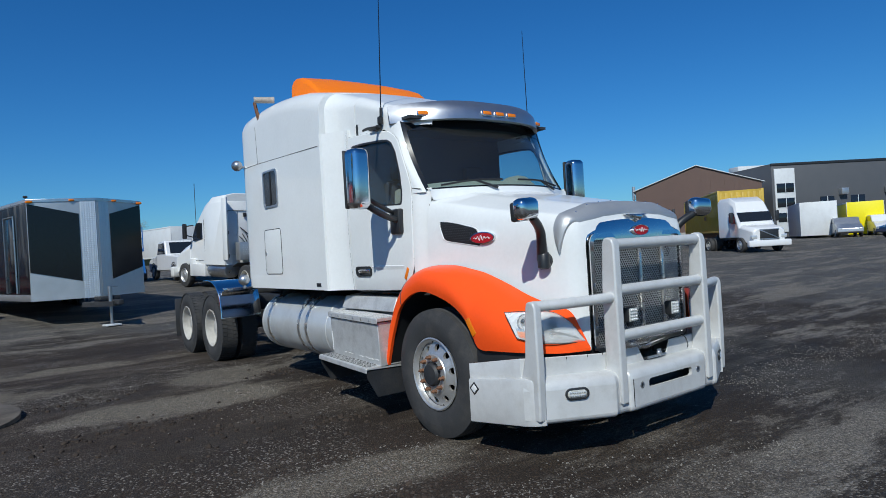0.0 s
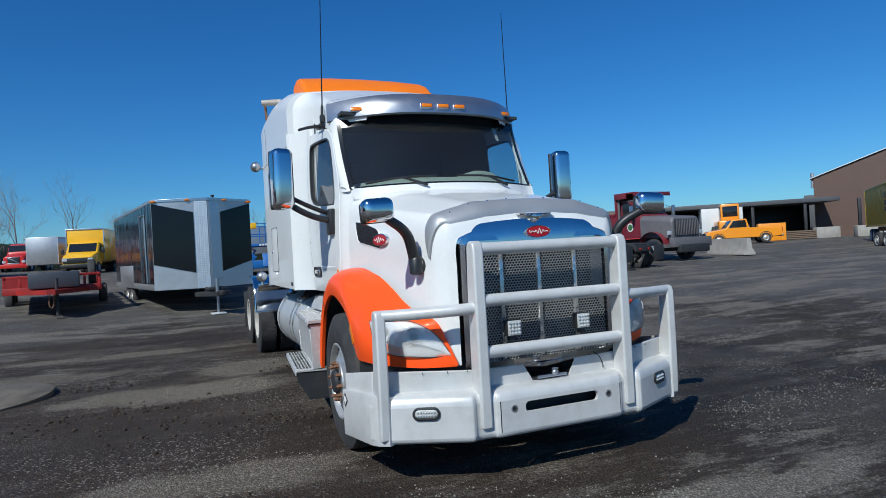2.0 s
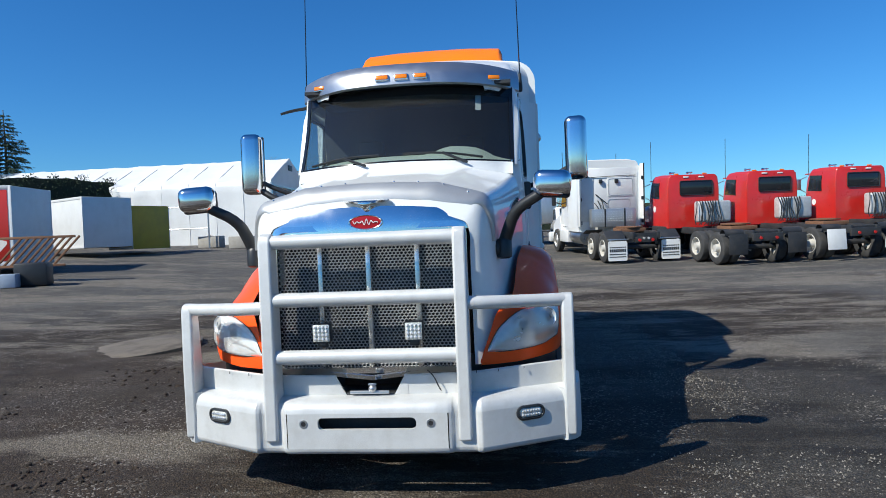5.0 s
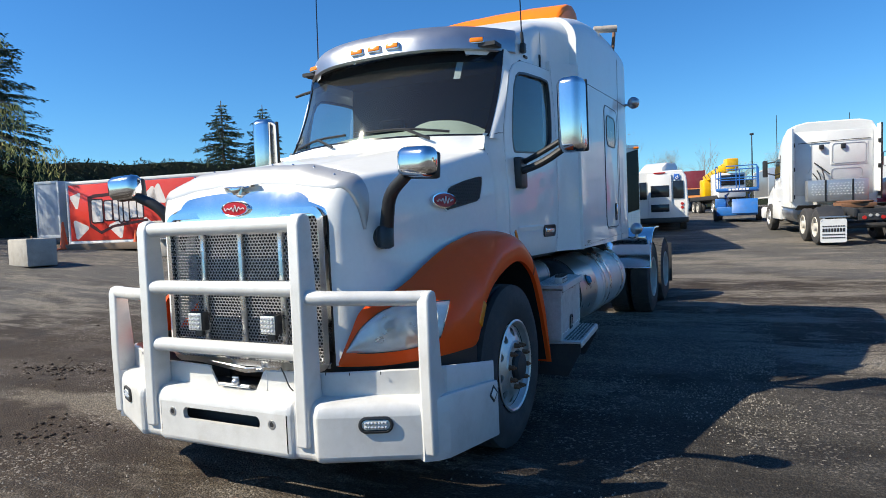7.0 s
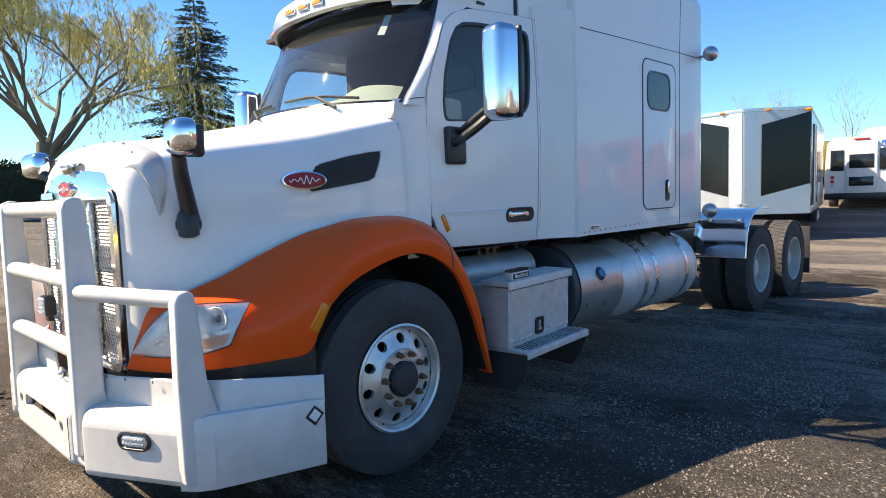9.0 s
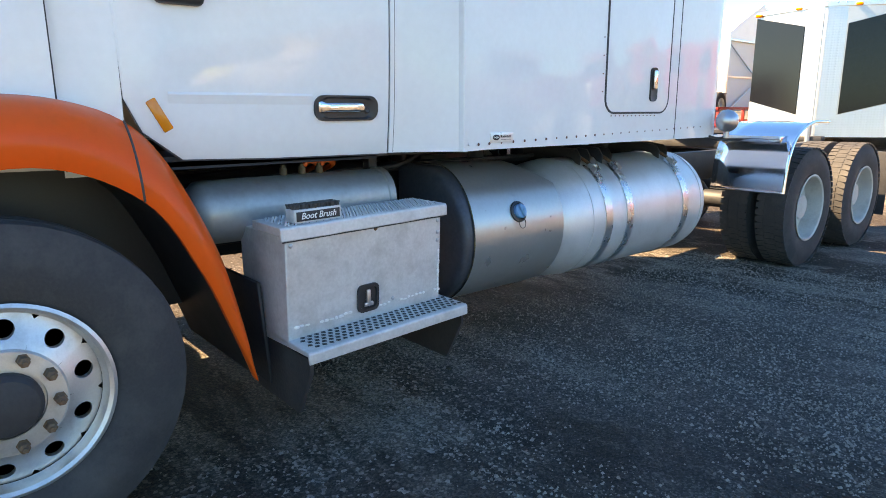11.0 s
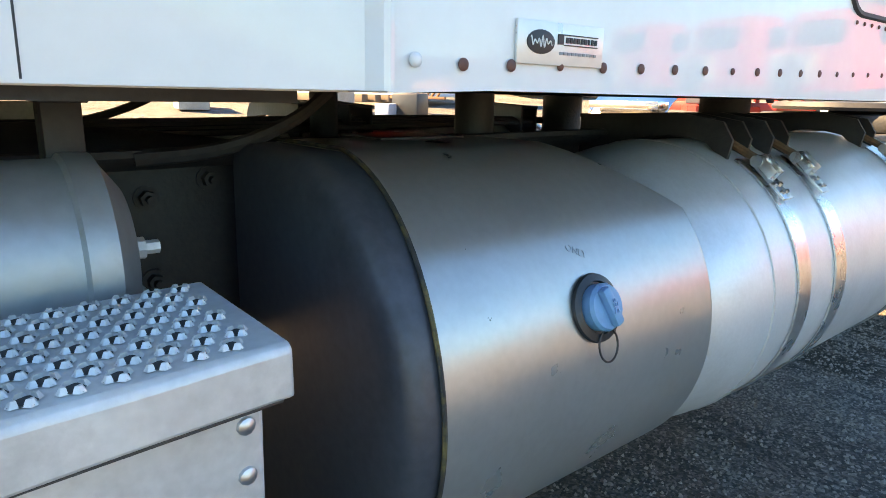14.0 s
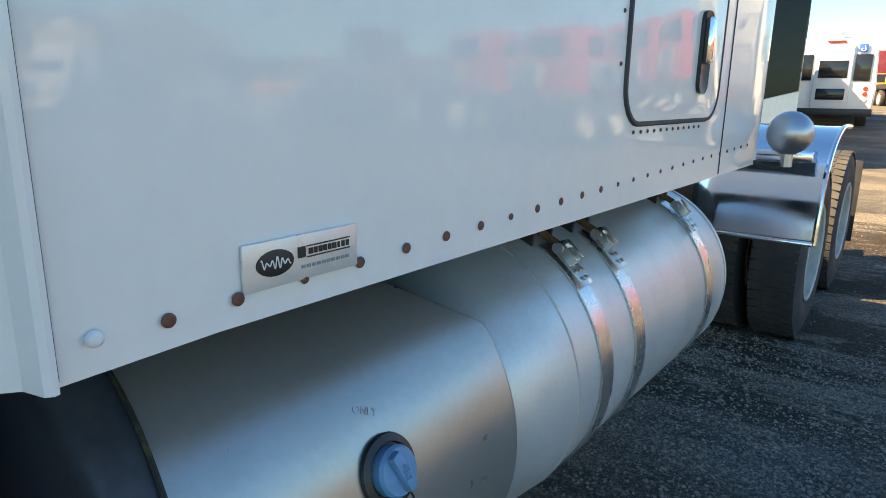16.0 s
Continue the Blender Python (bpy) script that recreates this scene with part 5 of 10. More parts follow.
hdl = part("handle_recess", Shape().rings([[(SX + 0.004, y, z) for y, z in hr], [(SX + 0.016, y, z) for y, z in hr], [(SX + 0.010, 5.08 + (y - 5.08) * 0.7, 1.60 + (z - 1.60) * 0.85) for y, z in hr]]), BLACK, hp)
part("handle", Shape().box((SX + 0.02, 5.08, 1.63), (0.022, 0.034, 0.115), 0.008), CHROME, hdl)
rivet = Shape().rev([(0.0072, 0), (0.0070, 0.0015), (0.0052, 0.0028), (0.0025, 0.0034)], (0, 0, 0), (1, 0, 0), 18)
rv = part("rivet", Shape().add(rivet.v, rivet.f), RUST_RED, sleeper)
rv.location = (SX, 3.589, 1.282)
for i in range(1, 26):
    o = new("rivet", rv.data)
    o.parent = sleeper
    o.location = (SX, 3.589 - 0.012 * (i > 0) + 0.0853 * i, 1.282 + 0.002 * i)
    if i % 5 == 2 or i > 12:
        o.scale = (1, 0.75, 0.75)
pale = part("rivet", Shape().rev([(0.0078, 0), (0.0074, 0.002), (0.0058, 0.0038), (0.0028, 0.0048)], (0, 0, 0), (1, 0, 0), 20), WHITE, sleeper)
pale.location = (1.2395, 3.524, 1.284)
for i in range(12):
    o = new("rivet", rv.data)
    o.parent = sleeper
    o.location = (SX + 0.001, 4.66 + 0.042 * i, 1.412)
    o.scale = (1, 0.6, 0.6)
for i in range(4):
    o = new("rivet", rv.data)
    o.parent = sleeper
    o.location = (SX + 0.001, 4.565, 1.55 + 0.10 * i)
    o.scale = (1, 0.6, 0.6)
pl = part("dealer_plate", Shape().box((SX + 0.001, 3.707, 1.309), (0.004, 0.158, 0.050), 0.001), PLATE, sleeper, "small metal dealer plate with unreadable print")
s = Shape().rings([[(SX + x, 3.667 + 0.024 * k * math.cos(t), 1.310 + 0.014 * k * math.sin(t)) for t in (2 * math.pi * i / 24 for i in range(24))] for x, k in ((0.003, 1), (0.0042, 1), (0.0045, 0.95))])
part("plate_oval", s, BLACK_MARK, pl)
part("oval_script", Shape().tube([(SX + 0.005, y, 1.310 + 0.0042 * math.sin((y - 3.667) * 950) * (1.0 + 0.6 * math.sin((y - 3.667) * 270 + 1))) for y in lin(3.648, 3.686, 80)], 0.0008, 5), WHITE_MARK, pl)
s = Shape().box((SX + 0.0035, 3.702, 1.315), (0.002, 0.010, 0.012)).box((SX + 0.0035, 3.741, 1.3205), (0.002, 0.064, 0.0012)).box((SX + 0.0035, 3.741, 1.3085), (0.002, 0.064, 0.0012))
for i, w in enumerate((7, 5, 6, 6, 5, 7, 3, 5, 5)):
    s.box((SX + 0.0035, 3.715 + 0.0068 * i, 1.3145), (0.002, 0.0008 * w, 0.0065))
part("plate_print", s, BLACK_MARK, pl)
s = Shape()
for i in range(10):
    s.box((SX + 0.0033, 3.704 + 0.0072 * i, 1.2985), (0.0018, 0.005, 0.0035))
part("plate_small_print", s, mat("grey_print", (0.3, 0.3, 0.3), 0.6), pl)

for ob in [pl] + pl.children_recursive:
    ob.data.transform(Matrix.Translation((0, 0.040, 0.003)))

# passenger side window and locker
wnd = rounded(0.47, 0.49, 0.05, 6, 4.98, 2.565)
fr = part("sleeper_window", Shape().rings([[(-SX + 0.002, y, z) for y, z in wnd], [(-SX - 0.014, y, z) for y, z in wnd], [(-SX - 0.014, 4.98 + (y - 4.98) * 0.88, 2.565 + (z - 2.565) * 0.9) for y, z in wnd], [(-SX, 4.98 + (y - 4.98) * 0.87, 2.565 + (z - 2.565) * 0.88) for y, z in wnd]], caps=False), SATIN, sleeper, "sliding sleeper window")
part("window_pane", Shape().rings([[(-SX - 0.004, 4.98 + (y - 4.98) * k, 2.565 + (z - 2.565) * k) for y, z in wnd] for k in (0.9, 0.4, 0.02)], caps=False), BLACK_GLOSS, fr)
part("window_bar", Shape().box((-SX - 0.008, 4.98, 2.565), (0.014, 0.025, 0.44), 0.004), BLACK, fr)
lk = rounded(0.545, 0.585, 0.05, 6, 5.0, 1.74)
lp = part("locker_door", Shape().rings([[(-SX + 0.002, y, z) for y, z in lk], [(-SX - 0.004, y, z) for y, z in lk], [(-SX - 0.006, 5.0 + (y - 5.0) * 0.97, 1.74 + (z - 1.74) * 0.97) for y, z in lk]]), WHITE, sleeper, "white luggage locker door")
part("door_gap", outline_seam(-1, lk, 0.006, SX + 0.001), SEAM, lp)
part("lock", Shape().rev([(0.018, 0), (0.016, 0.012)], (-SX - 0.006, 5.225, 1.72), (-1, 0, 0), 14), SATIN, lp)
part("side_label", Shape().box((-SX - 0.001, 3.72, 1.315), (0.004, 0.11, 0.04)), BLACK_MARK, sleeper)

# cabin inside
rows = []
for x in lin(-0.93, 0.93, 25):
    hump = 0.075 * math.exp(-((x - 0.50) / 0.24) ** 4)
    k = abs(x / 0.93)
    y0 = 1.72 + 0.30 * k ** 2.2
    rows.append([(x, y0, 2.10), (x, y0 + 0.01, 2.19), (x, y0 + 0.12, 2.275 - 0.03 * k), (x, y0 + 0.26, 2.335 + hump - 0.05 * k ** 3), (x, y0 + 0.38, 2.335 + hump - 0.05 * k ** 3), (x, y0 + 0.46, 2.27 + hump * 0.6), (x, y0 + 0.50, 2.0), (x, y0 + 0.10, 1.95)])
part("dashboard", Shape().rings(rows), CABIN, truck, "pale green-grey dashboard with an instrument hood")
s = Shape().box((0, 2.6, 1.25), (2.0, 1.1, 0.05)).box((0, 3.02, 2.15), (2.05, 0.03, 1.8)).box((0, 2.55, 2.97), (1.9, 0.9, 0.03))
part("cabin_lining", s, CABIN_DARK, truck)
for sx in (1, -1):
    s = Shape().box((sx * 0.52, 2.70, 1.72), (0.5, 0.5, 0.14), 0.05).box((sx * 0.52, 2.92, 2.1), (0.48, 0.13, 0.66), 0.06).box((sx * 0.52, 2.94, 2.53), (0.28, 0.1, 0.18), 0.04)
    part("seat", s, CABIN_DARK, truck, "dark fabric cab seat")
s = Shape().tube([(0.52 + 0.22 * math.cos(t), 2.42 + 0.09 * math.sin(t), 2.16 + 0.20 * math.sin(t)) for t in (2 * math.pi * i / 24 for i in range(24))], 0.014, 8, close=True)
s.tube([(0.30, 2.42, 2.16), (0.74, 2.42, 2.16)], 0.014, 8).tube([(0.52, 2.42, 2.16), (0.52, 2.20, 2.05)], 0.03, 8)
part("steering_wheel", s, BLACK, truck)


# ---- side equipment: tanks, step boxes ----
TX, TZ, TR = 0.785, 0.775, 0.372


KZ, KR = 0.757, 0.384          # the fuel tanks hang a little lower


def tank(sx, y0, y1):
    dome = [(0.02, 0.0), (0.35, 0.012), (0.58, 0.035), (0.74, 0.070), (0.84, 0.110), (0.91, 0.160), (0.955, 0.220), (0.985, 0.290), (1.0, 0.365)]
    prof = [(KR * k, y0 + d) for k, d in dome] + [(KR, y1 - 0.16)] + [(KR * k, y1 - 0.45 * d) for k, d in reversed(dome[:-1])]
    return Shape().rev(prof, (sx * TX, 0, KZ), (0, 1, 0), 64)


def strap(sx, y, w=0.07, a0=-150, a1=62):
    s = Shape()
    rows = []
    for a in lin(radians(a0), radians(a1), 48):
        rows.append([(sx * (TX + (KR + k) * math.cos(a)), y + dy, KZ + (KR + k) * math.sin(a)) for dy, k in ((-w / 2, 0.001), (-w / 2, 0.006), (w / 2, 0.006), (w / 2, 0.001))])
    s.rings(rows)
    return s


SKRAP = mat("polished_strap", (0.68, 0.68, 0.67), 0.28, metal=0.9, vary=0.08, scale=12, dirt=(0.25, 0.17, 0.12), dirt_amount=0.4)
TANK_PAINT = mat("dull_white_aluminium_tank", (0.66, 0.68, 0.685), 0.38, metal=0.42, vary=0.06, scale=4, grain=120, dirt=(0.36, 0.34, 0.31), dirt_amount=0.35)
for sx, y0, y1, ys in ((1, 4.27, 6.12, (4.80, 5.03, 5.72)), (-1, 3.40, 5.88, (4.30, 4.52, 5.50))):
    tk = part("fuel_tank", tank(sx, y0, y1), TANK_PAINT, truck, "dull aluminium cylindrical fuel tank")
    for y in ys:
        st = part("tank_strap", strap(sx, y), SKRAP, tk, "polished steel tank strap")
        a = radians(48)
        p = Vector((sx * (TX + (KR + 0.016) * math.cos(a)), y, KZ + (KR + 0.016) * math.sin(a)))
        m = Matrix.Translation(p) @ Matrix.Rotation(sx * (math.pi / 2 - a), 4, "Y")
        s = Shape().box((0, 0, 0), (0.13, 0.05, 0.008), 0.002).cyl((-0.055 * sx, -0.028, 0.012), (-0.055 * sx, 0.028, 0.012), 0.016, n=12)
        s.box((-0.03 * sx, -0.02, 0.016), (0.06, 0.006, 0.03), 0.002).box((-0.03 * sx, 0.02, 0.016), (0.06, 0.006, 0.03), 0.002)
        for q in (0.02, 0.045):
            s.cyl((sx * q, -0.012, 0.004), (sx * q, -0.012, 0.010), 0.006, n=8).cyl((sx * q, 0.012, 0.004), (sx * q, 0.012, 0.010), 0.006, n=8)
        part("strap_latch", s.move(m), SKRAP, st)
        s = Shape().tube([p + Vector((-sx * 0.035, 0, 0.045)), p + Vector((-sx * 0.16, 0, 0.105))], 0.011, 8)
        part("strap_bolt", s, RUST, st, "rusty strap bolt")
        s = Shape()
        for dy in (-0.05, 0.05):
            poly = [(sx * 0.47, 0.86), (sx * 0.47, 1.20), (sx * 0.80, 1.215), (sx * 0.935, 1.195), (sx * 0.965, 1.15), (sx * 0.955, 1.085)]
            poly += [(sx * (TX + (KR + 0.012) * math.cos(a)), KZ + (KR + 0.012) * math.sin(a)) for a in lin(radians(74), radians(170), 12)]
            s.prism(poly, y + dy - 0.005, y + dy + 0.005, "y")
        s.box((sx * 0.66, y, 1.195), (0.4, 0.1, 0.012), 0.002)
        part("tank_bracket", s, FRAME_BLACK, tk, "black forged tank bracket")
    for yw in (y0 + 0.372, y1 - 0.18):
        s = Shape().tube([(sx * (TX + (KR + 0.001) * math.cos(a)), yw, KZ + (KR + 0.001) * math.sin(a)) for a in (2 * math.pi * i / 48 for i in range(48))], 0.003, 5, close=True)
        part("weld_seam", s, ALU_DULL, tk)

# wrapped fluid tank ahead of the driver's fuel tank
WR = TR + 0.016
def wrap_outline(r):
    pts = [(0.60, TZ + r * 0.985), (0.72, TZ + r * 0.985)]
    pts += [(TX + r * math.cos(a), TZ + r * math.sin(a)) for a in lin(radians(80), radians(-90), 40)]
    pts += [(0.65, TZ - r * 0.98), (0.60, TZ - r * 0.9)]
    return pts


w = wrap_outline(WR)
s = Shape().rings([[(x, y + (0.012 + 0.030 * min(1, max(0, (z - 0.80) / 0.36)) ** 2) * (y < 3.7) if y < 4 else y - 0.19 * min(1.2, max(0, (z - 1.03) / 0.115)), z) for x, z in w] for y in (3.62, 3.623, 3.8, 4.0, 4.338, 4.3415, 4.345)], caps=False, loop=False)
wrap = part("fluid_tank", s, ALU_POLISHED, truck, "brushed metal wrapped fluid tank with a blue cap")
md = wrap.modifiers.new("thick", "SOLIDIFY")
md.thickness, md.offset = 0.004, -1
part("tank_core", Shape().rings([[(0.5 + (x - 0.5) * k, y, TZ + (z - TZ) * k) for x, z in w] for y, k in ((3.63, 0.97), (4.08, 0.97))]), BLACK, wrap)
cap = [[(0.6 + (x - 0.6) * k, y, TZ + (z - TZ) * k) for x, z in w] for y, k in ((3.70, 0.990), (3.606, 0.990), (3.594, 0.985), (3.585, 0.974), (3.578, 0.955), (3.574, 0.925), (3.572, 0.86), (3.570, 0.4))]
part("end_cap", Shape().rings(cap), mat("scuffed_black_plastic", (0.046, 0.055, 0.068), 0.42, vary=0.3, scale=14, dirt=(0.07, 0.07, 0.07), dirt_amount=0.5), wrap, "scuffed black plastic end cap")
part("edge_strip", Shape().tube([(x, 3.630 + 0.030 * min(1, max(0, (z - 0.80) / 0.36)) ** 2, z) for x, z in wrap_outline(WR + 0.0015)[:-1]], 0.004, 6), mat("grimy_edge_rubber", (0.024, 0.023, 0.022), 0.7, vary=0.5, scale=16, dirt=(0.30, 0.20, 0.05), dirt_amount=0.85), wrap)
part("top_recess", Shape().box((0.62, 3.95, TZ + WR * 0.985 + 0.002), (0.16, 0.22, 0.006), 0.002), BLACK, wrap)
a = radians(19)
cn = Vector((math.cos(a), 0, math.sin(a)))
cp = Vector((TX, 3.975, TZ)) + cn * (WR + 0.001)
col = part("filler_collar", Shape().rev([(0.060, 0), (0.058, 0.006), (0.046, 0.010), (0.044, 0.004)], cp, cn, 32), BLACK, wrap)
capm = part("filler_cap", Shape().rev([(0.040, 0.004), (0.041, 0.022), (0.037, 0.028), (0.0, 0.029)], cp, cn, 28), BLUE_CAP, wrap, "blue plastic filler cap")
ridge = Shape().box((0, 0, 0), (0.018, 0.022, 0.070), 0.006)
part("cap_grip", ridge.move(Matrix.Translation(cp + cn * 0.033) @ Matrix.Rotation(-a, 4, "Y") @ Matrix.Rotation(0.35, 4, "X")), BLUE_CAP, capm)
up_ = Vector((-math.sin(a), 0, math.cos(a)))
lc = cp - up_ * 0.066 + Vector((0, 0.006, 0)) + cn * 0.008
s = Shape().tube([lc + Vector((0, 0.025 * math.cos(k), 0)) + up_ * 0.029 * math.sin(k) + cn * 0.004 * math.sin(k) for k in (2 * math.pi * i / 28 for i in range(28))], 0.0019, 6, close=True)
part("cap_tether", s, BLACK, capm)


def text_on(name, body, size, m, material, parent, depth=0.0006, shear=0.0, bold=0.0):
    c = bpy.data.curves.new(name, "FONT")
    c.body, c.size, c.extrude, c.align_x, c.align_y, c.shear = body, size, depth, "CENTER", "CENTER", shear
    c.offset = bold
    tmp = bpy.data.objects.new(name, c)
    scene.collection.objects.link(tmp)
    dg = bpy.context.evaluated_depsgraph_get()
    me = bpy.data.meshes.new_from_object(tmp.evaluated_get(dg))
    bpy.data.objects.remove(tmp)
    me.materials.clear()
    me.materials.append(material)
    me.transform(m)
    ob = new(name, me)
    ob.parent = parent
    return ob


def facing(p, n, up=(0, 0, 1)):
    """A pose whose z looks along n."""
    z = Vector(n).normalized()
    x = Vector(up).cross(z).normalized()
    y = z.cross(x)
    return Matrix.Translation(p) @ Matrix((x, y, z)).transposed().to_4x4()


a2 = radians(34)
n2 = Vector((math.cos(a2), 0, math.sin(a2)))
text_on("engraving", "ONLY", 0.018, facing(Vector((TX, 3.97, TZ)) + n2 * (WR + 0.0004), n2) @ Matrix.Rotation(radians(-28), 4, "Z"), mat("scratched_mark", (0.46, 0.46, 0.45), 0.42, metal=0.85), wrap)
text_on("cap_letters", "DEF", 0.016, facing(cp + cn * 0.0445, cn) @ Matrix.Rotation(radians(90), 4, "Z"), BLUE_CAP, capm, 0.001)


# step boxes
def tread(shape, x0, x1, y0, y1, z):
    """Raised grip teeth of a serrated step."""
    nx, ny = max(2, round((x1 - x0) / 0.028)), int((y1 - y0) / 0.033)
    for i in range(nx):
        for j in range(ny):
            cx, cy = x0 + (i + 0.5) * (x1 - x0) / nx, y0 + (j + 0.35 + 0.5 * (i % 2)) * (y1 - y0) / ny
            if cy > y1 - 0.016 or cy < y0 + 0.012:
                continue
            for a in (0.4, 1.97, 3.54, 5.11):
                u, w = Vector((math.cos(a), math.sin(a), 0)), Vector((-math.sin(a), math.cos(a), 0))
                c0 = Vector((cx, cy, z)) + u * 0.0075
                shape.rings([[c0 - w * 0.006, c0 + w * 0.006, c0 + u * 0.006 + w * 0.003, c0 + u * 0.006 - w * 0.003], [c0 - w * 0.003 + Vector((0, 0, 0.0055)), c0 + w * 0.003 + Vector((0, 0, 0.0055)), c0 + u * 0.003 + w * 0.001 + Vector((0, 0, 0.0055)), c0 + u * 0.003 - w * 0.001 + Vector((0, 0, 0.0055))]])


def holes(name, parent, sx, x0, x1, y0, y1, z):
    """Dark punched holes between the teeth."""
    sh = Shape()
    nx, ny = max(2, round((x1 - x0) / 0.028)), int((y1 - y0) / 0.033)
    for i in range(nx):
        for j in range(ny):
            cx, cy = x0 + (i + 0.5) * (x1 - x0) / nx, y0 + (j + 0.35 + 0.5 * (i % 2)) * (y1 - y0) / ny
            if y0 + 0.012 <= cy <= y1 - 0.016:
                sh.rings([[(cx + r * math.cos(a), cy + r * math.sin(a), zz) for a in (0.4, 1.97, 3.54, 5.11)] for r, zz in ((0.0132, z - 0.001), (0.0132, z))])
    ob = part(name, sh if sx > 0 else sh.flip_x(), HOLE, parent, kind="stuff")
    return ob


FITTING = mat("dark_brass_fitting", (0.10, 0.085, 0.06), 0.5, metal=0.6, vary=0.3, scale=40)
HOLE = mat("dark_tread_hole", (0.03, 0.03, 0.03), 0.8)
for sx in (1, -1):
    Y0, Y1 = (2.485, 3.365) if sx > 0 else (2.32, 3.53)
    s = Shape().prism([(0.85, 0.54), (0.85, 0.98), (1.274, 0.98), (1.256, 0.54)], Y0 + 0.02, Y1 - 0.02, "y")
    sb = part("step_box", s, ALU_DULL, truck, "scuffed aluminium step box with serrated tread", bevel=0.006)
    if sx < 0:
        s.flip_x()
        sb.data.transform(Matrix.Diagonal((-1, 1, 1, 1)))
    lip = Shape().prism([(1.035, 1.024), (1.285, 1.024), (1.292, 1.018), (1.294, 0.968), (1.286, 0.968), (1.280, 0.99), (1.035, 0.99)], Y0 - 0.005, Y1 + 0.005, "y")
    lp_ = part("box_lid", lip if sx > 0 else lip.flip_x(), ALU_DULL, sb, "bent aluminium lid", bevel=0.004)
    t = Shape()
    tread(t, 1.045, 1.278, Y0 + 0.01, Y1 - 0.008, 1.025)
    holes("lid_hole", sb, sx, 1.045, 1.278, Y0 + 0.01, Y1 - 0.008, 1.0262)
    part("lid_tread", t if sx > 0 else t.flip_x(), ALU_DULL, sb)
    rod = Shape().tube([(1.283, Y0 + 0.005, 0.966), (1.283, Y1 - 0.005, 0.966)], 0.0045, 6)
    part("hinge_line", rod if sx > 0 else rod.flip_x(), FRAME_BLACK, sb, "dark grimy hinge line under the lid")
    pl_ = Shape().prism([(1.0, 0.52), (1.0, 0.560), (1.415, 0.555), (1.425, 0.548), (1.427, 0.505), (1.417, 0.505), (1.412, 0.535)], Y0 + 0.02, Y1 + 0.02, "y")
    step = part("step", pl_ if sx > 0 else pl_.flip_x(), ALU_DULL, sb, "serrated aluminium step", bevel=0.004)
    t = Shape()
    tread(t, 1.262, 1.412, Y0 + 0.03, Y1 + 0.01, 0.557)
    holes("step_hole", step, sx, 1.262, 1.412, Y0 + 0.03, Y1 + 0.01, 0.5625)
    part("step_tread", t if sx > 0 else t.flip_x(), ALU_DULL, step)
    if sx < 0:
        for i in range(6):
            r_ = Shape().rev([(0.012, 0), (0.011, 0.004), (0.005, 0.008)], (1.2925, Y0 + 0.16 + 0.19 * i, 0.995), (1, 0, 0), 10).flip_x()
            part("rivet", r_, SATIN, sb)
    lat = rounded(0.115, 0.125, 0.025, 5, 2.905, 0.655)
    xx = lambda z: 1.256 + (z - 0.54) / 0.44 * 0.018
    bz = Shape().rings([[(xx(z) + 0.001, y, z) for y, z in lat], [(xx(z) + 0.010, y, z) for y, z in lat], [(xx(z) + 0.010, 2.905 + (y - 2.905) * 0.78, 0.655 + (z - 0.655) * 0.78) for y, z in lat], [(xx(z) + 0.003, 2.905 + (y - 2.905) * 0.74, 0.655 + (z - 0.655) * 0.74) for y, z in lat]])
    lt = sx > 0 and part("latch", bz if sx > 0 else bz.flip_x(), BLACK, sb, "black flush latch")
    tt = Shape().box((1.268, 2.905, 0.655), (0.014, 0.022, 0.075), 0.005).box((1.268, 2.905, 0.627), (0.014, 0.05, 0.018), 0.005)
    if sx > 0:
        part("latch_lever", tt, SATIN, lt)
    for i, (y, z) in enumerate(((Y1 - 0.04, 0.945), (Y1 - 0.04, 0.89), (Y1 - 0.04, 0.85), (Y0 + 0.045, 0.945), (2.95, 0.958), (3.05, 0.62))):
        r_ = Shape().rev([(0.010, 0), (0.009, 0.004), (0.004, 0.007)], (1.2725 - (0.95 - z) * 0.041, y, z), (1, 0, 0), 10)
        part("rivet", r_ if sx > 0 else r_.flip_x(), RUST if i == 4 else SATIN, sb)
    weld = Shape()
    random.seed(5)
    for i in range(34):
        y = Y0 + 0.06 + 0.024 * i
        if i % 9 in (3, 4) or abs(y - 2.905) < 0.07:
            continue
        weld.ball((1.2595 + random.uniform(-.001, .001), y, 0.604 + random.uniform(-.004, .004)), 0.010, 6, (0.55, random.uniform(1.0, 1.7), random.uniform(0.4, 0.8)))
    for i in range(9):
        weld.ball((1.2615 + 0.0009 * i, Y1 - 0.034 + random.uniform(-.003, .003), 0.60 + 0.024 * i), 0.010, 6, (0.55, random.uniform(0.5, 0.9), 1.4))
    part("weld_bead", weld if sx > 0 else weld.flip_x(), mat("bright_weld", (0.84, 0.84, 0.82), 0.45, metal=0.3, vary=0.15, scale=40), sb, kind="stuff")
    for yb in (Y0 + 0.03, Y1 - 0.01):
        hang = Shape().prism([(0.92, 0.52), (1.41, 0.52), (1.41, 0.46), (1.30, 0.26), (0.92, 0.26)], yb, yb + 0.015, "y")
        part("step_bracket", hang if sx > 0 else hang.flip_x(), FRAME_BLACK, sb)
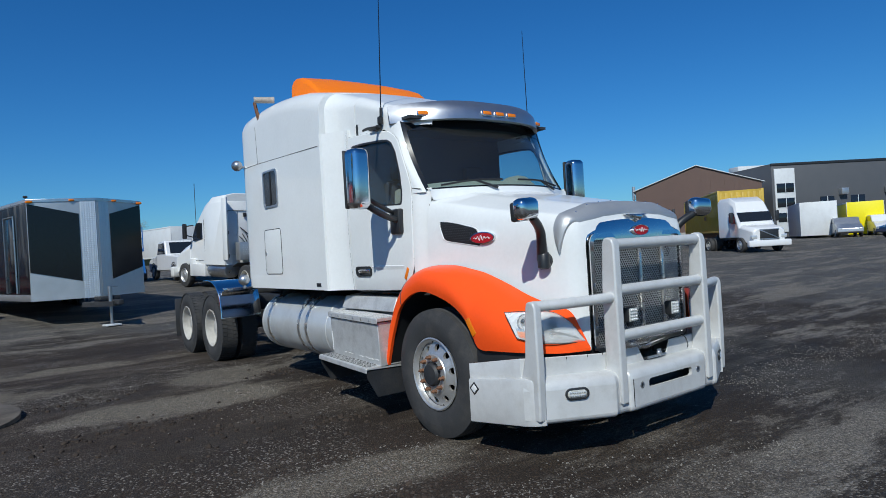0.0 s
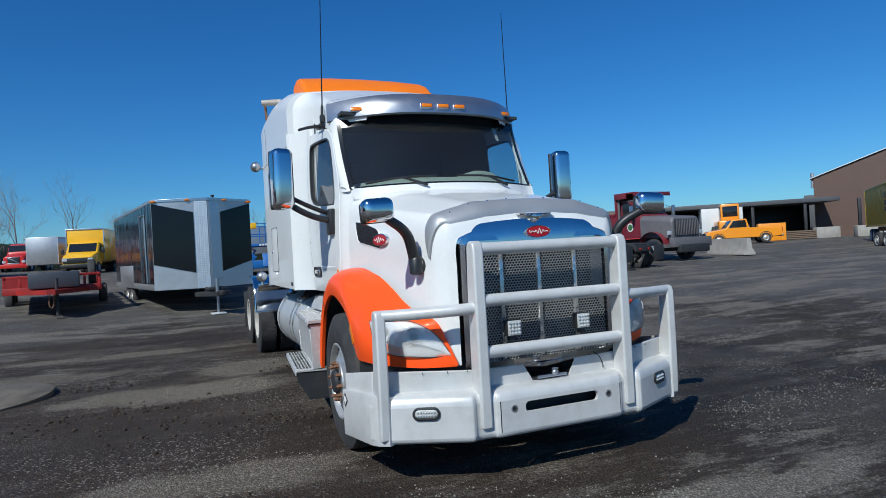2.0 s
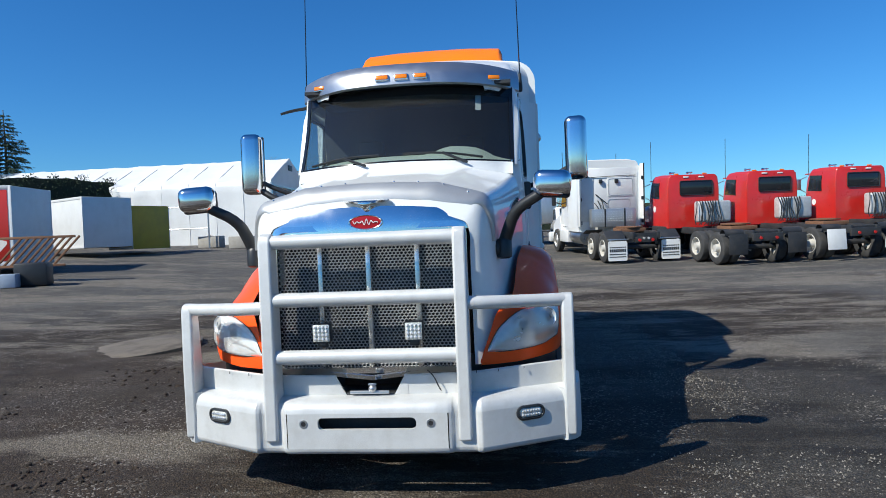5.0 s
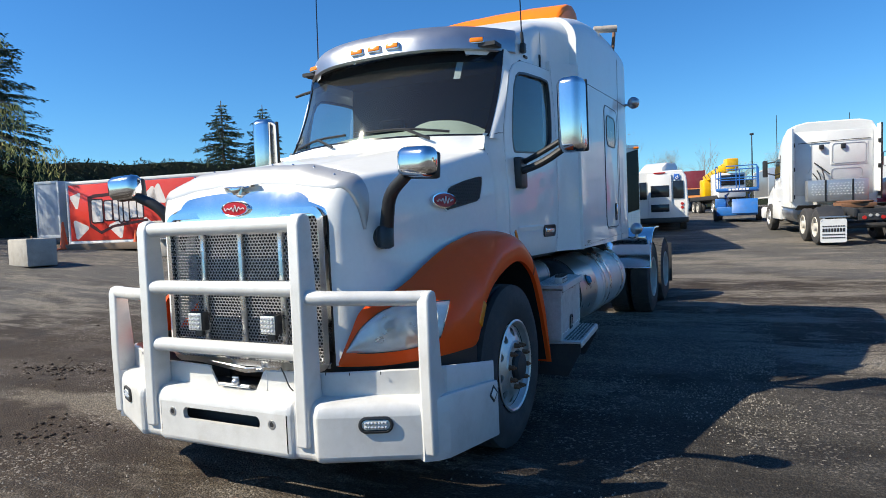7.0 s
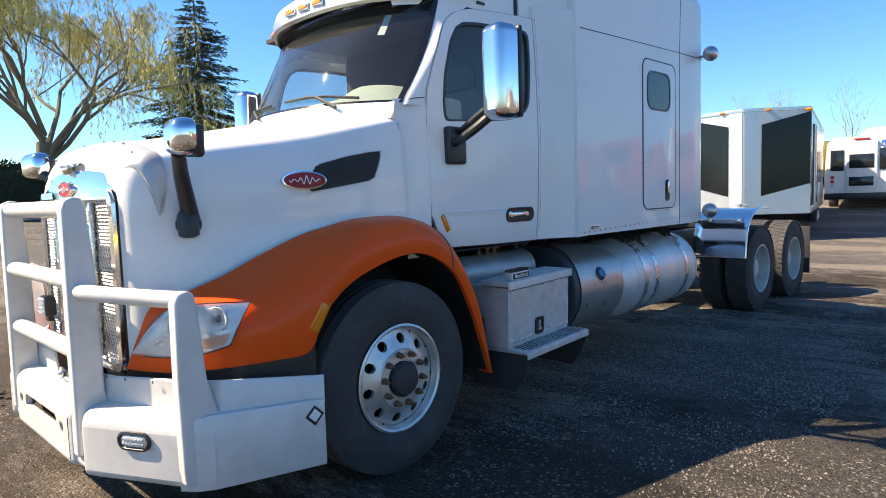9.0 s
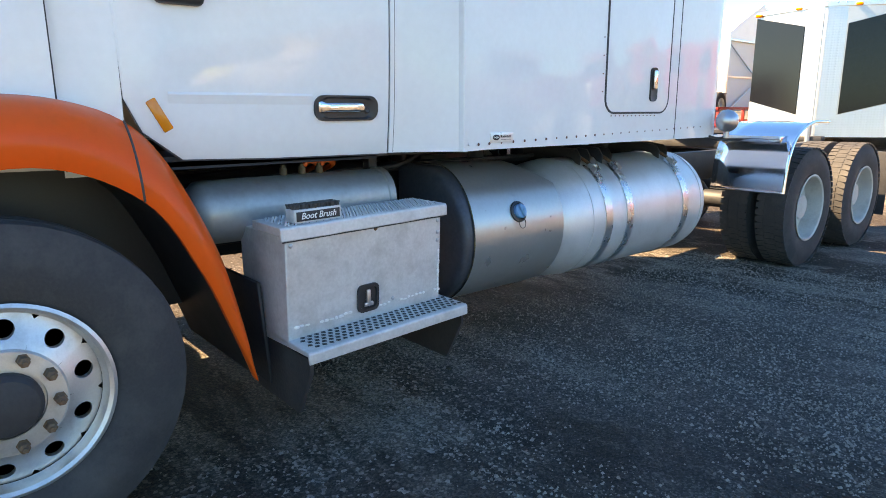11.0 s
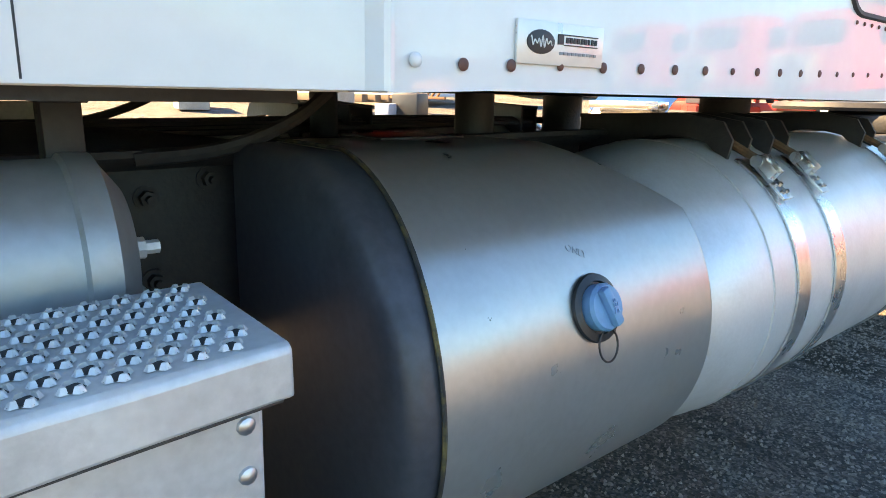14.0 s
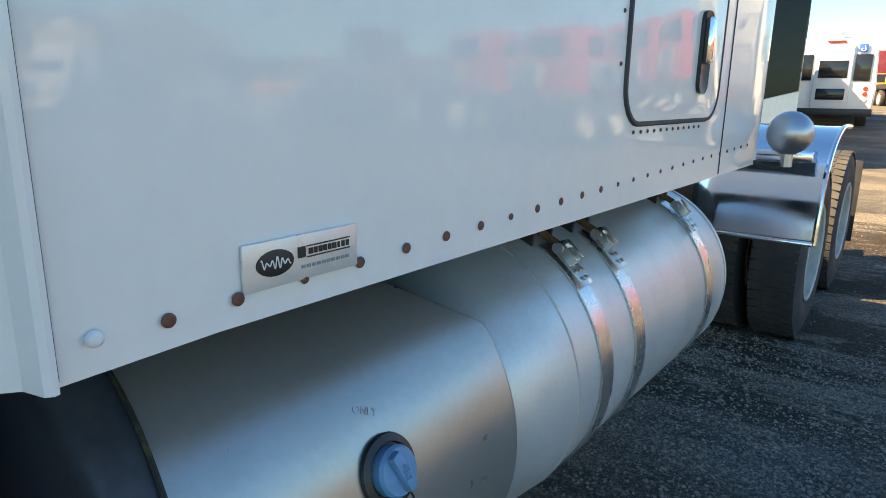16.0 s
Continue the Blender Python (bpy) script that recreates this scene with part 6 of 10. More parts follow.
    # small knocks along the lid's front edge
    for ob in (lp_, sb):
        bm2 = bmesh.new()
        bm2.from_mesh(ob.data)
        for k in range(1, 30):
            yk = Y0 + k * (Y1 - Y0) / 30
            bmesh.ops.bisect_plane(bm2, geom=bm2.verts[:] + bm2.edges[:] + bm2.faces[:], plane_co=(0, yk, 0), plane_no=(0, 1, 0))
        for v_ in bm2.verts:
            d_ = noise.noise(Vector((v_.co.y * 7.0, sx * 3.0, v_.co.z * 5.0)))
            if abs(v_.co.x) > 1.2:
                v_.co.x += sx * (0.004 if ob is lp_ else 0.0015) * d_
                if ob is lp_ and v_.co.z < 0.98:
                    v_.co.z += 0.006 * noise.noise(Vector((v_.co.y * 6.0, 9.0, sx)))
        bm2.to_mesh(ob.data)
        bm2.free()
    # the box stands slightly askew to the truck
    for ob in [sb] + sb.children_recursive:
        for v_ in ob.data.vertices:
            v_.co.x -= sx * (0.080 * (v_.co.y - 2.93) + 0.001)
            v_.co.z += 0.006 * (v_.co.y - 2.8) - 0.012
    # silver air tank behind the box
    s = Shape().rev([(0.02, 2.30), (0.10, 2.31), (0.135, 2.35), (0.138, 2.37), (0.138, 3.25), (0.145, 3.255), (0.145, 3.29), (0.135, 3.295), (0.10, 3.32), (0.02, 3.33)], (sx * 0.82, 0, 1.02), (0, 1, 0), 36)
    at_ = part("air_tank", s, mat("galvanised_tank", (0.37, 0.40, 0.40), 0.46, metal=0.55, vary=0.12, scale=7, grain=40, dirt=(0.26, 0.25, 0.22), dirt_amount=0.4), truck, "silver air tank under the cab")
    for y in (2.755, 2.85, 2.94):
        s = Shape().cyl((sx * 0.82, y, 1.15), (sx * 0.82, y, 1.19), 0.018, n=10).cyl((sx * 0.82, y, 1.182), (sx * 0.82, y, 1.205), 0.012, n=8)
        part("air_fitting", s, FITTING, at_, "dark brass hose fitting")
    for y, z in ((2.86, 1.215), (2.95, 1.215)):
        s = Shape().tube([(sx * 0.82, y, z - 0.02), (sx * 0.825, y + 0.02, z + 0.004), (sx * 0.82, y + 0.06, z - 0.002), (sx * 0.79, y + 0.09, z - 0.025), (sx * 0.66, y + 0.10, z - 0.06)], 0.013, 8, 2)
        part("air_hose", s, ORANGE_HOSE, at_, "orange air hose")
    s = Shape().box((sx * 0.475, 3.55, 0.92), (0.03, 0.62, 0.37), 0.004)
    for by, bz in ((3.44, 1.045), (3.442, 0.88), (3.30, 1.045), (3.56, 1.075), (3.66, 1.075)):
        s.cyl((sx * 0.488, by, bz), (sx * 0.496, by, bz), 0.024, n=16).cyl((sx * 0.496, by, bz), (sx * 0.516, by, bz), 0.016, n=6).cyl((sx * 0.515, by, bz), (sx * 0.532, by, bz), 0.008, n=8)
    part("frame_bracket", s, FRAME_BLACK, truck)
    # dark pipes and cables along under the floor
    for k in range(4):
        s = Shape().tube([(sx * (0.50 + 0.05 * k), 2.3 + 0.1 * k, 1.10 + 0.012 * k), (sx * (0.46 + 0.04 * k), 3.6, 1.10 + 0.012 * k), (sx * (0.48 + 0.03 * k), 4.8, 1.115 + 0.012 * k), (sx * 0.5, 5.9, 1.13)], 0.012, 6, 1)
        part("underbody_line", s, FRAME_BLACK, truck, "black hose under the sleeper")
    for x, y, z0, z1, r in ((0.43, 5.70, 1.06, 1.26, 0.10), (0.43, 4.33, 1.06, 1.26, 0.055)):
        part("cab_mount", Shape().cyl((sx * x, y, z0), (sx * x, y, z1), r, n=12), FRAME_BLACK, truck)
    # clamp, end plug and drain on the air tank, hose bowed under the floor
    s = Shape().box((sx * 0.76, 3.27, 1.175), (0.06, 0.05, 0.13), 0.004).box((sx * 0.73, 3.27, 1.235), (0.16, 0.06, 0.012), 0.002).ball((sx * 0.76, 3.27, 1.215), 0.026, 8)
    part("tank_clamp", s, FRAME_BLACK, at_, "grimy clamp holding the air tank")
    s = Shape().cyl((sx * 0.84, 3.32, 1.03), (sx * 0.84, 3.345, 1.03), 0.016, n=8).cyl((sx * 0.84, 3.34, 1.03), (sx * 0.84, 3.365, 1.03), 0.010, n=6)
    part("tank_plug", s, ALU_DULL, at_)
    part("drain_valve", Shape().cyl((sx * 0.80, 3.30, 0.93), (sx * 0.80, 3.35, 0.93), 0.016, n=8), ALU_DULL, at_)
    s = Shape().tube([(sx * 0.60, 3.40, 1.13), (sx * 0.62, 3.55, 1.14), (sx * 0.60, 3.70, 1.19), (sx * 0.56, 3.80, 1.25)], 0.014, 8, 2)
    part("underbody_line", s, FRAME_BLACK, truck, "black hose under the sleeper")
# wrapped pipe lying between the frame rails
s = Shape().rev([(0.03, 2.3), (0.075, 2.32), (0.08, 2.9), (0.115, 3.1), (0.125, 3.3), (0.10, 3.55), (0.075, 3.75), (0.07, 5.4), (0.03, 5.42)], (0.12, 0, 1.05), (0, 1, 0), 20)
part("exhaust_pipe", s, FRAME_BLACK, truck, "black wrapped pipe under the floor")
# sleeper floor
part("floor_pan", Shape().box((0, 4.73, 1.265), (2.36, 2.44, 0.02)).box((0, 2.78, 1.245), (2.0, 1.46, 0.02)), FRAME_BLACK, truck, "dark underside of the cab")
# passenger side upper step
s = Shape().prism([(-0.80, 1.02), (-0.80, 1.20), (-1.02, 1.18), (-1.08, 1.04)], 2.42, 3.50, "y")
part("battery_cover", s, ALU_DULL, truck, "ribbed aluminium cover above the step", bevel=0.01)
# boot brush on the driver's step box
bb = thing("boot_brush", "metal boot brush with black bristles screwed on the step box", "brush")
bb.matrix_world = Matrix.Translation((1.222, 2.66, 1.014)) @ Matrix.Rotation(radians(-5), 4, "Z").inverted()
part("brush_body", Shape().box((0.035, 0.0, 0.027), (0.065, 0.222, 0.054), 0.004), ALU_DULL, bb)
part("brush_label", Shape().box((0.0685, 0.0, 0.026), (0.002, 0.205, 0.038), 0.0005), BLACK_MARK, bb)
text_on("label_words", "Boot Brush", 0.036, facing((0.0700, 0.0, 0.026), (1, 0, 0)), WHITE_MARK, bb, 0.0005, 0.28, 0.0003)
s = Shape()
random.seed(3)
for i in range(700):
    y, x = random.uniform(-0.107, 0.107), random.uniform(0.006, 0.064)
    s.tube([(x, y, 0.052), (x + random.uniform(-.005, .005), y + random.uniform(-.005, .005), 0.072)], 0.0022, 4)
part("bristles", s, mat("dusty_bristles", (0.07, 0.065, 0.06), 0.9, vary=0.4, scale=60), bb)


# ---- ground ----
def ground_material():
    m = bpy.data.materials.new("dark_gravel_yard")
    m.use_nodes = True
    nt = m.node_tree
    n, l = nt.nodes, nt.links
    b = n["Principled BSDF"]
    co = n.new("ShaderNodeTexCoord")

    def tex(scale, detail=6, rough=0.6, stretch=None, seed=0.0):
        t = n.new("ShaderNodeTexNoise")
        t.inputs["Scale"].default_value, t.inputs["Detail"].default_value, t.inputs["Roughness"].default_value = scale, detail, rough
        mp = n.new("ShaderNodeMapping")
        mp.inputs["Scale"].default_value = stretch or (1, 1, 1)
        mp.inputs["Location"].default_value = (seed, seed * 0.7, 0)
        l.new(co.outputs["Object"], mp.inputs["Vector"])
        l.new(mp.outputs[0], t.inputs["Vector"])
        return t.outputs["Fac"]

    def ramp(src, lo, hi, a=0.0, z=1.0):
        r = n.new("ShaderNodeMapRange")
        r.inputs["From Min"].default_value, r.inputs["From Max"].default_value = lo, hi
        r.inputs["To Min"].default_value, r.inputs["To Max"].default_value = a, z
        l.new(src, r.inputs["Value"])
        return r.outputs[0]

    def blend(fac, a, b2, mode="MIX"):
        x = n.new("ShaderNodeMix")
        x.data_type, x.blend_type = "RGBA", mode
        if isinstance(fac, float):
            x.inputs["Factor"].default_value = fac
        else:
            l.new(fac, x.inputs["Factor"])
        for key, v in (("A", a), ("B", b2)):
            if isinstance(v, tuple):
                x.inputs[key].default_value = (*v, 1)
            else:
                l.new(v, x.inputs[key])
        return x.outputs["Result"]
    col = blend(ramp(tex(0.35, 6, 0.6, (1.0, 1.6, 1), 3.1), 0.40, 0.62), (0.029, 0.0205, 0.0138), (0.041, 0.0312, 0.0220))
    # greyer packed gravel further out, dark soil where the truck stands
    far = n.new("ShaderNodeVectorMath")
    far.operation = "DISTANCE"
    far.inputs[1].default_value = (0.0, 3.0, 0.0)
    l.new(co.outputs["Object"], far.inputs[0])
    edge = n.new("ShaderNodeMath")
    edge.operation = "MULTIPLY_ADD"
    l.new(tex(0.22, 8, 0.7, None, 17.0), edge.inputs[0])
    edge.inputs[1].default_value = 14.0
    l.new(far.outputs["Value"], edge.inputs[2])
    col = blend(ramp(edge.outputs[0], 16.0, 19.0, 0, 0.9), col, (0.094, 0.089, 0.083))
    # pale compacted gravel patches and tyre-swept streaks
    col = blend(ramp(tex(0.42, 12, 0.74, (0.50, 1.75, 1), 11.3), 0.498, 0.556, 0, 0.82), col, (0.190, 0.167, 0.138))
    col = blend(ramp(tex(1.9, 10, 0.76, (0.75, 1.5, 1), 5.5), 0.55, 0.60, 0, 0.7), col, (0.175, 0.154, 0.127))
    col = blend(ramp(tex(0.9, 6, 0.6, None, 21.0), 0.60, 0.72, 0, 0.6), col, (0.045, 0.031, 0.022))
    # damp brown soil, swept bands of pale gravel, a bed of crushed stone and a painted deepening of the truck's shadow:
    # centre, half sizes, amount, colour
    BROWN, PALE, DAMP = (0.040, 0.0275, 0.0185), (0.175, 0.150, 0.116), (0.026, 0.0185, 0.0132)
    for cx, cy, wx, wy, amount, tone in (
            (-4.0, 3.0, 4.6, 4.6, 0.84, BROWN), (-2.4, 9.6, 4.6, 2.6, 0.75, BROWN), (-1.9, 0.2, 3.2, 1.6, 0.6, BROWN),
            (-2.3, 4.9, 1.9, 0.75, 0.85, PALE), (-3.4, 9.0, 2.2, 0.42, 0.8, PALE), (-1.6, 6.3, 0.9, 0.8, 0.7, PALE), (-4.9, 7.2, 2.0, 0.5, 0.6, PALE), (-2.4, 1.15, 1.9, 0.40, 0.7, PALE),
            (-1.9, 10.5, 1.7, 0.9, 0.7, DAMP), (-1.2, 7.4, 0.9, 0.5, 0.6, DAMP), (-3.3, 5.9, 1.2, 0.35, 0.7, DAMP), (-2.7, 2.7, 2.2, 0.8, 0.55, DAMP),
            # first one here: truck's shadow deepened by darkening the ground colour
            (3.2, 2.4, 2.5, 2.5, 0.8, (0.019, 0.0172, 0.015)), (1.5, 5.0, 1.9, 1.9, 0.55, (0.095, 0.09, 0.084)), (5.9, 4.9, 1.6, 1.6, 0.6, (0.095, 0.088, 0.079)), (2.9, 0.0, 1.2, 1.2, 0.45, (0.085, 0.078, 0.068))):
        off = n.new("ShaderNodeVectorMath")
        off.operation = "SUBTRACT"
        off.inputs[1].default_value = (cx, cy, 0.0)
        l.new(co.outputs["Object"], off.inputs[0])
        flat = n.new("ShaderNodeVectorMath")
        flat.operation = "MULTIPLY"
        flat.inputs[1].default_value = (1 / wx, 1 / wy, 0.0)
        l.new(off.outputs[0], flat.inputs[0])
        dist = n.new("ShaderNodeVectorMath")
        dist.operation = "LENGTH"
        l.new(flat.outputs[0], dist.inputs[0])
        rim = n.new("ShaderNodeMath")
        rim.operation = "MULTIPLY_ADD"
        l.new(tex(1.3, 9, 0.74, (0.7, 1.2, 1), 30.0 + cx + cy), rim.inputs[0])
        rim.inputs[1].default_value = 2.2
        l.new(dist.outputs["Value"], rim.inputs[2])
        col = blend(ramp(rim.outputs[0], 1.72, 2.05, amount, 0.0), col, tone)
    # curved wheel tracks pressed into the soil
    for cx, cy, rad in ((-13.5, -1.2, 7.6), (-13.5, -1.2, 9.5), (-12.0, 14.0, 9.4)):
        hub = n.new("ShaderNodeVectorMath")
        hub.operation = "DISTANCE"
        hub.inputs[1].default_value = (cx, cy, 0.0)
        l.new(co.outputs["Object"], hub.inputs[0])
        gap = n.new("ShaderNodeMath")
        gap.operation = "SUBTRACT"
        gap.inputs[1].default_value = rad
        l.new(hub.outputs["Value"], gap.inputs[0])
        wide = n.new("ShaderNodeMath")
        wide.operation = "ABSOLUTE"
        l.new(gap.outputs[0], wide.inputs[0])
        tread_ = n.new("ShaderNodeMath")
        tread_.operation = "MULTIPLY"
        l.new(ramp(wide.outputs[0], 0.13, 0.19, 0.6, 0.0), tread_.inputs[0])
        l.new(ramp(tex(5.0, 6, 0.7, None, cx), 0.42, 0.58), tread_.inputs[1])
        col = blend(tread_.outputs[0], col, (0.022, 0.017, 0.013))
    # stone by stone lightness
    cells = n.new("ShaderNodeTexVoronoi")
    cells.inputs["Scale"].default_value = 110
    l.new(co.outputs["Object"], cells.inputs["Vector"])
    sc = n.new("ShaderNodeSeparateColor")
    l.new(cells.outputs["Color"], sc.inputs[0])
    pw = n.new("ShaderNodeMath")
    pw.operation = "POWER"
    l.new(sc.outputs[1], pw.inputs[0])
    pw.inputs[1].default_value = 2.2
    col = blend(1.0, col, ramp(pw.outputs[0], 0, 1, 0.52, 1.8), "MULTIPLY")
    # single grains
    v = n.new("ShaderNodeTexVoronoi")
    v.inputs["Scale"].default_value = 62
    l.new(co.outputs["Object"], v.inputs["Vector"])
    sep = n.new("ShaderNodeSeparateColor")
    l.new(v.outputs["Color"], sep.inputs[0])
    fleck = n.new("ShaderNodeMath")
    fleck.operation = "MULTIPLY"
    l.new(ramp(sep.outputs[0], 0.84, 0.99), fleck.inputs[0])
    l.new(ramp(tex(0.6, 5, 0.6, None, 8.0), 0.48, 0.60, 0.03, 1.0), fleck.inputs[1])
    col = blend(fleck.outputs[0], col, (0.27, 0.242, 0.21))
    col = blend(1.0, col, ramp(tex(45, 4, 0.7), 0.3, 0.7, 0.75, 1.25), "MULTIPLY")
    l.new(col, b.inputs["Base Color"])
    l.new(ramp(tex(1.3, 4), 0.3, 0.7, 0.72, 0.95), b.inputs["Roughness"])
    b.inputs["Specular IOR Level"].default_value = 0.3
    add = n.new("ShaderNodeMath")
    add.operation = "ADD"
    l.new(ramp(tex(38, 5, 0.7), 0.2, 0.8), add.inputs[0])
    l.new(ramp(v.outputs["Distance"], 0.0, 0.7, 0.8, 0.0), add.inputs[1])
    bp = n.new("ShaderNodeBump")
    bp.inputs["Strength"].default_value, bp.inputs["Distance"].default_value = 0.8, 0.010
    l.new(add.outputs[0], bp.inputs["Height"])
    l.new(bp.outputs[0], b.inputs["Normal"])
    return m


def axis_steps(c):
    near = [c + 0.16 * i for i in range(-75, 76)]
    out, d, p = [], 0.2, near[-1]
    while p < 2600:
        p += d
        d *= 1.16
        out.append(p)
    return [2 * c - q for q in reversed(out)] + near + out


GX, GY = axis_steps(0.5), axis_steps(3.5)


def ground_at(x, y):
    r = math.hypot(x, y)
    k = 1.0 if r < 30 else max(0, 1 - (r - 30) / 60)
    rough = (noise.noise(Vector((x * 0.35, y * 0.35, 0.3))) * 0.018 + noise.noise(Vector((x * 1.7, y * 1.3, 4.3))) * 0.008 + noise.noise(Vector((x * 4.1, y * 4.4, 9.1))) * 0.004) * k
    for cx, cy in ((1.08, 1.545), (-1.08, 1.545), (0.94, 7.85), (-0.94, 7.85), (0.94, 9.25), (-0.94, 9.25)):
        if abs(x - cx) < 0.6 and abs(y - cy) < 0.6:
            rough *= min(1, max(0, math.hypot(x - cx, y - cy) - 0.25) / 0.35)
    dip = 0.024 * math.exp(-(((abs(x) - 1.15) / 0.7) ** 2 + ((y - 1.6) / 0.9) ** 2))
    return ground_z(x, y) + rough - dip


s = Shape().grid([[(x, y, ground_at(x, y)) for x in GX] for y in GY])
gm = bpy.data.meshes.new("ground")
gm.from_pydata(s.v, [], s.f)
gm.materials.append(ground_material())
gm.shade_smooth()
ground = tagged(new("ground", gm), "dark dirt and gravel truck yard with pale streaks", "ground", kind="structure")

# loose gravel
random.seed(11)
pts, fcs = [], []
for i in range(165000):
    u = random.random()
    bed = i >= 130000
    if u < 0.45:
        x, y = random.uniform(0.2, 7.5), random.uniform(-3.5, 10)
    elif u < 0.8:
        x, y = random.uniform(-7, 3), random.uniform(-4, 8)
    else:
        x, y = random.uniform(-10, 12), random.uniform(-5, 16)
    if bed:
        x, y = random.uniform(0.3, 2.9), random.uniform(3.0, 7.6)
    cl = noise.noise(Vector((x * 0.38, y * 0.95, 2.0))) + 0.6 * noise.noise(Vector((x * 1.3, y * 2.6, 7.0)))
    if bed and cl < random.uniform(-0.75, 0.35) or not bed and cl < random.uniform(0.05, 0.42) and random.random() > 0.035:
        continue
    if x < -1.2 and 1.7 < y < 4.0 and random.random() > 0.22:
        continue
    r = 0.0028 + 0.0085 * random.random() ** 2.5
    z = ground_at(x, y) + r * 0.2
    a = random.random() * 6.28
    o = len(pts)
    for k, (dx, dy, dz) in enumerate(((1, 0, 0), (-0.2, 0.9, 0), (-0.9, -0.2, 0), (0.1, -0.95, 0), (0.1, 0.1, 0.75))):
        q = r * random.uniform(0.75, 1.3)
        pts.append((x + q * (dx * math.cos(a) - dy * math.sin(a)), y + q * (dx * math.sin(a) + dy * math.cos(a)), z + q * dz - (0.3 * r if k < 4 else 0)))
    fcs += [(o, o + 1, o + 4), (o + 1, o + 2, o + 4), (o + 2, o + 3, o + 4), (o + 3, o, o + 4)]
me = bpy.data.meshes.new("gravel")
me.from_pydata(pts, [], fcs)
me.materials.append(mat("loose_gravel", (0.182, 0.166, 0.144), 0.85, vary=0.15, island=True))
tagged(new("gravel", me), "loose grey gravel stones scattered over the yard", "gravel", kind="stuff")
# clods of dark soil in loose heaps
pts, fcs = [], []
for cx, cy, wx, wy, count in ((-3.2, 4.1, 0.7, 0.22, 130), (-1.6, 2.7, 0.45, 0.2, 70), (-2.9, 3.3, 0.8, 0.3, 60), (-4.6, 2.0, 0.6, 0.35, 120), (-2.4, 0.45, 0.5, 0.25, 80), (-1.0, 5.9, 0.4, 0.3, 50), (-3.6, 6.0, 0.9, 0.25, 80), (-2.5, 3.0, 2.2, 1.6, 120)):
    for i in range(count):
        x, y = random.gauss(cx, wx * 0.6), random.gauss(cy, wy * 0.6)
        r = 0.007 + 0.024 * random.random() ** 2.2
        z, a, o = ground_at(x, y) + r * 0.15, random.random() * 6.28, len(pts)
        for ring, (rr, dz) in enumerate(((1.0, -0.2), (0.85, 0.45))):
            for k in range(6):
                q = r * rr * random.uniform(0.75, 1.25)
                pts.append((x + q * math.cos(a + k * 1.047), y + q * math.sin(a + k * 1.047), z + r * dz * random.uniform(0.8, 1.2)))
        pts.append((x, y, z + r * 0.75))
        for k in range(6):
            k2 = (k + 1) % 6
            fcs += [(o + k, o + k2, o + 6 + k2, o + 6 + k), (o + 6 + k, o + 6 + k2, o + 12)]
me = bpy.data.meshes.new("soil_clod")
me.from_pydata(pts, [], fcs)
me.materials.append(mat("dark_soil_clods", (0.040, 0.028, 0.020), 0.95, vary=0.3, scale=30, grain=120, bump=0.5, island=True))
tagged(new("soil_clod", me), "loose clods of dark brown soil", "soil", kind="stuff")


# ---- other vehicles and trailers ----
def stand(x, y, turn):
    """A pose on the ground; turn: degrees by which the rear end, along local +y, is turned from north."""
    return pose(x, y, ground_z(x, y), 0, 0, turn)


def parked(x, y, turn, front, rear):
    """A pose that follows the slope of the ground between two axles, front and rear metres along local +y."""
    a = radians(turn)
    z0, z1 = (ground_z(x - math.sin(a) * k, y + math.cos(a) * k) for k in (front, rear))
    k = (z1 - z0) / (rear - front)
    return pose(x, y, z0 - k * front, 0, 0, turn) @ Matrix.Rotation(math.atan(k), 4, "X")


RED_PAINT = mat("red_truck_paint", (0.55, 0.022, 0.018), 0.3, vary=0.10, scale=3, coat=0.4, dirt=(0.30, 0.12, 0.08), dirt_amount=0.25)
MAROON = mat("maroon_paint", (0.17, 0.018, 0.03), 0.45, vary=0.15, scale=3, dirt=(0.16, 0.11, 0.09), dirt_amount=0.4)
GREY_HOOD = mat("faded_grey_paint", (0.13, 0.125, 0.135), 0.5, vary=0.15, scale=3, dirt=(0.2, 0.17, 0.15), dirt_amount=0.35)
YELLOW = mat("yellow_paint", (0.85, 0.46, 0.01), 0.35, vary=0.06, scale=3, coat=0.3)
ORANGE_CAR = mat("orange_yellow_paint", (0.85, 0.30, 0.015), 0.35, vary=0.06, coat=0.4)
SCHOOL = mat("school_bus_yellow", (0.72, 0.34, 0.02), 0.4, vary=0.08)
BLUE_LIFT = mat("blue_machine_paint", (0.012, 0.13, 0.42), 0.4, vary=0.12, dirt=(0.12, 0.16, 0.22), dirt_amount=0.3)
CAR_BLUE = mat("dark_blue_car_paint", (0.02, 0.05, 0.11), 0.25, vary=0.06, coat=0.6)
CAR_WHITE = mat("white_car_paint", (0.75, 0.75, 0.75), 0.25, vary=0.04, coat=0.5)
WINDOW = mat("dark_vehicle_glass", (0.015, 0.018, 0.022), 0.06, vary=0.1, spec=0.6)
SHEEN = mat("glossy_black_panel", (0.006, 0.007, 0.010), 0.13, vary=0.1, scale=3, spec=0.28)
SHEET = mat("plain_sheet_metal", (0.52, 0.53, 0.54), 0.36, metal=0.75, vary=0.08, scale=4, dirt=(0.4, 0.38, 0.35), dirt_amount=0.3)
FADED_WHITE = mat("faded_white_panel", (0.66, 0.67, 0.67), 0.45, vary=0.06, scale=2, dirt=(0.45, 0.43, 0.4), dirt_amount=0.3)


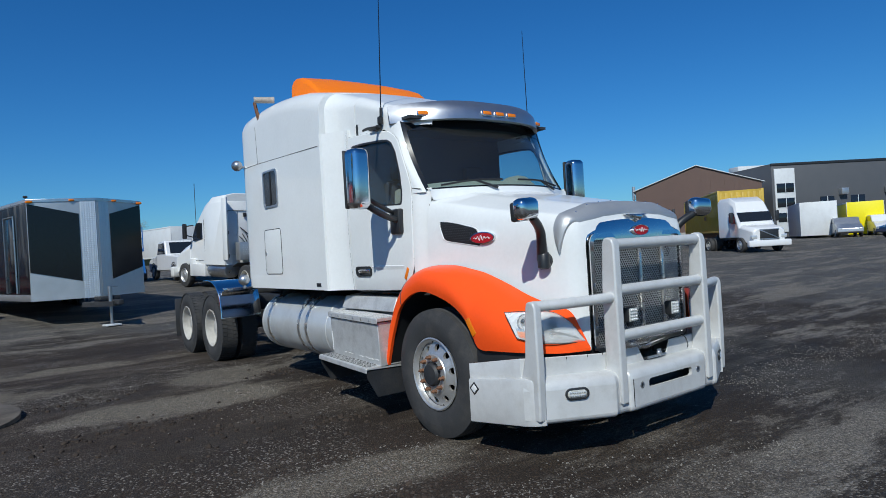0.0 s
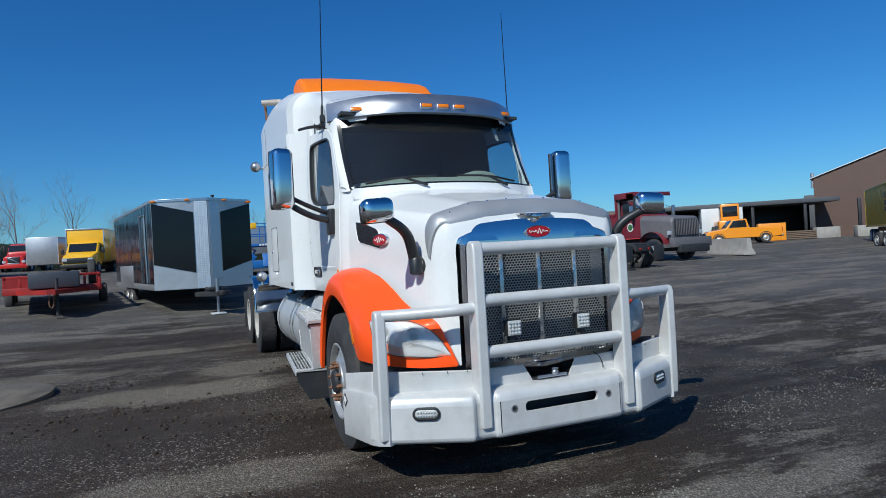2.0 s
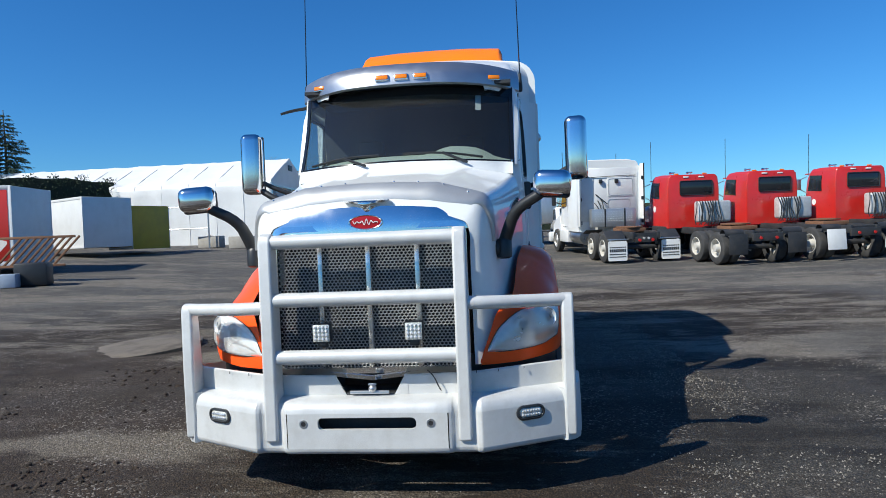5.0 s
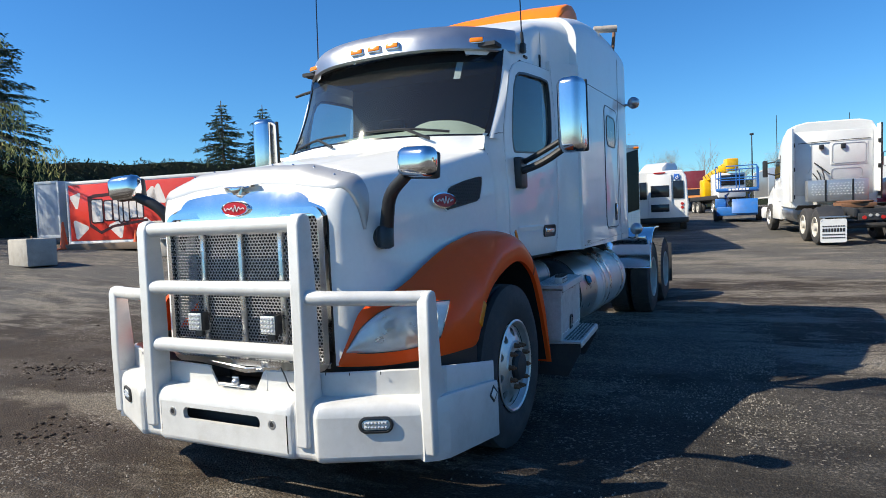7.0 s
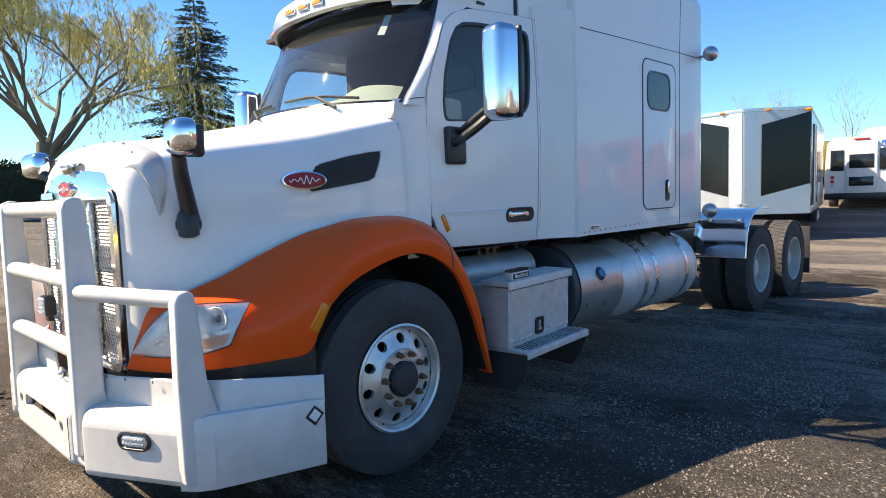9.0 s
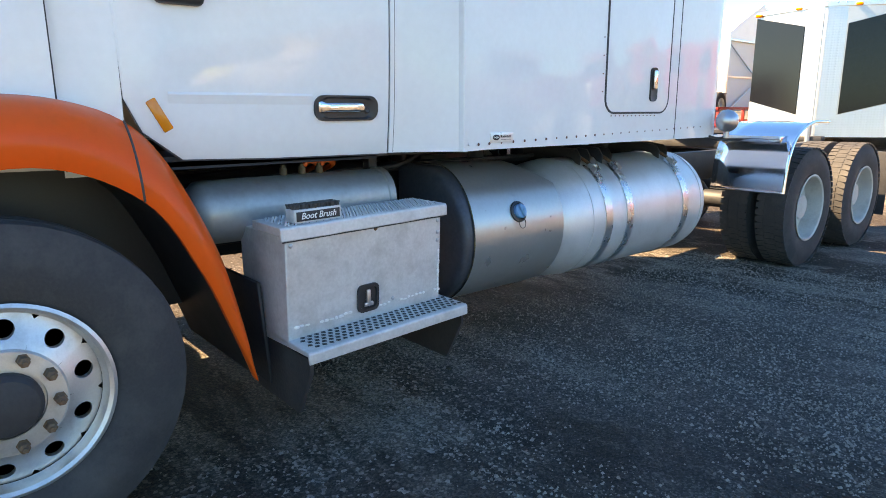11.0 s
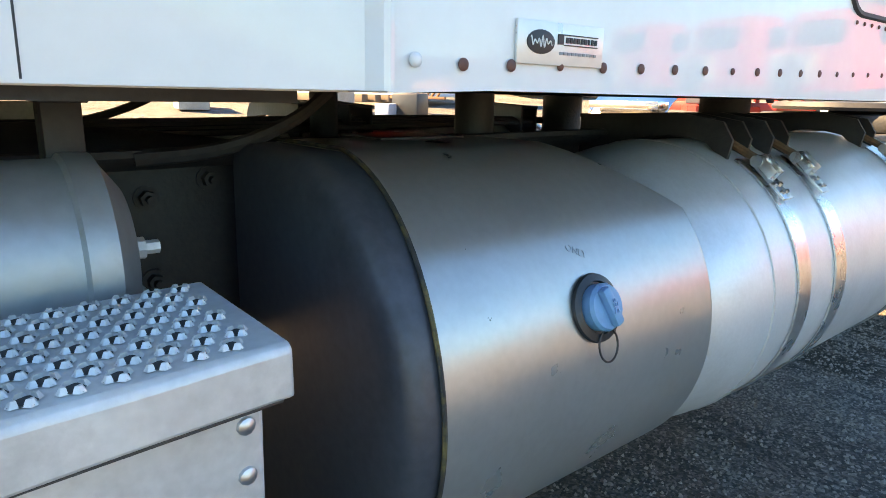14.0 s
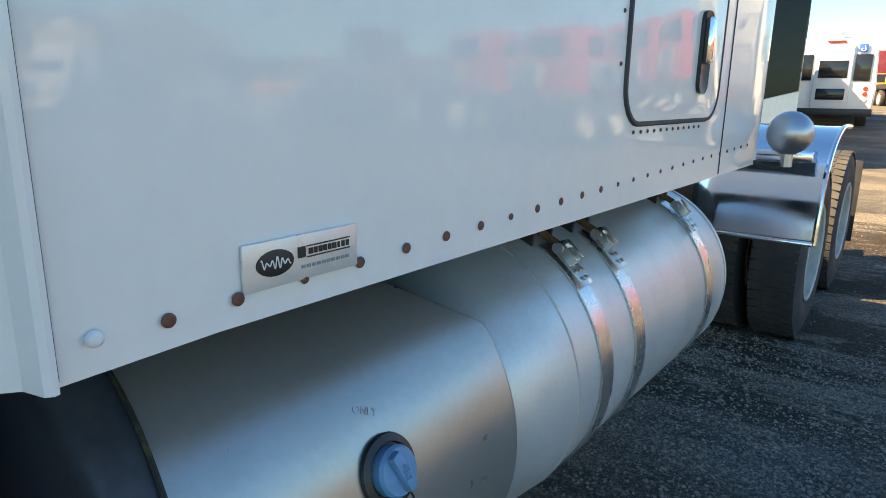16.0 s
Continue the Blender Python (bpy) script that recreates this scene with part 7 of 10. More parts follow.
def diamond_plate():
    m = mat("diamond_plate", (0.66, 0.67, 0.68), 0.36, metal=0.85, vary=0.05)
    n, l = m.node_tree.nodes, m.node_tree.links
    co = n.new("ShaderNodeTexCoord")
    v = n.new("ShaderNodeTexVoronoi")
    v.inputs["Scale"].default_value = 20
    v.inputs["Randomness"].default_value = 0.12
    l.new(co.outputs["Object"], v.inputs["Vector"])
    bp = n.new("ShaderNodeBump")
    bp.inputs["Strength"].default_value, bp.inputs["Distance"].default_value = 0.5, 0.01
    l.new(v.outputs["Distance"], bp.inputs["Height"])
    l.new(bp.outputs[0], n["Principled BSDF"].inputs["Normal"])
    return m


CHECKER = diamond_plate()


def plain_wheel(parent, at, sx, r=0.51, w=0.28, rim=None, dish=0.0):
    h = w / 2
    prof = [(r * 0.57, -h + 0.02), (r * 0.85, -h), (r * 0.97, -h + 0.03), (r, -h * 0.5), (r * 0.985, 0), (r, h * 0.5), (r * 0.97, h - 0.03), (r * 0.85, h), (r * 0.57, h - 0.02)]
    m = Matrix.Translation(at) @ Matrix.Rotation(0 if sx > 0 else math.pi, 4, "Z")
    wh = part("wheel", Shape().rev(prof, (0, 0, 0), (1, 0, 0), 28, caps=False).move(m), TYRE, parent)
    prof = [(r * 0.60, h - 0.015), (r * 0.57, h + 0.002), (r * 0.54, h - 0.01), (r * 0.50, h - 0.05 - dish), (r * 0.30, h - 0.03 - dish * 1.2), (r * 0.24, h - 0.02), (r * 0.22, h + 0.02), (0.0, h + 0.025)]
    part("rim", Shape().rev(prof, (0, 0, 0), (1, 0, 0), 24, caps=False).move(m), rim or RIM_WHITE, wh)
    return wh


def chassis(t, y0, y1, axles, half=1.03, front=None, r=0.51, dual=True, rail=0.95, rim=None):
    s = Shape()
    for sx in (1, -1):
        s.box((sx * 0.42, (y0 + y1) / 2, rail), (0.09, y1 - y0, 0.24), 0.01)
    for y in (y0 + 0.3, (y0 + y1) / 2, y1 - 0.1):
        s.box((0, y, rail), (0.8, 0.1, 0.18))
    for y in axles + ([front] if front else []):
        s.cyl((-half + 0.1, y, r), (half - 0.1, y, r), 0.08, n=10)
    part("chassis", s, FRAME_BLACK, t, "grimy black chassis")
    for sx in (1, -1):
        if front:
            plain_wheel(t, (sx * half, front, r), sx, r, rim=RIM)
        for y in axles:
            plain_wheel(t, (sx * (half + 0.03), y, r), sx, r, rim=rim, dish=0.10)
            if dual:
                plain_wheel(t, (sx * (half - 0.28), y, r), sx, r, rim=rim, dish=0.10)


def lettering_bars(name, material, parent, origin, along, up, width, rows, out):
    """Plain bars where writing cannot be given."""
    o, a, u, n = (Vector(v) for v in (origin, along, up, out))
    s = Shape()
    for k, (dz, h, fill) in enumerate(rows):
        c = o + u * dz
        for i in range(fill):
            w = width / fill
            p = c + a * (-width / 2 + w * (i + 0.5))
            m = Matrix((a, u, n)).transposed().to_4x4()
            s.box(tuple(p + n * 0.004), (w * 0.72, h, 0.006), 0, m)
    return part(name, s, material, parent)


def white_tractor(m):
    t = thing("semi_tractor", "white sleeper tractor with bare chassis and white mud flaps", "truck", m, "parked tractors")
    chassis(t, 0.6, 8.3, [6.15, 7.45], front=1.2)
    s = Shape().rings([[(x * w, y, z) for x, z in ((-1, zb), (-1, zt - 0.25), (-0.8, zt), (0.8, zt), (1, zt - 0.25), (1, zb))] for y, w, zb, zt in ((0.0, 0.85, 0.55, 1.25), (0.15, 1.0, 0.5, 1.45), (0.9, 1.05, 0.75, 1.72), (1.7, 1.1, 1.0, 1.95))])
    part("hood", s, WHITE, t, bevel=0.05)
    s = Shape().rings([[(x * w, y, z) for x, z in ((-1, 0.98), (-1, zt - 0.35), (-0.88, zt - 0.08), (-0.6, zt), (0.6, zt), (0.88, zt - 0.08), (1, zt - 0.35), (1, 0.98))] for y, w, zt in ((1.65, 1.08, 2.0), (1.9, 1.08, 2.55), (2.2, 1.08, 2.9), (2.9, 1.13, 3.45), (3.6, 1.18, 3.76), (4.7, 1.20, 3.80), (4.72, 1.20, 3.78))])
    cab = part("cab", s, WHITE, t, bevel=0.03)
    s = Shape().grid([[(x, 1.86 + (z - 2.03) * 0.42 - 0.015, z) for x in lin(-0.98, 0.98, 5)] for z in (2.05, 2.65)])
    part("windscreen", s, WINDOW, cab)
    # rear wall: pressed panels, extenders
    part("back_panel", Shape().box((0.0, 4.725, 2.42), (2.16, 0.03, 2.1), 0.01), FADED_WHITE, cab, bevel=0.02)
    part("back_bulge", Shape().box((-0.42, 4.75, 2.72), (1.02, 0.04, 0.74), 0.03), FADED_WHITE, cab)
    part("panel_groove", Shape().tube([(x, 4.771, z) for x, z in rounded(0.92, 0.64, 0.08, 4, -0.42, 2.72)], 0.012, 6, close=True), SHEET, cab)
    part("panel_groove", Shape().tube([(x, 4.745, z) for x, z in rounded(0.85, 0.36, 0.10, 4, -0.36, 2.05)], 0.014, 6, close=True), SHEET, cab)
    part("panel_groove", Shape().tube([(0.62, 4.745, 3.12), (0.62, 4.745, 2.3), (0.72, 4.745, 2.1)], 0.010, 6), SHEET, cab)
    part("roof_rail", Shape().tube([(1.0, 4.76, 3.10), (0.3, 4.77, 3.13), (-0.6, 4.77, 3.16), (-1.0, 4.76, 3.16)], 0.012, 6), BLACK, cab)
    for sx in (1, -1):
        part("side_extender", Shape().box((sx * 1.21, 4.86, 2.40), (0.05, 0.36, 2.42), 0.02), WHITE, cab)
        part("extender_edge", Shape().box((sx * 1.21, 5.05, 2.40), (0.05, 0.025, 2.42), 0.008), BLACK if sx < 0 else SHEET, cab)
        for z in (1.35, 2.25, 3.05):
            part("extender_clip", Shape().box((sx * 1.17, 4.98, z), (0.06, 0.12, 0.14), 0.02), BLACK, cab)
        s = Shape().prism([(2.05, 1.95), (2.95, 2.02), (2.92, 2.68), (2.35, 2.68), (2.05, 2.2)], sx * 1.085, sx * 1.128)
        part("side_window", s, WINDOW, cab)
        part("door_line", Shape().tube([(sx * 1.11, 1.98, 1.15), (sx * 1.13, 3.05, 1.15), (sx * 1.15, 3.05, 2.8)], 0.008, 5), SEAM, cab)
        part("sleeper_window", Shape().box((sx * 1.165, 3.7, 2.45), (0.03, 0.10, 0.32), 0.01), WINDOW, cab)
        part("locker_line", Shape().tube([(sx * 1.175, y, z) for y, z in rounded(0.62, 0.55, 0.05, 3, 4.1, 1.5)] , 0.007, 5, close=True), SEAM, cab)
        mm = part("mirror", Shape().box((sx * 1.42, 1.95, 2.35), (0.16, 0.14, 0.62), 0.04), BLACK, cab)
        part("mirror_arm", Shape().tube([(sx * 1.1, 2.05, 2.1), (sx * 1.42, 1.97, 2.2)], 0.025, 6).tube([(sx * 1.1, 2.05, 2.6), (sx * 1.42, 1.97, 2.55)], 0.025, 6), BLACK, mm)
        part("fuel_tank", Shape().rev([(0.05, 3.15), (0.3, 3.17), (0.32, 3.22), (0.32, 4.55), (0.3, 4.6), (0.05, 4.62)], (sx * 0.83, 0, 0.78), (0, 1, 0), 24), ALU, t)
        part("step_box", Shape().box((sx * 0.92, 2.5, 0.75), (0.5, 1.1, 0.5), 0.03), FADED_WHITE, t)
        part("fairing", Shape().box((sx * 1.08, 1.95, 0.85), (0.12, 0.55, 0.75), 0.04), WHITE, t)
        part("bumper_corner", Shape().box((sx * 0.85, 0.12, 0.62), (0.7, 0.35, 0.45), 0.08), FADED_WHITE, t)
        fl = part("mud_flap", Shape().prism(rounded(0.64, 0.68, 0.05, 3, sx * 0.90, 0.44), 8.13, 8.142, "y"), WHITE_MARK, t, "white mud flap with a dark line of letters")
        lettering_bars("flap_print", BLACK_MARK, fl, (sx * 0.90, 8.142, 0.42), (-1, 0, 0), (0, 0, 1), 0.56, ((0.04, 0.10, 8), (-0.09, 0.035, 12), (-0.18, 0.035, 11), (0.15, 0.035, 9)), (0, 1, 0))
        part("flap_bracket", Shape().box((sx * 0.86, 8.10, 0.83), (0.74, 0.06, 0.05), 0.012).tube([(sx * 1.2, 8.12, 0.70), (sx * 1.1, 8.10, 0.84)], 0.03, 6), SATIN, t)
        part("fender", Shape().box((sx * 0.92, 7.90, 0.98), (0.62, 0.45, 0.025), 0.008, Euler((radians(-38), 0, 0)).to_matrix().to_4x4()), FRAME_BLACK, t)
        part("fender", Shape().box((sx * 0.92, 5.55, 1.02), (0.62, 0.4, 0.025), 0.008, Euler((radians(22), 0, 0)).to_matrix().to_4x4()), FRAME_BLACK, t)
        part("tail_lamp", Shape().rev([(0.055, 0), (0.05, 0.02)], (sx * 0.22, 8.32, 0.80), (0, 1, 0), 14), RED_LENS, t)
        part("reverse_lamp", Shape().rev([(0.045, 0), (0.04, 0.02)], (sx * 0.08, 8.32, 0.86), (0, 1, 0), 12), LAMP_CLEAR, t)
    part("tail_bar", Shape().box((0, 8.28, 0.82), (0.72, 0.08, 0.2), 0.01), FRAME_BLACK, t)
    part("deck_plate", Shape().box((0.02, 5.1, 1.52), (1.66, 0.35, 0.70), 0.02), SHEET, t, "diamond plate box behind the sleeper")
    s = Shape()
    for i in range(15):
        for j in range(5):
            s.box((0.70 - 0.097 * i + 0.03 * (j % 2), 5.277, 1.40 + 0.085 * j), (0.055, 0.010, 0.030), 0.004, Euler((0, radians(35 if (i + j) % 2 else -35), 0)).to_matrix().to_4x4())
    part("plate_stud", s, FADED_WHITE, t, kind="stuff")
    for x in (-0.38, 0.36):
        part("deck_strap", Shape().box((x, 5.288, 1.52), (0.05, 0.012, 0.70)), BLACK, t)
    part("fifth_wheel", Shape().rev([(0.46, 0), (0.47, 0.04), (0.1, 0.06)], (0, 6.75, 1.18), (0, 0, 1), 24).box((0, 6.75, 1.1), (0.9, 0.8, 0.14), 0.02), RUST, t, "rusty fifth wheel")
    s = Shape()
    for k in range(3):
        s.tube([(0.35 + 0.12 * k, 4.78, 2.3 - 0.1 * k), (0.3 + 0.1 * k, 5.0, 1.9), (0.4 + 0.08 * k, 5.1, 1.75)], 0.018, 6, 2)
    s.tube([(0.55, 4.78, 2.45), (0.15, 4.95, 2.05)], 0.02, 6)
    part("air_line", s, BLACK, t)
    for x in (0.35, -0.25):
        part("work_lamp", Shape().box((x, 4.80, 2.95), (0.13, 0.08, 0.16), 0.02), BLACK, t)
    part("roof_lamp", Shape().box((0.3, 2.7, 3.45), (0.2, 0.12, 0.09), 0.03), AMBER, t)
    part("aerial", Shape().tube([(1.1, 2.3, 2.7), (1.12, 2.3, 4.3)], 0.012, 5).tube([(-1.1, 2.3, 2.7), (-1.12, 2.3, 4.2)], 0.012, 5), BLACK, t)
    part("grille", Shape().box((0, 0.02, 0.95), (1.1, 0.06, 0.5), 0.03), BLACK, t)
    return t


def red_tractor(m, flap, spare):
    t = thing("day_cab_tractor", "red day cab tractor with a grey tank behind its cab", "truck", m, "parked tractors")
    chassis(t, 0.6, 8.9, [6.75, 8.05], front=1.3, rim=RIM if spare else None)
    s = Shape().rings([[(x * w, y, z) for x, z in ((-1, zb), (-1, zt - 0.18), (-0.85, zt), (0.85, zt), (1, zt - 0.18), (1, zb))] for y, w, zb, zt in ((0.3, 0.72, 0.9, 1.75), (1.2, 0.76, 1.0, 1.85), (2.5, 0.85, 1.05, 1.98))])
    part("hood", s, RED_PAINT, t, bevel=0.04)
    s = Shape().rings([[(x * w, y, z) for x, z in ((-1, 1.02), (-1, zt - 0.5), (-0.95, zt - 0.1), (-0.85, zt), (0.85, zt), (0.95, zt - 0.1), (1, zt - 0.5), (1, 1.02))] for y, w, zt in ((2.45, 1.0, 2.05), (2.55, 1.0, 2.75), (2.75, 1.0, 3.02), (3.3, 1.0, 3.05), (4.18, 1.0, 3.02), (4.2, 0.98, 2.98))])
    cab = part("cab", s, RED_PAINT, t, bevel=0.03)
    part("windscreen", Shape().box((0, 2.53, 2.5), (1.7, 0.03, 0.5), 0.01), WINDOW, cab)
    part("rear_window", Shape().box((-0.1, 4.21, 2.52), (1.22, 0.03, 0.48), 0.012), WINDOW, cab, "wide rear cab window")
    part("window_frame", Shape().tube([(x - 0.1, 4.225, z) for x, z in rounded(1.26, 0.52, 0.06, 3, 0, 2.52)], 0.02, 6, close=True), BLACK, cab)
    for sx in (1, -1):
        part("side_window", Shape().prism([(2.65, 2.2), (3.45, 2.15), (3.45, 2.75), (2.8, 2.78)], sx * 0.975, sx * 1.012), WINDOW, cab)
        part("fender", Shape().rings([[(sx * x, 1.3 + 0.68 * math.cos(a), 0.62 + 0.62 * math.sin(a)) for x in (0.72, 1.2)] for a in lin(0.1, math.pi - 0.1, 12)], loop=False, caps=False), RED_PAINT, t)
        part("mirror", Shape().box((sx * 1.32, 2.55, 2.45), (0.18, 0.06, 0.42), 0.02).tube([(sx * 1.0, 2.6, 2.75), (sx * 1.32, 2.57, 2.62)], 0.015, 6).tube([(sx * 1.0, 2.6, 2.1), (sx * 1.32, 2.57, 2.28)], 0.015, 6), SATIN, cab)
        fm = FADED_WHITE if flap else FRAME_BLACK
        part("mud_flap", Shape().box((sx * 0.93, 8.95, 0.66), (0.6, 0.012, 0.62), 0.004, Euler((radians(6 * sx * flap), 0, 0)).to_matrix().to_4x4()), fm, t)
        part("wheel_cover", Shape().rings([[(sx * x, 7.4 + (1.18 if b else -1.18) * 0.99 + (0.15 if b else -0.15) * math.cos(a), 0.98 + 0.13 * math.sin(a)) for x in (0.62, 1.24)] for b in (1,) for a in lin(-0.5, math.pi, 8)], loop=False, caps=False), FRAME_BLACK, t)
        part("tail_lamp", Shape().rev([(0.05, 0), (0.045, 0.02)], (sx * 0.25, 9.0, 0.84), (0, 1, 0), 12), RED_LENS, t)
        for k in (-0.35, 0.0):
            part("roof_lamp", Shape().box((sx * 0.55 + k * 0.2, 3.9, 3.06), (0.10, 0.05, 0.05), 0.015), AMBER, cab)
        part("air_horn", Shape().rev([(0.05, 0), (0.025, 0.12), (0.02, 0.4)], (sx * 0.35, 3.0, 3.14), (0, 1, 0), 12).cyl((sx * 0.35, 3.3, 3.02), (sx * 0.35, 3.3, 3.14), 0.02, n=8), CHROME, cab)
        part("marker_strip", Shape().box((sx * 0.3, 4.215, 2.93), (0.22, 0.012, 0.05), 0.01), WHITE_MARK, cab)
    part("sunvisor", Shape().box((0, 2.45, 2.86), (1.8, 0.25, 0.04), 0.01), RED_PAINT, cab)
    part("wet_tank", Shape().box((-0.45, 4.75, 1.62), (1.25, 0.42, 0.78), 0.09, None, 4), ALU_DULL, t, "grey hydraulic tank with coiled hoses")
    random.seed(flap + 7)
    for k in range(9):
        x = -0.55 + 0.10 * k
        s = Shape().tube([(x, 4.97, 2.02), (x + random.uniform(-.1, .1), 5.02, 1.7), (x + random.uniform(-.15, .15), 5.05, 1.32), (x + 0.1, 5.1, 1.15)], 0.018, 6, 2)
        part("hydraulic_hose", s, BLACK, t, "hanging black hose")
    part("door_mark", Shape().rev([(0.12, 0), (0.12, 0.006)], (1.0, 3.0, 1.75), (1, 0, 0), 18), WHITE_MARK, cab)
    for sx in (1, -1):
        part("side_box", Shape().box((sx * 0.85, 3.3, 0.82), (0.45, 1.5, 0.55), 0.05), FRAME_BLACK, t)
    part("fifth_wheel", Shape().rev([(0.46, 0), (0.47, 0.04), (0.1, 0.06)], (0, 7.1, 1.2), (0, 0, 1), 24).box((0, 7.2, 1.1), (0.9, 0.9, 0.14), 0.02), RUST, t, "rusty fifth wheel")
    part("tail_bar", Shape().box((0, 8.92, 0.86), (0.95, 0.1, 0.24), 0.01), FRAME_BLACK, t)
    part("whip_aerial", Shape().tube([(1.0, 2.7, 2.8), (1.02, 2.75, 4.4)], 0.010, 5), BLACK, cab)
    return t


def dump_truck(m):
    t = thing("dump_truck", "faded maroon and grey dump truck loaded with timber", "truck", m)
    chassis(t, 0.3, 8.0, [5.6, 6.9], front=1.35, rim=RIM_WHITE)
    s = Shape().rings([[(x * w, y, z) for x, z in ((-1, zb), (-1, zt - 0.2), (-0.85, zt), (0.85, zt), (1, zt - 0.2), (1, zb))] for y, w, zb, zt in ((0.35, 0.88, 1.0, 1.92), (0.5, 0.92, 1.0, 1.98), (2.2, 1.0, 1.1, 2.12))])
    part("hood", s, GREY_HOOD, t, bevel=0.04)
    for sx in (1, -1):
        s = Shape().rings([[(sx * x, 1.35 + 0.78 * math.cos(a), 0.62 + 0.72 * math.sin(a)) for x in (0.85, 1.15, 1.22)] for a in lin(-0.05, math.pi - 0.2, 14)], loop=False, caps=False)
        part("fender", s, MAROON, t)
        part("head_lamp", Shape().box((sx * 0.98, 0.42, 1.25), (0.3, 0.06, 0.2), 0.03), LAMP_CLEAR, t)
        part("side_window", Shape().prism([(2.45, 2.05), (3.25, 2.05), (3.25, 2.72), (2.75, 2.75)], sx * 0.99, sx * 1.03), WINDOW, t)
        part("door_logo", Shape().rev([(0.20, 0), (0.20, 0.006)], (sx * 1.015, 2.8, 1.62), (sx, 0, 0), 24), WHITE_MARK, t)
        part("logo_field", Shape().rev([(0.15, 0), (0.15, 0.004)], (sx * 1.022, 2.8, 1.62), (sx, 0, 0), 24), mat("green_mark", (0.05, 0.16, 0.06), 0.5), t)
        part("mirror", Shape().box((sx * 1.4, 2.3, 2.35), (0.2, 0.07, 0.5), 0.02).tube([(sx * 1.0, 2.4, 2.6), (sx * 1.4, 2.32, 2.5)], 0.015, 6).tube([(sx * 1.0, 2.4, 2.0), (sx * 1.4, 2.32, 2.2)], 0.015, 6), SATIN, t)
        part("exhaust_pipe", Shape().cyl((sx * 1.02, 3.5, 1.2), (sx * 1.02, 3.5, 3.1), 0.07, n=10), GREY_HOOD, t)
    part("grille", Shape().box((0, 0.33, 1.48), (1.5, 0.06, 0.72), 0.03), BLACK, t)
    for i in range(14):
        part("grille_bar", Shape().box((-0.68 + 0.105 * i, 0.29, 1.48), (0.035, 0.03, 0.68), 0.005), GREY_HOOD, t)
    part("bumper", Shape().box((0, 0.12, 0.82), (2.45, 0.3, 0.42), 0.04), GREY_HOOD, t)
    part("plow_frame", Shape().box((0, 0.0, 0.55), (1.9, 0.25, 0.35), 0.04), FRAME_BLACK, t)
    s = Shape().rings([[(x * w, y, z) for x, z in ((-1, 1.1), (-1, zt - 0.4), (-0.92, zt), (0.92, zt), (1, zt - 0.4), (1, 1.1))] for y, w, zt in ((2.15, 1.0, 2.12), (2.3, 1.0, 2.2), (2.65, 1.0, 2.85), (3.4, 1.0, 2.88))])
    part("cab", s, MAROON, t, bevel=0.03)
    part("cab_top", Shape().box((0, 3.0, 2.87), (1.9, 0.8, 0.06), 0.02), GREY_HOOD, t)
    part("windscreen", Shape().grid([[(x, 2.28 + (z - 2.18) * 0.5 - 0.02, z) for x in (-0.9, 0, 0.9)] for z in (2.22, 2.78)]), WINDOW, t)
    for i in range(5):
        part("roof_lamp", Shape().box((-0.7 + 0.35 * i, 2.72, 2.94), (0.12, 0.08, 0.07), 0.02), AMBER, t)
    s = Shape()
    for sx in (1, -1):
        s.box((sx * 1.2, 5.7, 1.75), (0.08, 4.3, 0.95), 0.01)
        for k in range(8):
            s.box((sx * 1.26, 3.75 + 0.55 * k, 1.75), (0.07, 0.09, 0.92), 0.01)
        s.box((sx * 1.22, 5.7, 2.25), (0.14, 4.3, 0.12), 0.01)
    s.box((0, 3.56, 2.25), (2.4, 0.08, 1.95), 0.01).box((0, 7.85, 1.75), (2.4, 0.08, 0.95), 0.01).box((0, 5.7, 1.25), (2.3, 4.3, 0.1))
    s.box((0, 2.95, 3.22), (2.4, 1.35, 0.07), 0.01).box((0, 2.3, 3.16), (2.4, 0.08, 0.18), 0.01)
    for sx in (1, -1):
        s.box((sx * 1.18, 3.2, 3.1), (0.06, 0.8, 0.25), 0.01)
    part("dump_box", s, MAROON, t, "ribbed maroon dump box with a cab guard")
    random.seed(4)
    for i in range(9):
        part("timber", Shape().box((random.uniform(-0.9, 0.9), 5.6 + random.uniform(-.3, .3), 2.30 + 0.06 * (i % 3)), (0.22, 3.6, 0.07), 0.008, Euler((0, 0, radians(random.uniform(-3, 3)))).to_matrix().to_4x4()), mat("weathered_timber", (0.24, 0.17, 0.11), 0.85, vary=0.3, scale=8, stretch=(8, 0.6, 8)), t)
    return t


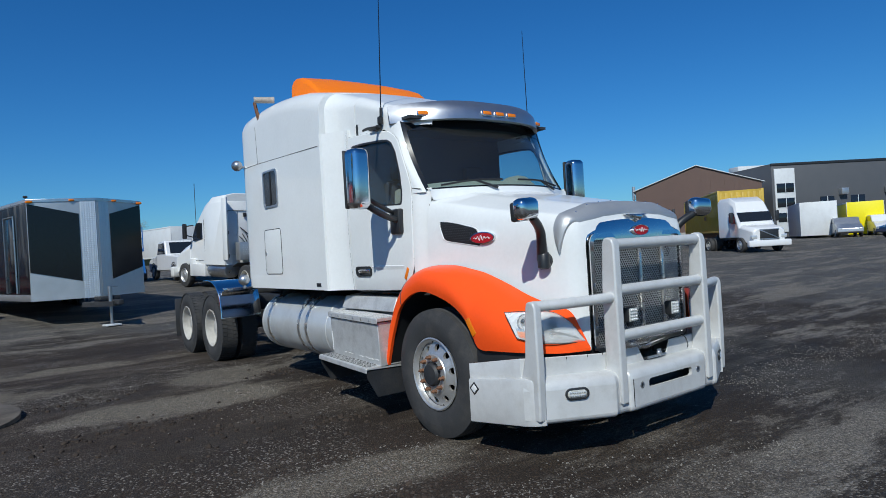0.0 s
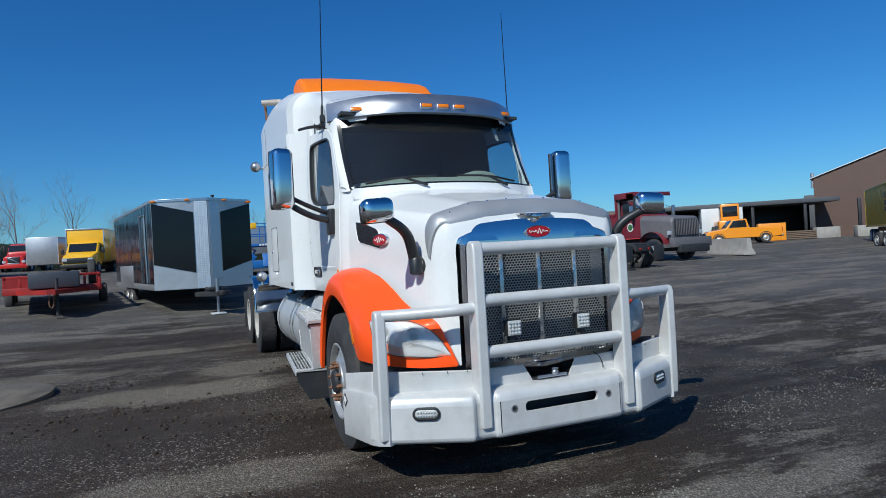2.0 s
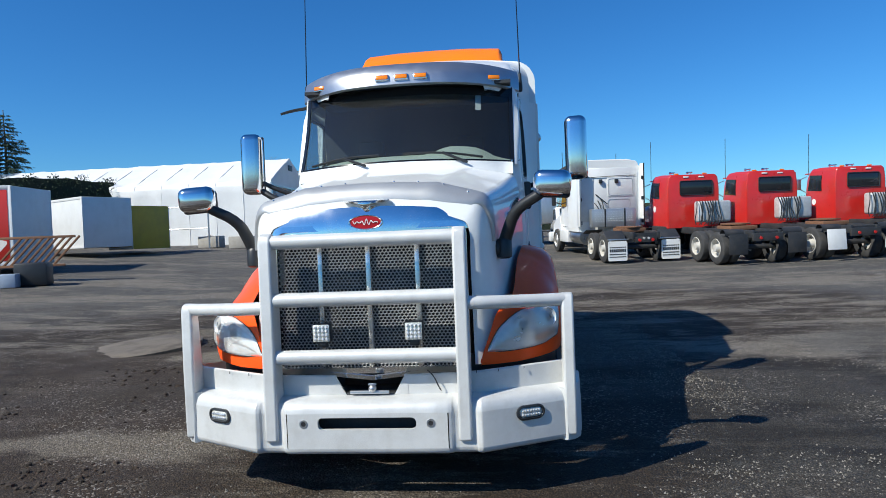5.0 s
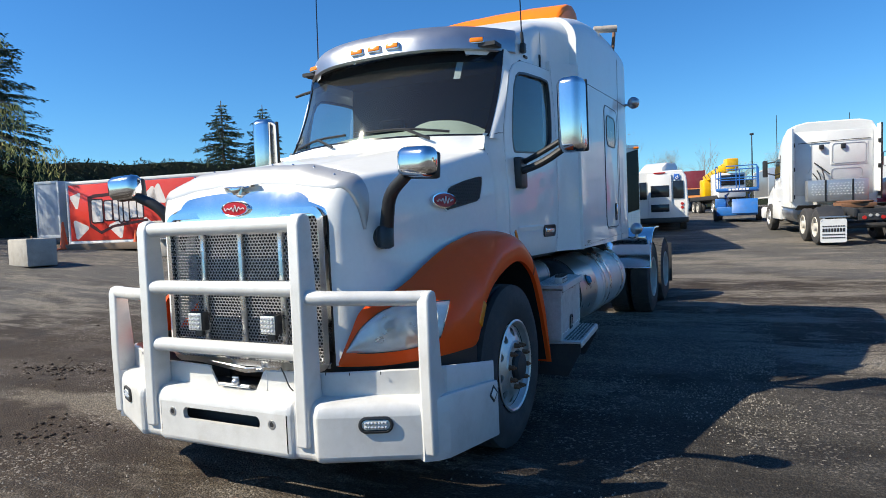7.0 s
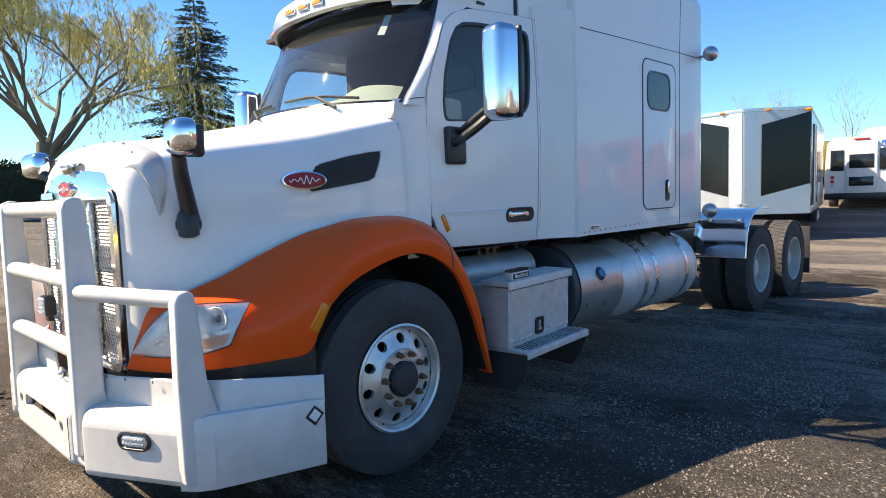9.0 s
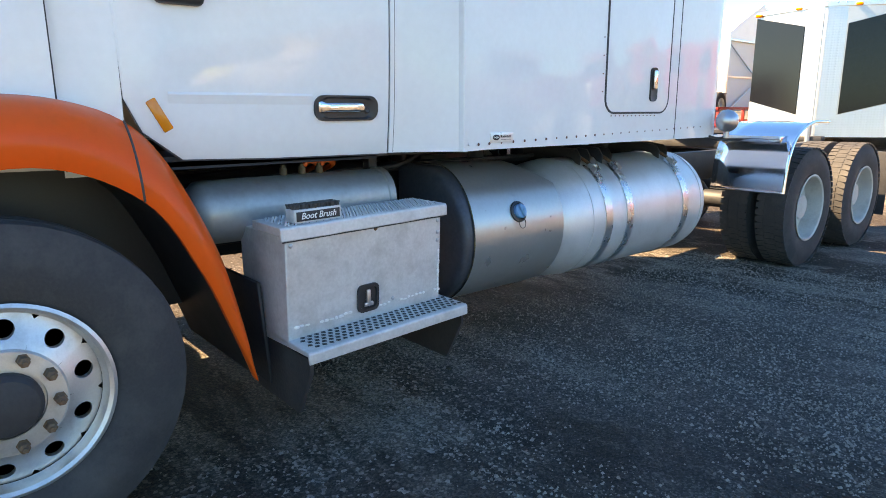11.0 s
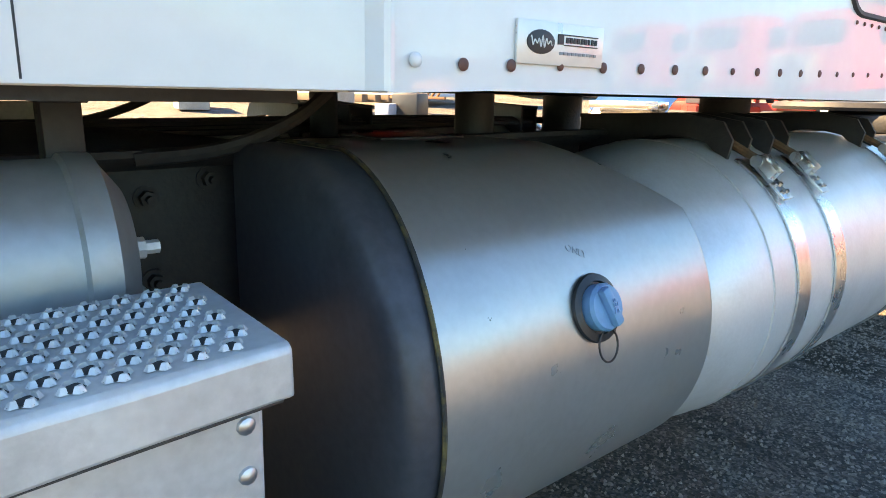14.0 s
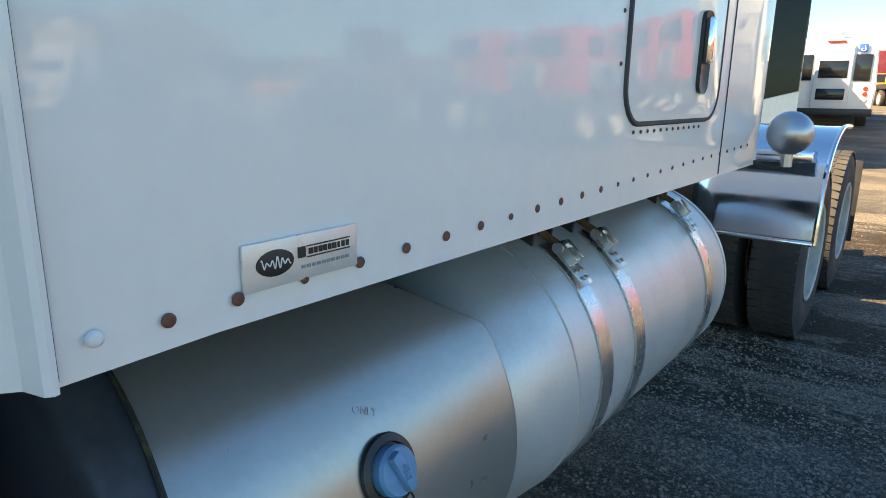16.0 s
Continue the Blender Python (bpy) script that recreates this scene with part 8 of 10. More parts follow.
def v_nose_trailer(m):
    """Nose at the origin, body along +y."""
    t = thing("enclosed_trailer", "black enclosed trailer with a diamond plate vee nose", "trailer", m)
    W, L0, L1, Z0, Z1 = 1.40, 0.70, 8.7, 0.72, 3.28
    foot = [(-W, L0), (-0.03, 0.0), (0.03, 0.0), (W, L0), (W, L1), (-W, L1)]
    body = part("body", Shape().prism(foot, Z0, Z1, "z"), SHEET, t, bevel=0.02)
    part("roof_trim", Shape().prism([(x * 1.012, (y - 4) * 1.006 + 4) for x, y in foot], Z1 - 0.06, Z1 + 0.02, "z"), ALU, body, bevel=0.006)
    for sx in (1, -1):
        a, b = Vector((sx * 0.03, 0, 0)), Vector((sx * W, L0, 0))
        d = (b - a).normalized()
        n = Vector((sx * d.y * 1, -abs(d.x), 0)).normalized()

        def face(u, z, lift=0.006):
            p = a.lerp(b, u) + n * lift
            return (p.x, p.y, z)
        s = Shape().rings([[face(0.25, 1.17), face(0.99, 1.45), face(0.99, Z1 - 0.10), face(0.25, Z1 - 0.38)], [face(0.25, 1.17, 0.02), face(0.99, 1.45, 0.02), face(0.99, Z1 - 0.10, 0.02), face(0.25, Z1 - 0.38, 0.02)]])
        part("nose_panel", s, SHEEN, body, "glossy black angled nose panel")
        s = Shape().rings([[face(0.0, Z0), face(0.23, Z0), face(0.23, Z1 - 0.06), face(0.0, Z1 - 0.06)], [face(0.0, Z0, 0.012), face(0.23, Z0, 0.012), face(0.23, Z1 - 0.06, 0.012), face(0.0, Z1 - 0.06, 0.012)]])
        part("stone_guard", s, CHECKER, body)
        s = Shape().rings([[face(0.23, Z0), face(1.0, Z0), face(1.0, 1.43), face(0.23, 1.15)], [face(0.23, Z0, 0.012), face(1.0, Z0, 0.012), face(1.0, 1.43, 0.012), face(0.23, 1.15, 0.012)]])
        part("lower_guard", s, CHECKER if sx > 0 else SHEET, body)
        part("marker_lamp", Shape().box((*face(0.96, Z1 - 0.05, 0.02)[:2], Z1 - 0.05), (0.14, 0.14, 0.06), 0.02), AMBER, body)
        part("marker_lamp", Shape().box((*face(0.35, Z1 - 0.03, 0.02)[:2], Z1 - 0.03), (0.12, 0.12, 0.05), 0.02), AMBER, body)
        # side skin in wavy black sheets
        x = sx * (W + 0.008)
        n_sheet = 8
        for k in range(n_sheet):
            y0, y1 = L0 + 0.02 + (L1 - L0 - 0.04) * k / n_sheet, L0 + 0.02 + (L1 - L0 - 0.04) * (k + 1) / n_sheet
            low = 1.48 if y0 < 7.0 and y1 > 4.9 else Z0 + 0.18
            rows = [[(x + sx * 0.006 * noise.noise(Vector((y * 4.5, z * 0.9, 3 + k))), y, z) for z in lin(low, Z1 - 0.08, 20)] for y in lin(y0 + 0.006, y1 - 0.006, 12)]
            part("side_sheet", Shape().grid(rows), SHEEN, body, "wavy glossy black side sheet")
        part("sill", Shape().box((sx * (W + 0.004), (L0 + L1) / 2, Z0 + 0.08), (0.03, L1 - L0, 0.16), 0.006), SHEET, body)
        part("wheel_panel", Shape().box((sx * (W + 0.012), 5.95, 1.12), (0.02, 3.0, 0.70), 0.005), SHEET, body)
        for y in (5.5, 6.4):
            plain_wheel(t, (sx * (W - 0.13), y, 0.38), sx, 0.38, 0.22, rim=RIM)
        part("arch", Shape().rings([[(sx * (W + 0.03), 5.95 + q * math.cos(g) * 1.0, 0.42 + 0.70 * math.sin(g) * (q / 1.0)) for q in (0.95, 1.03)] for g in lin(0, math.pi, 16)], loop=False, caps=False), ALU, body)
    sx = -1
    part("tail_door_edge", Shape().box((0, L1 + 0.01, 1.98), (2.6, 0.03, 2.4), 0.01), SHEET, body)
    for sx in (1, -1):
        dr = part("side_door", Shape().box((sx * (W + 0.018), 2.15, 1.92), (0.02, 0.78, 1.95), 0.006), SHEEN, body)
        part("door_frame", Shape().tube([(sx * (W + 0.028), y, z) for y, z in ((1.72, 0.92), (1.72, 2.94), (2.58, 2.94), (2.58, 0.92))], 0.025, 6), ALU, dr)
    part("coupling", Shape().prism([(-0.5, -0.05), (0.5, -0.05), (0.1, -0.95), (-0.1, -0.95)], 0.50, 0.62, "z").box((0, -1.0, 0.60), (0.14, 0.4, 0.12), 0.02).box((0.0, -0.35, 0.70), (0.5, 0.4, 0.1), 0.02), FRAME_BLACK, t, "black drawbar")
    part("jack", Shape().cyl((0, -0.55, 0.02), (0, -0.55, 0.95), 0.035, n=12).cyl((0, -0.55, 0.55), (0, -0.55, 1.0), 0.05, n=12).tube([(0, -0.55, 0.98), (0.18, -0.6, 0.98)], 0.012, 6), SATIN, t, "steel trailer jack")
    part("jack_pad", Shape().box((0, -0.55, 0.012), (0.36, 0.3, 0.04), 0.005), FADED_WHITE, t)
    lettering_bars("trailer_mark", SATIN, body, (W * 0.42, 0.29, 2.58), (0.894, 0.447, 0), (0, 0, 1), 0.42, ((0, 0.05, 6),), (0.447, -0.894, 0))
    return t


DULL_RED = mat("dull_dark_red_paint", (0.36, 0.022, 0.018), 0.5, vary=0.2, scale=4, dirt=(0.06, 0.03, 0.025), dirt_amount=0.5)


def flatbed_trailer(m):
    t = thing("flatbed_trailer", "low red flatbed trailer standing on its jack", "trailer", m)
    s = Shape()
    for sx in (1, -1):
        s.box((sx * 1.18, 2.9, 0.72), (0.10, 5.8, 0.16), 0.01).box((sx * 1.18, 2.9, 1.12), (0.07, 5.8, 0.07), 0.01)
        for k in range(7):
            s.box((sx * 1.18, 0.1 + 0.95 * k, 0.92), (0.08, 0.08, 0.42), 0.01)
    s.box((0, 0.05, 0.72), (2.4, 0.12, 0.2), 0.01).box((0, 0.05, 1.12), (2.4, 0.07, 0.07), 0.01)
    for x in (-0.8, -0.4, 0.4, 0.8):
        s.box((x, 0.05, 0.92), (0.07, 0.07, 0.42), 0.01)
    s.box((-0.85, 0.03, 0.92), (0.6, 0.02, 0.34))
    part("frame", s, DULL_RED, t, "dull red welded steel frame")
    for k in range(12):
        part("deck_board", Shape().box((-1.05 + 0.19 * k, 2.9, 0.80), (0.18, 5.7, 0.05), 0.006), mat("grey_deck_board", (0.13, 0.11, 0.10), 0.85, vary=0.3, scale=6, stretch=(6, 0.5, 6)) if k == 0 else bpy.data.materials["grey_deck_board"], t)
    part("tool_box", Shape().box((0.05, -0.30, 1.0), (1.25, 0.55, 0.46), 0.05), mat("dark_grey_box", (0.05, 0.058, 0.072), 0.5), t, "dark grey tool box")
    part("drawbar", Shape().prism([(-0.9, 0.0), (0.9, 0.0), (0.1, -1.5), (-0.1, -1.5)], 0.62, 0.74, "z"), DULL_RED, t)
    part("jack", Shape().cyl((0.12, -1.0, 0.02), (0.12, -1.0, 1.05), 0.045, n=10).box((0.12, -1.0, 0.02), (0.2, 0.2, 0.03)), FRAME_BLACK, t)
    part("chain", Shape().tube([(-0.05, -1.1, 0.6), (-0.08, -1.12, 0.3), (0.02, -1.1, 0.22), (0.06, -1.05, 0.6)], 0.02, 6, 1), RUST, t)
    for sx in (1, -1):
        for y in (3.2, 4.1):
            plain_wheel(t, (sx * 1.33, y, 0.38), sx, 0.38, 0.24)
    plain_wheel(t, (1.0, 0.5, 1.15), 1, 0.40, 0.22)
    return t


def box_truck(m):
    t = thing("box_truck", "yellow box van truck facing the yard", "truck", m)
    chassis(t, 0.5, 6.6, [4.9], front=0.95, half=0.92, r=0.38, rail=0.6)
    part("cargo_box", Shape().box((0, 4.3, 1.92), (2.3, 4.6, 2.15), 0.03), YELLOW, t)
    part("box_edge", Shape().box((0, 1.99, 2.97), (2.32, 0.05, 0.10), 0.01).box((1.14, 1.99, 1.95), (0.07, 0.05, 2.1), 0.01).box((-1.14, 1.99, 1.95), (0.07, 0.05, 2.1), 0.01), ALU, t)
    s = Shape().rings([[(x * w, y, z) for x, z in ((-1, 0.55), (-1, zt - 0.15), (-0.9, zt), (0.9, zt), (1, zt - 0.15), (1, 0.55))] for y, w, zt in ((0.1, 0.85, 1.05), (0.35, 0.95, 1.22), (1.0, 1.0, 1.36), (1.15, 1.0, 1.42), (1.6, 0.96, 2.05), (2.05, 0.96, 2.1))])
    part("cab", s, YELLOW, t, bevel=0.03)
    part("windscreen", Shape().grid([[(x, 1.13 + (z - 1.42) * 0.68, z) for x in (-0.82, 0, 0.82)] for z in (1.45, 2.0)]), WINDOW, t)
    part("grille", Shape().box((0, 0.08, 0.88), (1.7, 0.08, 0.34), 0.03), BLACK, t)
    part("bumper", Shape().box((0, 0.02, 0.52), (1.95, 0.2, 0.26), 0.05), BLACK, t)
    for sx in (1, -1):
        part("head_lamp", Shape().box((sx * 0.75, 0.05, 0.92), (0.3, 0.06, 0.2), 0.02), LAMP_CLEAR, t)
        part("mirror", Shape().box((sx * 1.22, 1.35, 1.5), (0.2, 0.08, 0.34), 0.02).tube([(sx * 0.95, 1.45, 1.45), (sx * 1.2, 1.37, 1.45)], 0.02, 6), BLACK, t)
        part("side_window", Shape().prism([(1.4, 1.45), (1.98, 1.45), (1.98, 1.98), (1.7, 1.98)], sx * 0.955, sx * 0.99), WINDOW, t)
    return t


def shuttle_bus(m):
    """Rear end at the origin, body along -y of its own."""
    t = thing("shuttle_bus", "white accessible shuttle bus seen from its rear", "bus", m)
    foot = [(-1.17, 0.45), (-1.2, 1.2), (-1.12, 2.45), (-0.95, 2.72), (0.95, 2.72), (1.12, 2.45), (1.2, 1.2), (1.17, 0.45)]
    s = Shape().rings([[(x, y, z) for x, z in foot] for y in (0, -6.5)])
    b = part("body", s, CAR_WHITE, t, bevel=0.05)
    part("back_bulge", Shape().box((0, 0.03, 1.55), (1.0, 0.10, 2.0), 0.04), CAR_WHITE, b)
    part("rear_window", Shape().box((0, 0.085, 1.80), (0.78, 0.03, 0.52), 0.02), WINDOW, b)
    part("lower_window", Shape().box((0, 0.085, 1.05), (0.78, 0.03, 0.34), 0.02), WINDOW, b)
    for sx in (1, -1):
        part("corner_window", Shape().box((sx * 0.78, 0.02, 1.85), (0.44, 0.04, 0.78), 0.02), WINDOW, b)
        for k in range(3):
            part("tail_lamp", Shape().rev([(0.07, 0), (0.065, 0.03)], (sx * 0.93, 0.0, 0.90 + 0.16 * k), (0, 1, 0), 14), RED_LENS if k else LAMP_CLEAR, b)
        for k in range(4):
            part("side_window", Shape().box((sx * 1.165, -1.1 - 1.2 * k, 1.85), (0.03, 1.0, 0.75), 0.02), WINDOW, b)
        plain_wheel(t, (sx * 1.0, -1.6, 0.40), sx, 0.40, 0.3)
        plain_wheel(t, (sx * 1.0, -6.6, 0.40), sx, 0.40, 0.3)
    part("cab", Shape().box((0, -7.1, 1.2), (1.95, 1.4, 1.3), 0.15), CAR_WHITE, t)
    part("bumper", Shape().box((0, 0.1, 0.50), (2.36, 0.2, 0.24), 0.03), BLACK, t)
    part("roof_lamp", Shape().box((0, 0.05, 2.62), (0.5, 0.06, 0.06), 0.01), RED_LENS, b)
    part("access_sign", Shape().box((-0.72, 0.045, 2.42), (0.24, 0.02, 0.24), 0.004), mat("blue_sign", (0.02, 0.12, 0.5), 0.4), b, "blue wheelchair access sign")
    s = Shape().tube([(-0.72 + 0.06 * math.cos(a), 0.06, 2.39 + 0.06 * math.sin(a)) for a in lin(2.3, 6.6, 14)], 0.010, 5).tube([(-0.76, 0.06, 2.50), (-0.75, 0.06, 2.41), (-0.69, 0.06, 2.41), (-0.66, 0.06, 2.35)], 0.011, 5)
    part("sign_symbol", s, WHITE_MARK, b)
    return t


def pickup(m, paint, label, length=5.4, cat="pickup truck"):
    t = thing("pickup_truck", label, cat, m)
    prof = [(0.05, 0.45), (0.05, 0.85), (0.25, 1.02), (1.25, 1.16), (1.45, 1.19), (1.95, 1.84), (2.95, 1.88), (3.12, 1.20), (length - 0.1, 1.10), (length, 1.05), (length, 0.5), (length - 0.6, 0.42)]
    b = part("body", Shape().prism(prof, -0.96, 0.96), paint, t, bevel=0.06, seg=3)
    for sx in (1, -1):
        part("side_window", Shape().prism([(1.68, 1.24), (2.95, 1.24), (2.86, 1.78), (2.0, 1.76)], sx * 0.95, sx * 0.968), WINDOW, b)
        for y in (0.95, length - 1.15):
            plain_wheel(t, (sx * 0.88, y, 0.38), sx, 0.38, 0.24, rim=RIM)
            part("arch", Shape().rings([[(sx * 0.967, y + r * math.cos(a), 0.38 + r * math.sin(a)) for r in (0.42, 0.47)] for a in lin(0, math.pi, 12)], loop=False, caps=False), BLACK, b)
        part("tail_lamp", Shape().box((sx * 0.86, length, 0.92), (0.16, 0.06, 0.32), 0.02), RED_LENS, b)
        part("head_lamp", Shape().box((sx * 0.76, 0.06, 0.82), (0.3, 0.06, 0.18), 0.03), LAMP_CLEAR, b)
    part("windscreen", Shape().grid([[(x, 1.45 + (z - 1.19) * 0.77 - 0.015, z) for x in (-0.8, 0, 0.8)] for z in (1.24, 1.78)]), WINDOW, b)
    part("rear_window", Shape().grid([[(x, 3.12 - (z - 1.20) * 0.25 + 0.015, z) for x in (-0.75, 0, 0.75)] for z in (1.26, 1.8)]), WINDOW, b)
    part("grille", Shape().box((0, 0.04, 0.78), (1.1, 0.06, 0.22), 0.03), BLACK, b)
    part("bumper", Shape().box((0, 0.02, 0.5), (1.85, 0.16, 0.2), 0.04).box((0, length + 0.02, 0.52), (1.85, 0.14, 0.18), 0.04), SATIN, b)
    return t


def car(m, paint, label, tall=1.45):
    t = thing("parked_car", label, "car", m)
    k = tall / 1.45
    prof = [(0.0, 0.4), (0.02, 0.72), (0.9, 0.92 * k), (1.5, 0.95 * k), (2.1, 1.40 * k), (3.3, 1.43 * k), (4.0, 1.05 * k if tall < 1.6 else 1.38 * k), (4.5, 0.95 * k), (4.55, 0.45), (4.0, 0.3), (0.5, 0.3)]
    b = part("body", Shape().prism(prof, -0.88, 0.88), paint, t, bevel=0.07, seg=3)
    for sx in (1, -1):
        part("side_window", Shape().prism([(1.75, 0.98 * k), (3.85, 1.0 * k), (3.3, 1.36 * k), (2.2, 1.34 * k)], sx * 0.87, sx * 0.888), WINDOW, b)
        for y in (0.85, 3.65):
            plain_wheel(t, (sx * 0.80, y, 0.32), sx, 0.32, 0.2, rim=RIM)
        part("tail_lamp", Shape().box((sx * 0.75, 4.52, 0.82 * k), (0.24, 0.08, 0.2), 0.03), RED_LENS, b)
        part("head_lamp", Shape().box((sx * 0.68, 0.06, 0.66), (0.3, 0.1, 0.14), 0.03), LAMP_CLEAR, b)
    return t


def scissor_lift(m):
    t = thing("scissor_lift", "blue scissor lift with a railed platform, lowered", "lift", m)
    part("base", Shape().box((0, 0, 0.48), (1.75, 3.0, 0.42), 0.04), BLUE_LIFT, t)
    for sx in (1, -1):
        for y in (-1.05, 1.05):
            plain_wheel(t, (sx * 0.92, y, 0.33), sx, 0.33, 0.24, rim=BLUE_LIFT)
        for k in range(4):
            z = 0.8 + 0.16 * k
            part("scissor_arm", Shape().box((sx * 0.5, 0, z), (0.06, 2.7, 0.08), 0.01, Euler((radians(4 if k % 2 else -4), 0, 0)).to_matrix().to_4x4()), BLUE_LIFT, t)
    part("platform", Shape().box((0, 0, 1.50), (1.8, 3.1, 0.14), 0.02), BLUE_LIFT, t)
    part("fold_ramp", Shape().box((0.35, -1.62, 0.70), (1.1, 0.07, 0.75), 0.02, Euler((radians(-24), 0, 0)).to_matrix().to_4x4()), BLUE_LIFT, t)
    s = Shape()
    for z in (2.05, 2.6):
        s.tube([(-0.88, -1.5, z), (0.88, -1.5, z), (0.88, 1.5, z), (-0.88, 1.5, z)], 0.025, 6, close=True)
    for x in (-0.88, 0.0, 0.88):
        for y in (-1.5, 0, 1.5):
            if x or y:
                s.cyl((x, y, 1.55), (x, y, 2.6), 0.025, n=6)
    part("guard_rail", s, BLUE_LIFT, t)
    part("power_pack", Shape().box((-0.75, 0, 0.85), (0.5, 1.5, 0.5), 0.04), BLUE_LIFT, t)
    lettering_bars("side_print", WHITE_MARK, t, (0.1, -1.565, 1.50), (1, 0, 0), (0, 0, 1), 0.9, ((0, 0.09, 6),), (0, -1, 0))
    part("control_box", Shape().box((-0.6, -1.45, 2.5), (0.35, 0.25, 0.3), 0.03), YELLOW, t)
    return t


def box_trailer(m, paint, length, label, height=2.75, z0=0.35, width=2.5, name="box_trailer"):
    t = thing(name, label, "trailer", m)
    b = part("body", Shape().box((0, length / 2, z0 + height / 2), (width, length, height), 0.02), paint, t)
    s = Shape()
    for sx in (1, -1):
        for z in (z0 + 0.05, z0 + height - 0.05):
            s.box((sx * (width / 2 + 0.006), length / 2, z), (0.03, length + 0.02, 0.12), 0.006)
        for y in (0.03, length - 0.03):
            s.box((sx * (width / 2 + 0.008), y, z0 + height / 2), (0.03, 0.09, height), 0.006)
    part("edge_rail", s, FADED_WHITE, b, kind="stuff")
    return t


# ---- buildings and yard furniture ----
CONCRETE = mat("weathered_concrete", (0.36, 0.34, 0.31), 0.85, vary=0.18, scale=3, grain=40, bump=0.4, dirt=(0.18, 0.16, 0.13), dirt_amount=0.5)
TARP = mat("white_tarpaulin", (0.72, 0.73, 0.73), 0.5, vary=0.05, scale=1.2, grain=20, dirt=(0.5, 0.5, 0.48), dirt_amount=0.25)
BROWN_CLAD = mat("brown_cladding", (0.115, 0.068, 0.052), 0.55, vary=0.08, scale=1)
GREY_CLAD = mat("grey_cladding", (0.085, 0.088, 0.095), 0.55, vary=0.08, scale=1)
CONT_YELLOW = mat("ochre_container_paint", (0.50, 0.33, 0.035), 0.5, vary=0.12, scale=2, dirt=(0.25, 0.15, 0.06), dirt_amount=0.3)
BRIGHT_YELLOW = mat("bright_yellow_panel", (0.85, 0.72, 0.0), 0.4, vary=0.05)
RED_SIDE = mat("red_poster_panel", (0.62, 0.035, 0.025), 0.35, vary=0.08, scale=0.7, dirt=(0.6, 0.12, 0.06), dirt_amount=0.3)
PRINT_DARK = mat("dark_red_print", (0.05, 0.012, 0.012), 0.4)
PRINT_PALE = mat("pale_print", (0.72, 0.66, 0.62), 0.4, vary=0.1, scale=6)
CONE = mat("orange_cone", (0.75, 0.10, 0.02), 0.5, vary=0.15)
WOOD = mat("grey_brown_timber", (0.17, 0.12, 0.085), 0.85, vary=0.3, scale=4, stretch=(6, 1, 6))
STUCCO = mat("pale_stucco", (0.60, 0.58, 0.54), 0.8, vary=0.08, scale=1)


def tent(m, length=24.0, width=8.2, eave=4.8, peak=6.7):
    """Gable at x = 0 over y from 0 to width; the body runs to -x."""
    t = thing("storage_tent", "large white tarpaulin storage tent with a gabled front", "tent", m)

    def outline(k):
        pts = [(0.0, 0.0), (0.0, eave - 0.35), (0.12, eave), (width / 2, peak), (width - 0.12, eave), (width, eave - 0.35), (width, 0.0)]
        return [(y, z) for y, z in pts]
    o = outline(0)
    fine = []
    for a, b in zip(o, o[1:]):
        fine += [(a[0] + (b[0] - a[0]) * u, a[1] + (b[1] - a[1]) * u) for u in lin(0, 1, 9)[:-1]]
    fine.append(o[-1])
    rows = []
    n_rib = 12
    for i in range(n_rib * 6 + 1):
        x = -length * i / (n_rib * 6)
        sag = 0.05 * abs(math.sin(math.pi * i / 6)) ** 0.8
        row = []
        for y, z in fine:
            cy, cz = width / 2, eave * 0.6
            d = math.hypot(y - cy, z - cz) or 1
            w = sag + 0.03 * noise.noise(Vector((x * 0.8, y * 0.7, z * 0.7)))
            row.append((x, y - (y - cy) / d * w, z - (z - cz) / d * w * (z > 0.05)))
        rows.append(row)
    part("tarpaulin", Shape().grid(rows), TARP, t, "white tarpaulin stretched over hoops")
    for i in range(0, n_rib + 1):
        x = -length * i / n_rib
        part("hoop_seam", Shape().tube([(x, y, z + 0.012) for y, z in o], 0.025, 6, 1), FADED_WHITE, t)
    # front: gable sheet above a half-open doorway
    gable = [(0.0, eave - 0.35), (0.12, eave), (width / 2, peak - 0.02), (width - 0.12, eave), (width, eave - 0.35)]
    part("gable_sheet", Shape().prism(gable, -0.04, 0.02), TARP, t)
    part("gable_vent", Shape().box((0.04, width * 0.5, peak - 0.75), (0.04, 0.9, 0.42), 0.01), BLACK, t)
    # same tarpaulin in a darker grey, the doorway's shade put into its colour
    part("front_panel", Shape().box((-0.10, width * 0.5, (eave - 0.35) / 2), (0.04, width, eave - 0.35)), mat("tarpaulin_painted_shade", (0.50, 0.51, 0.52), 0.6, vary=0.06), t)
    s = Shape().tube([(0.06, 0.1, 0.1), (0.06, width - 0.1, eave - 0.6)], 0.04, 6).tube([(0.06, width - 0.1, 0.1), (0.06, 0.1, eave - 0.6)], 0.04, 6)
    s.box((0.05, width / 2, 2.3), (0.06, width, 0.08)).box((0.05, width / 2, eave - 0.4), (0.08, width, 0.1)).box((0.05, width / 2, 2.2), (0.07, 0.12, 4.4))
    for y in (0.05, width - 0.05):
        s.box((0.04, y, eave / 2 - 0.1), (0.14, 0.14, eave - 0.2))
    part("door_frame", s, SATIN, t, "steel cross-braced doorway frame")
    return t


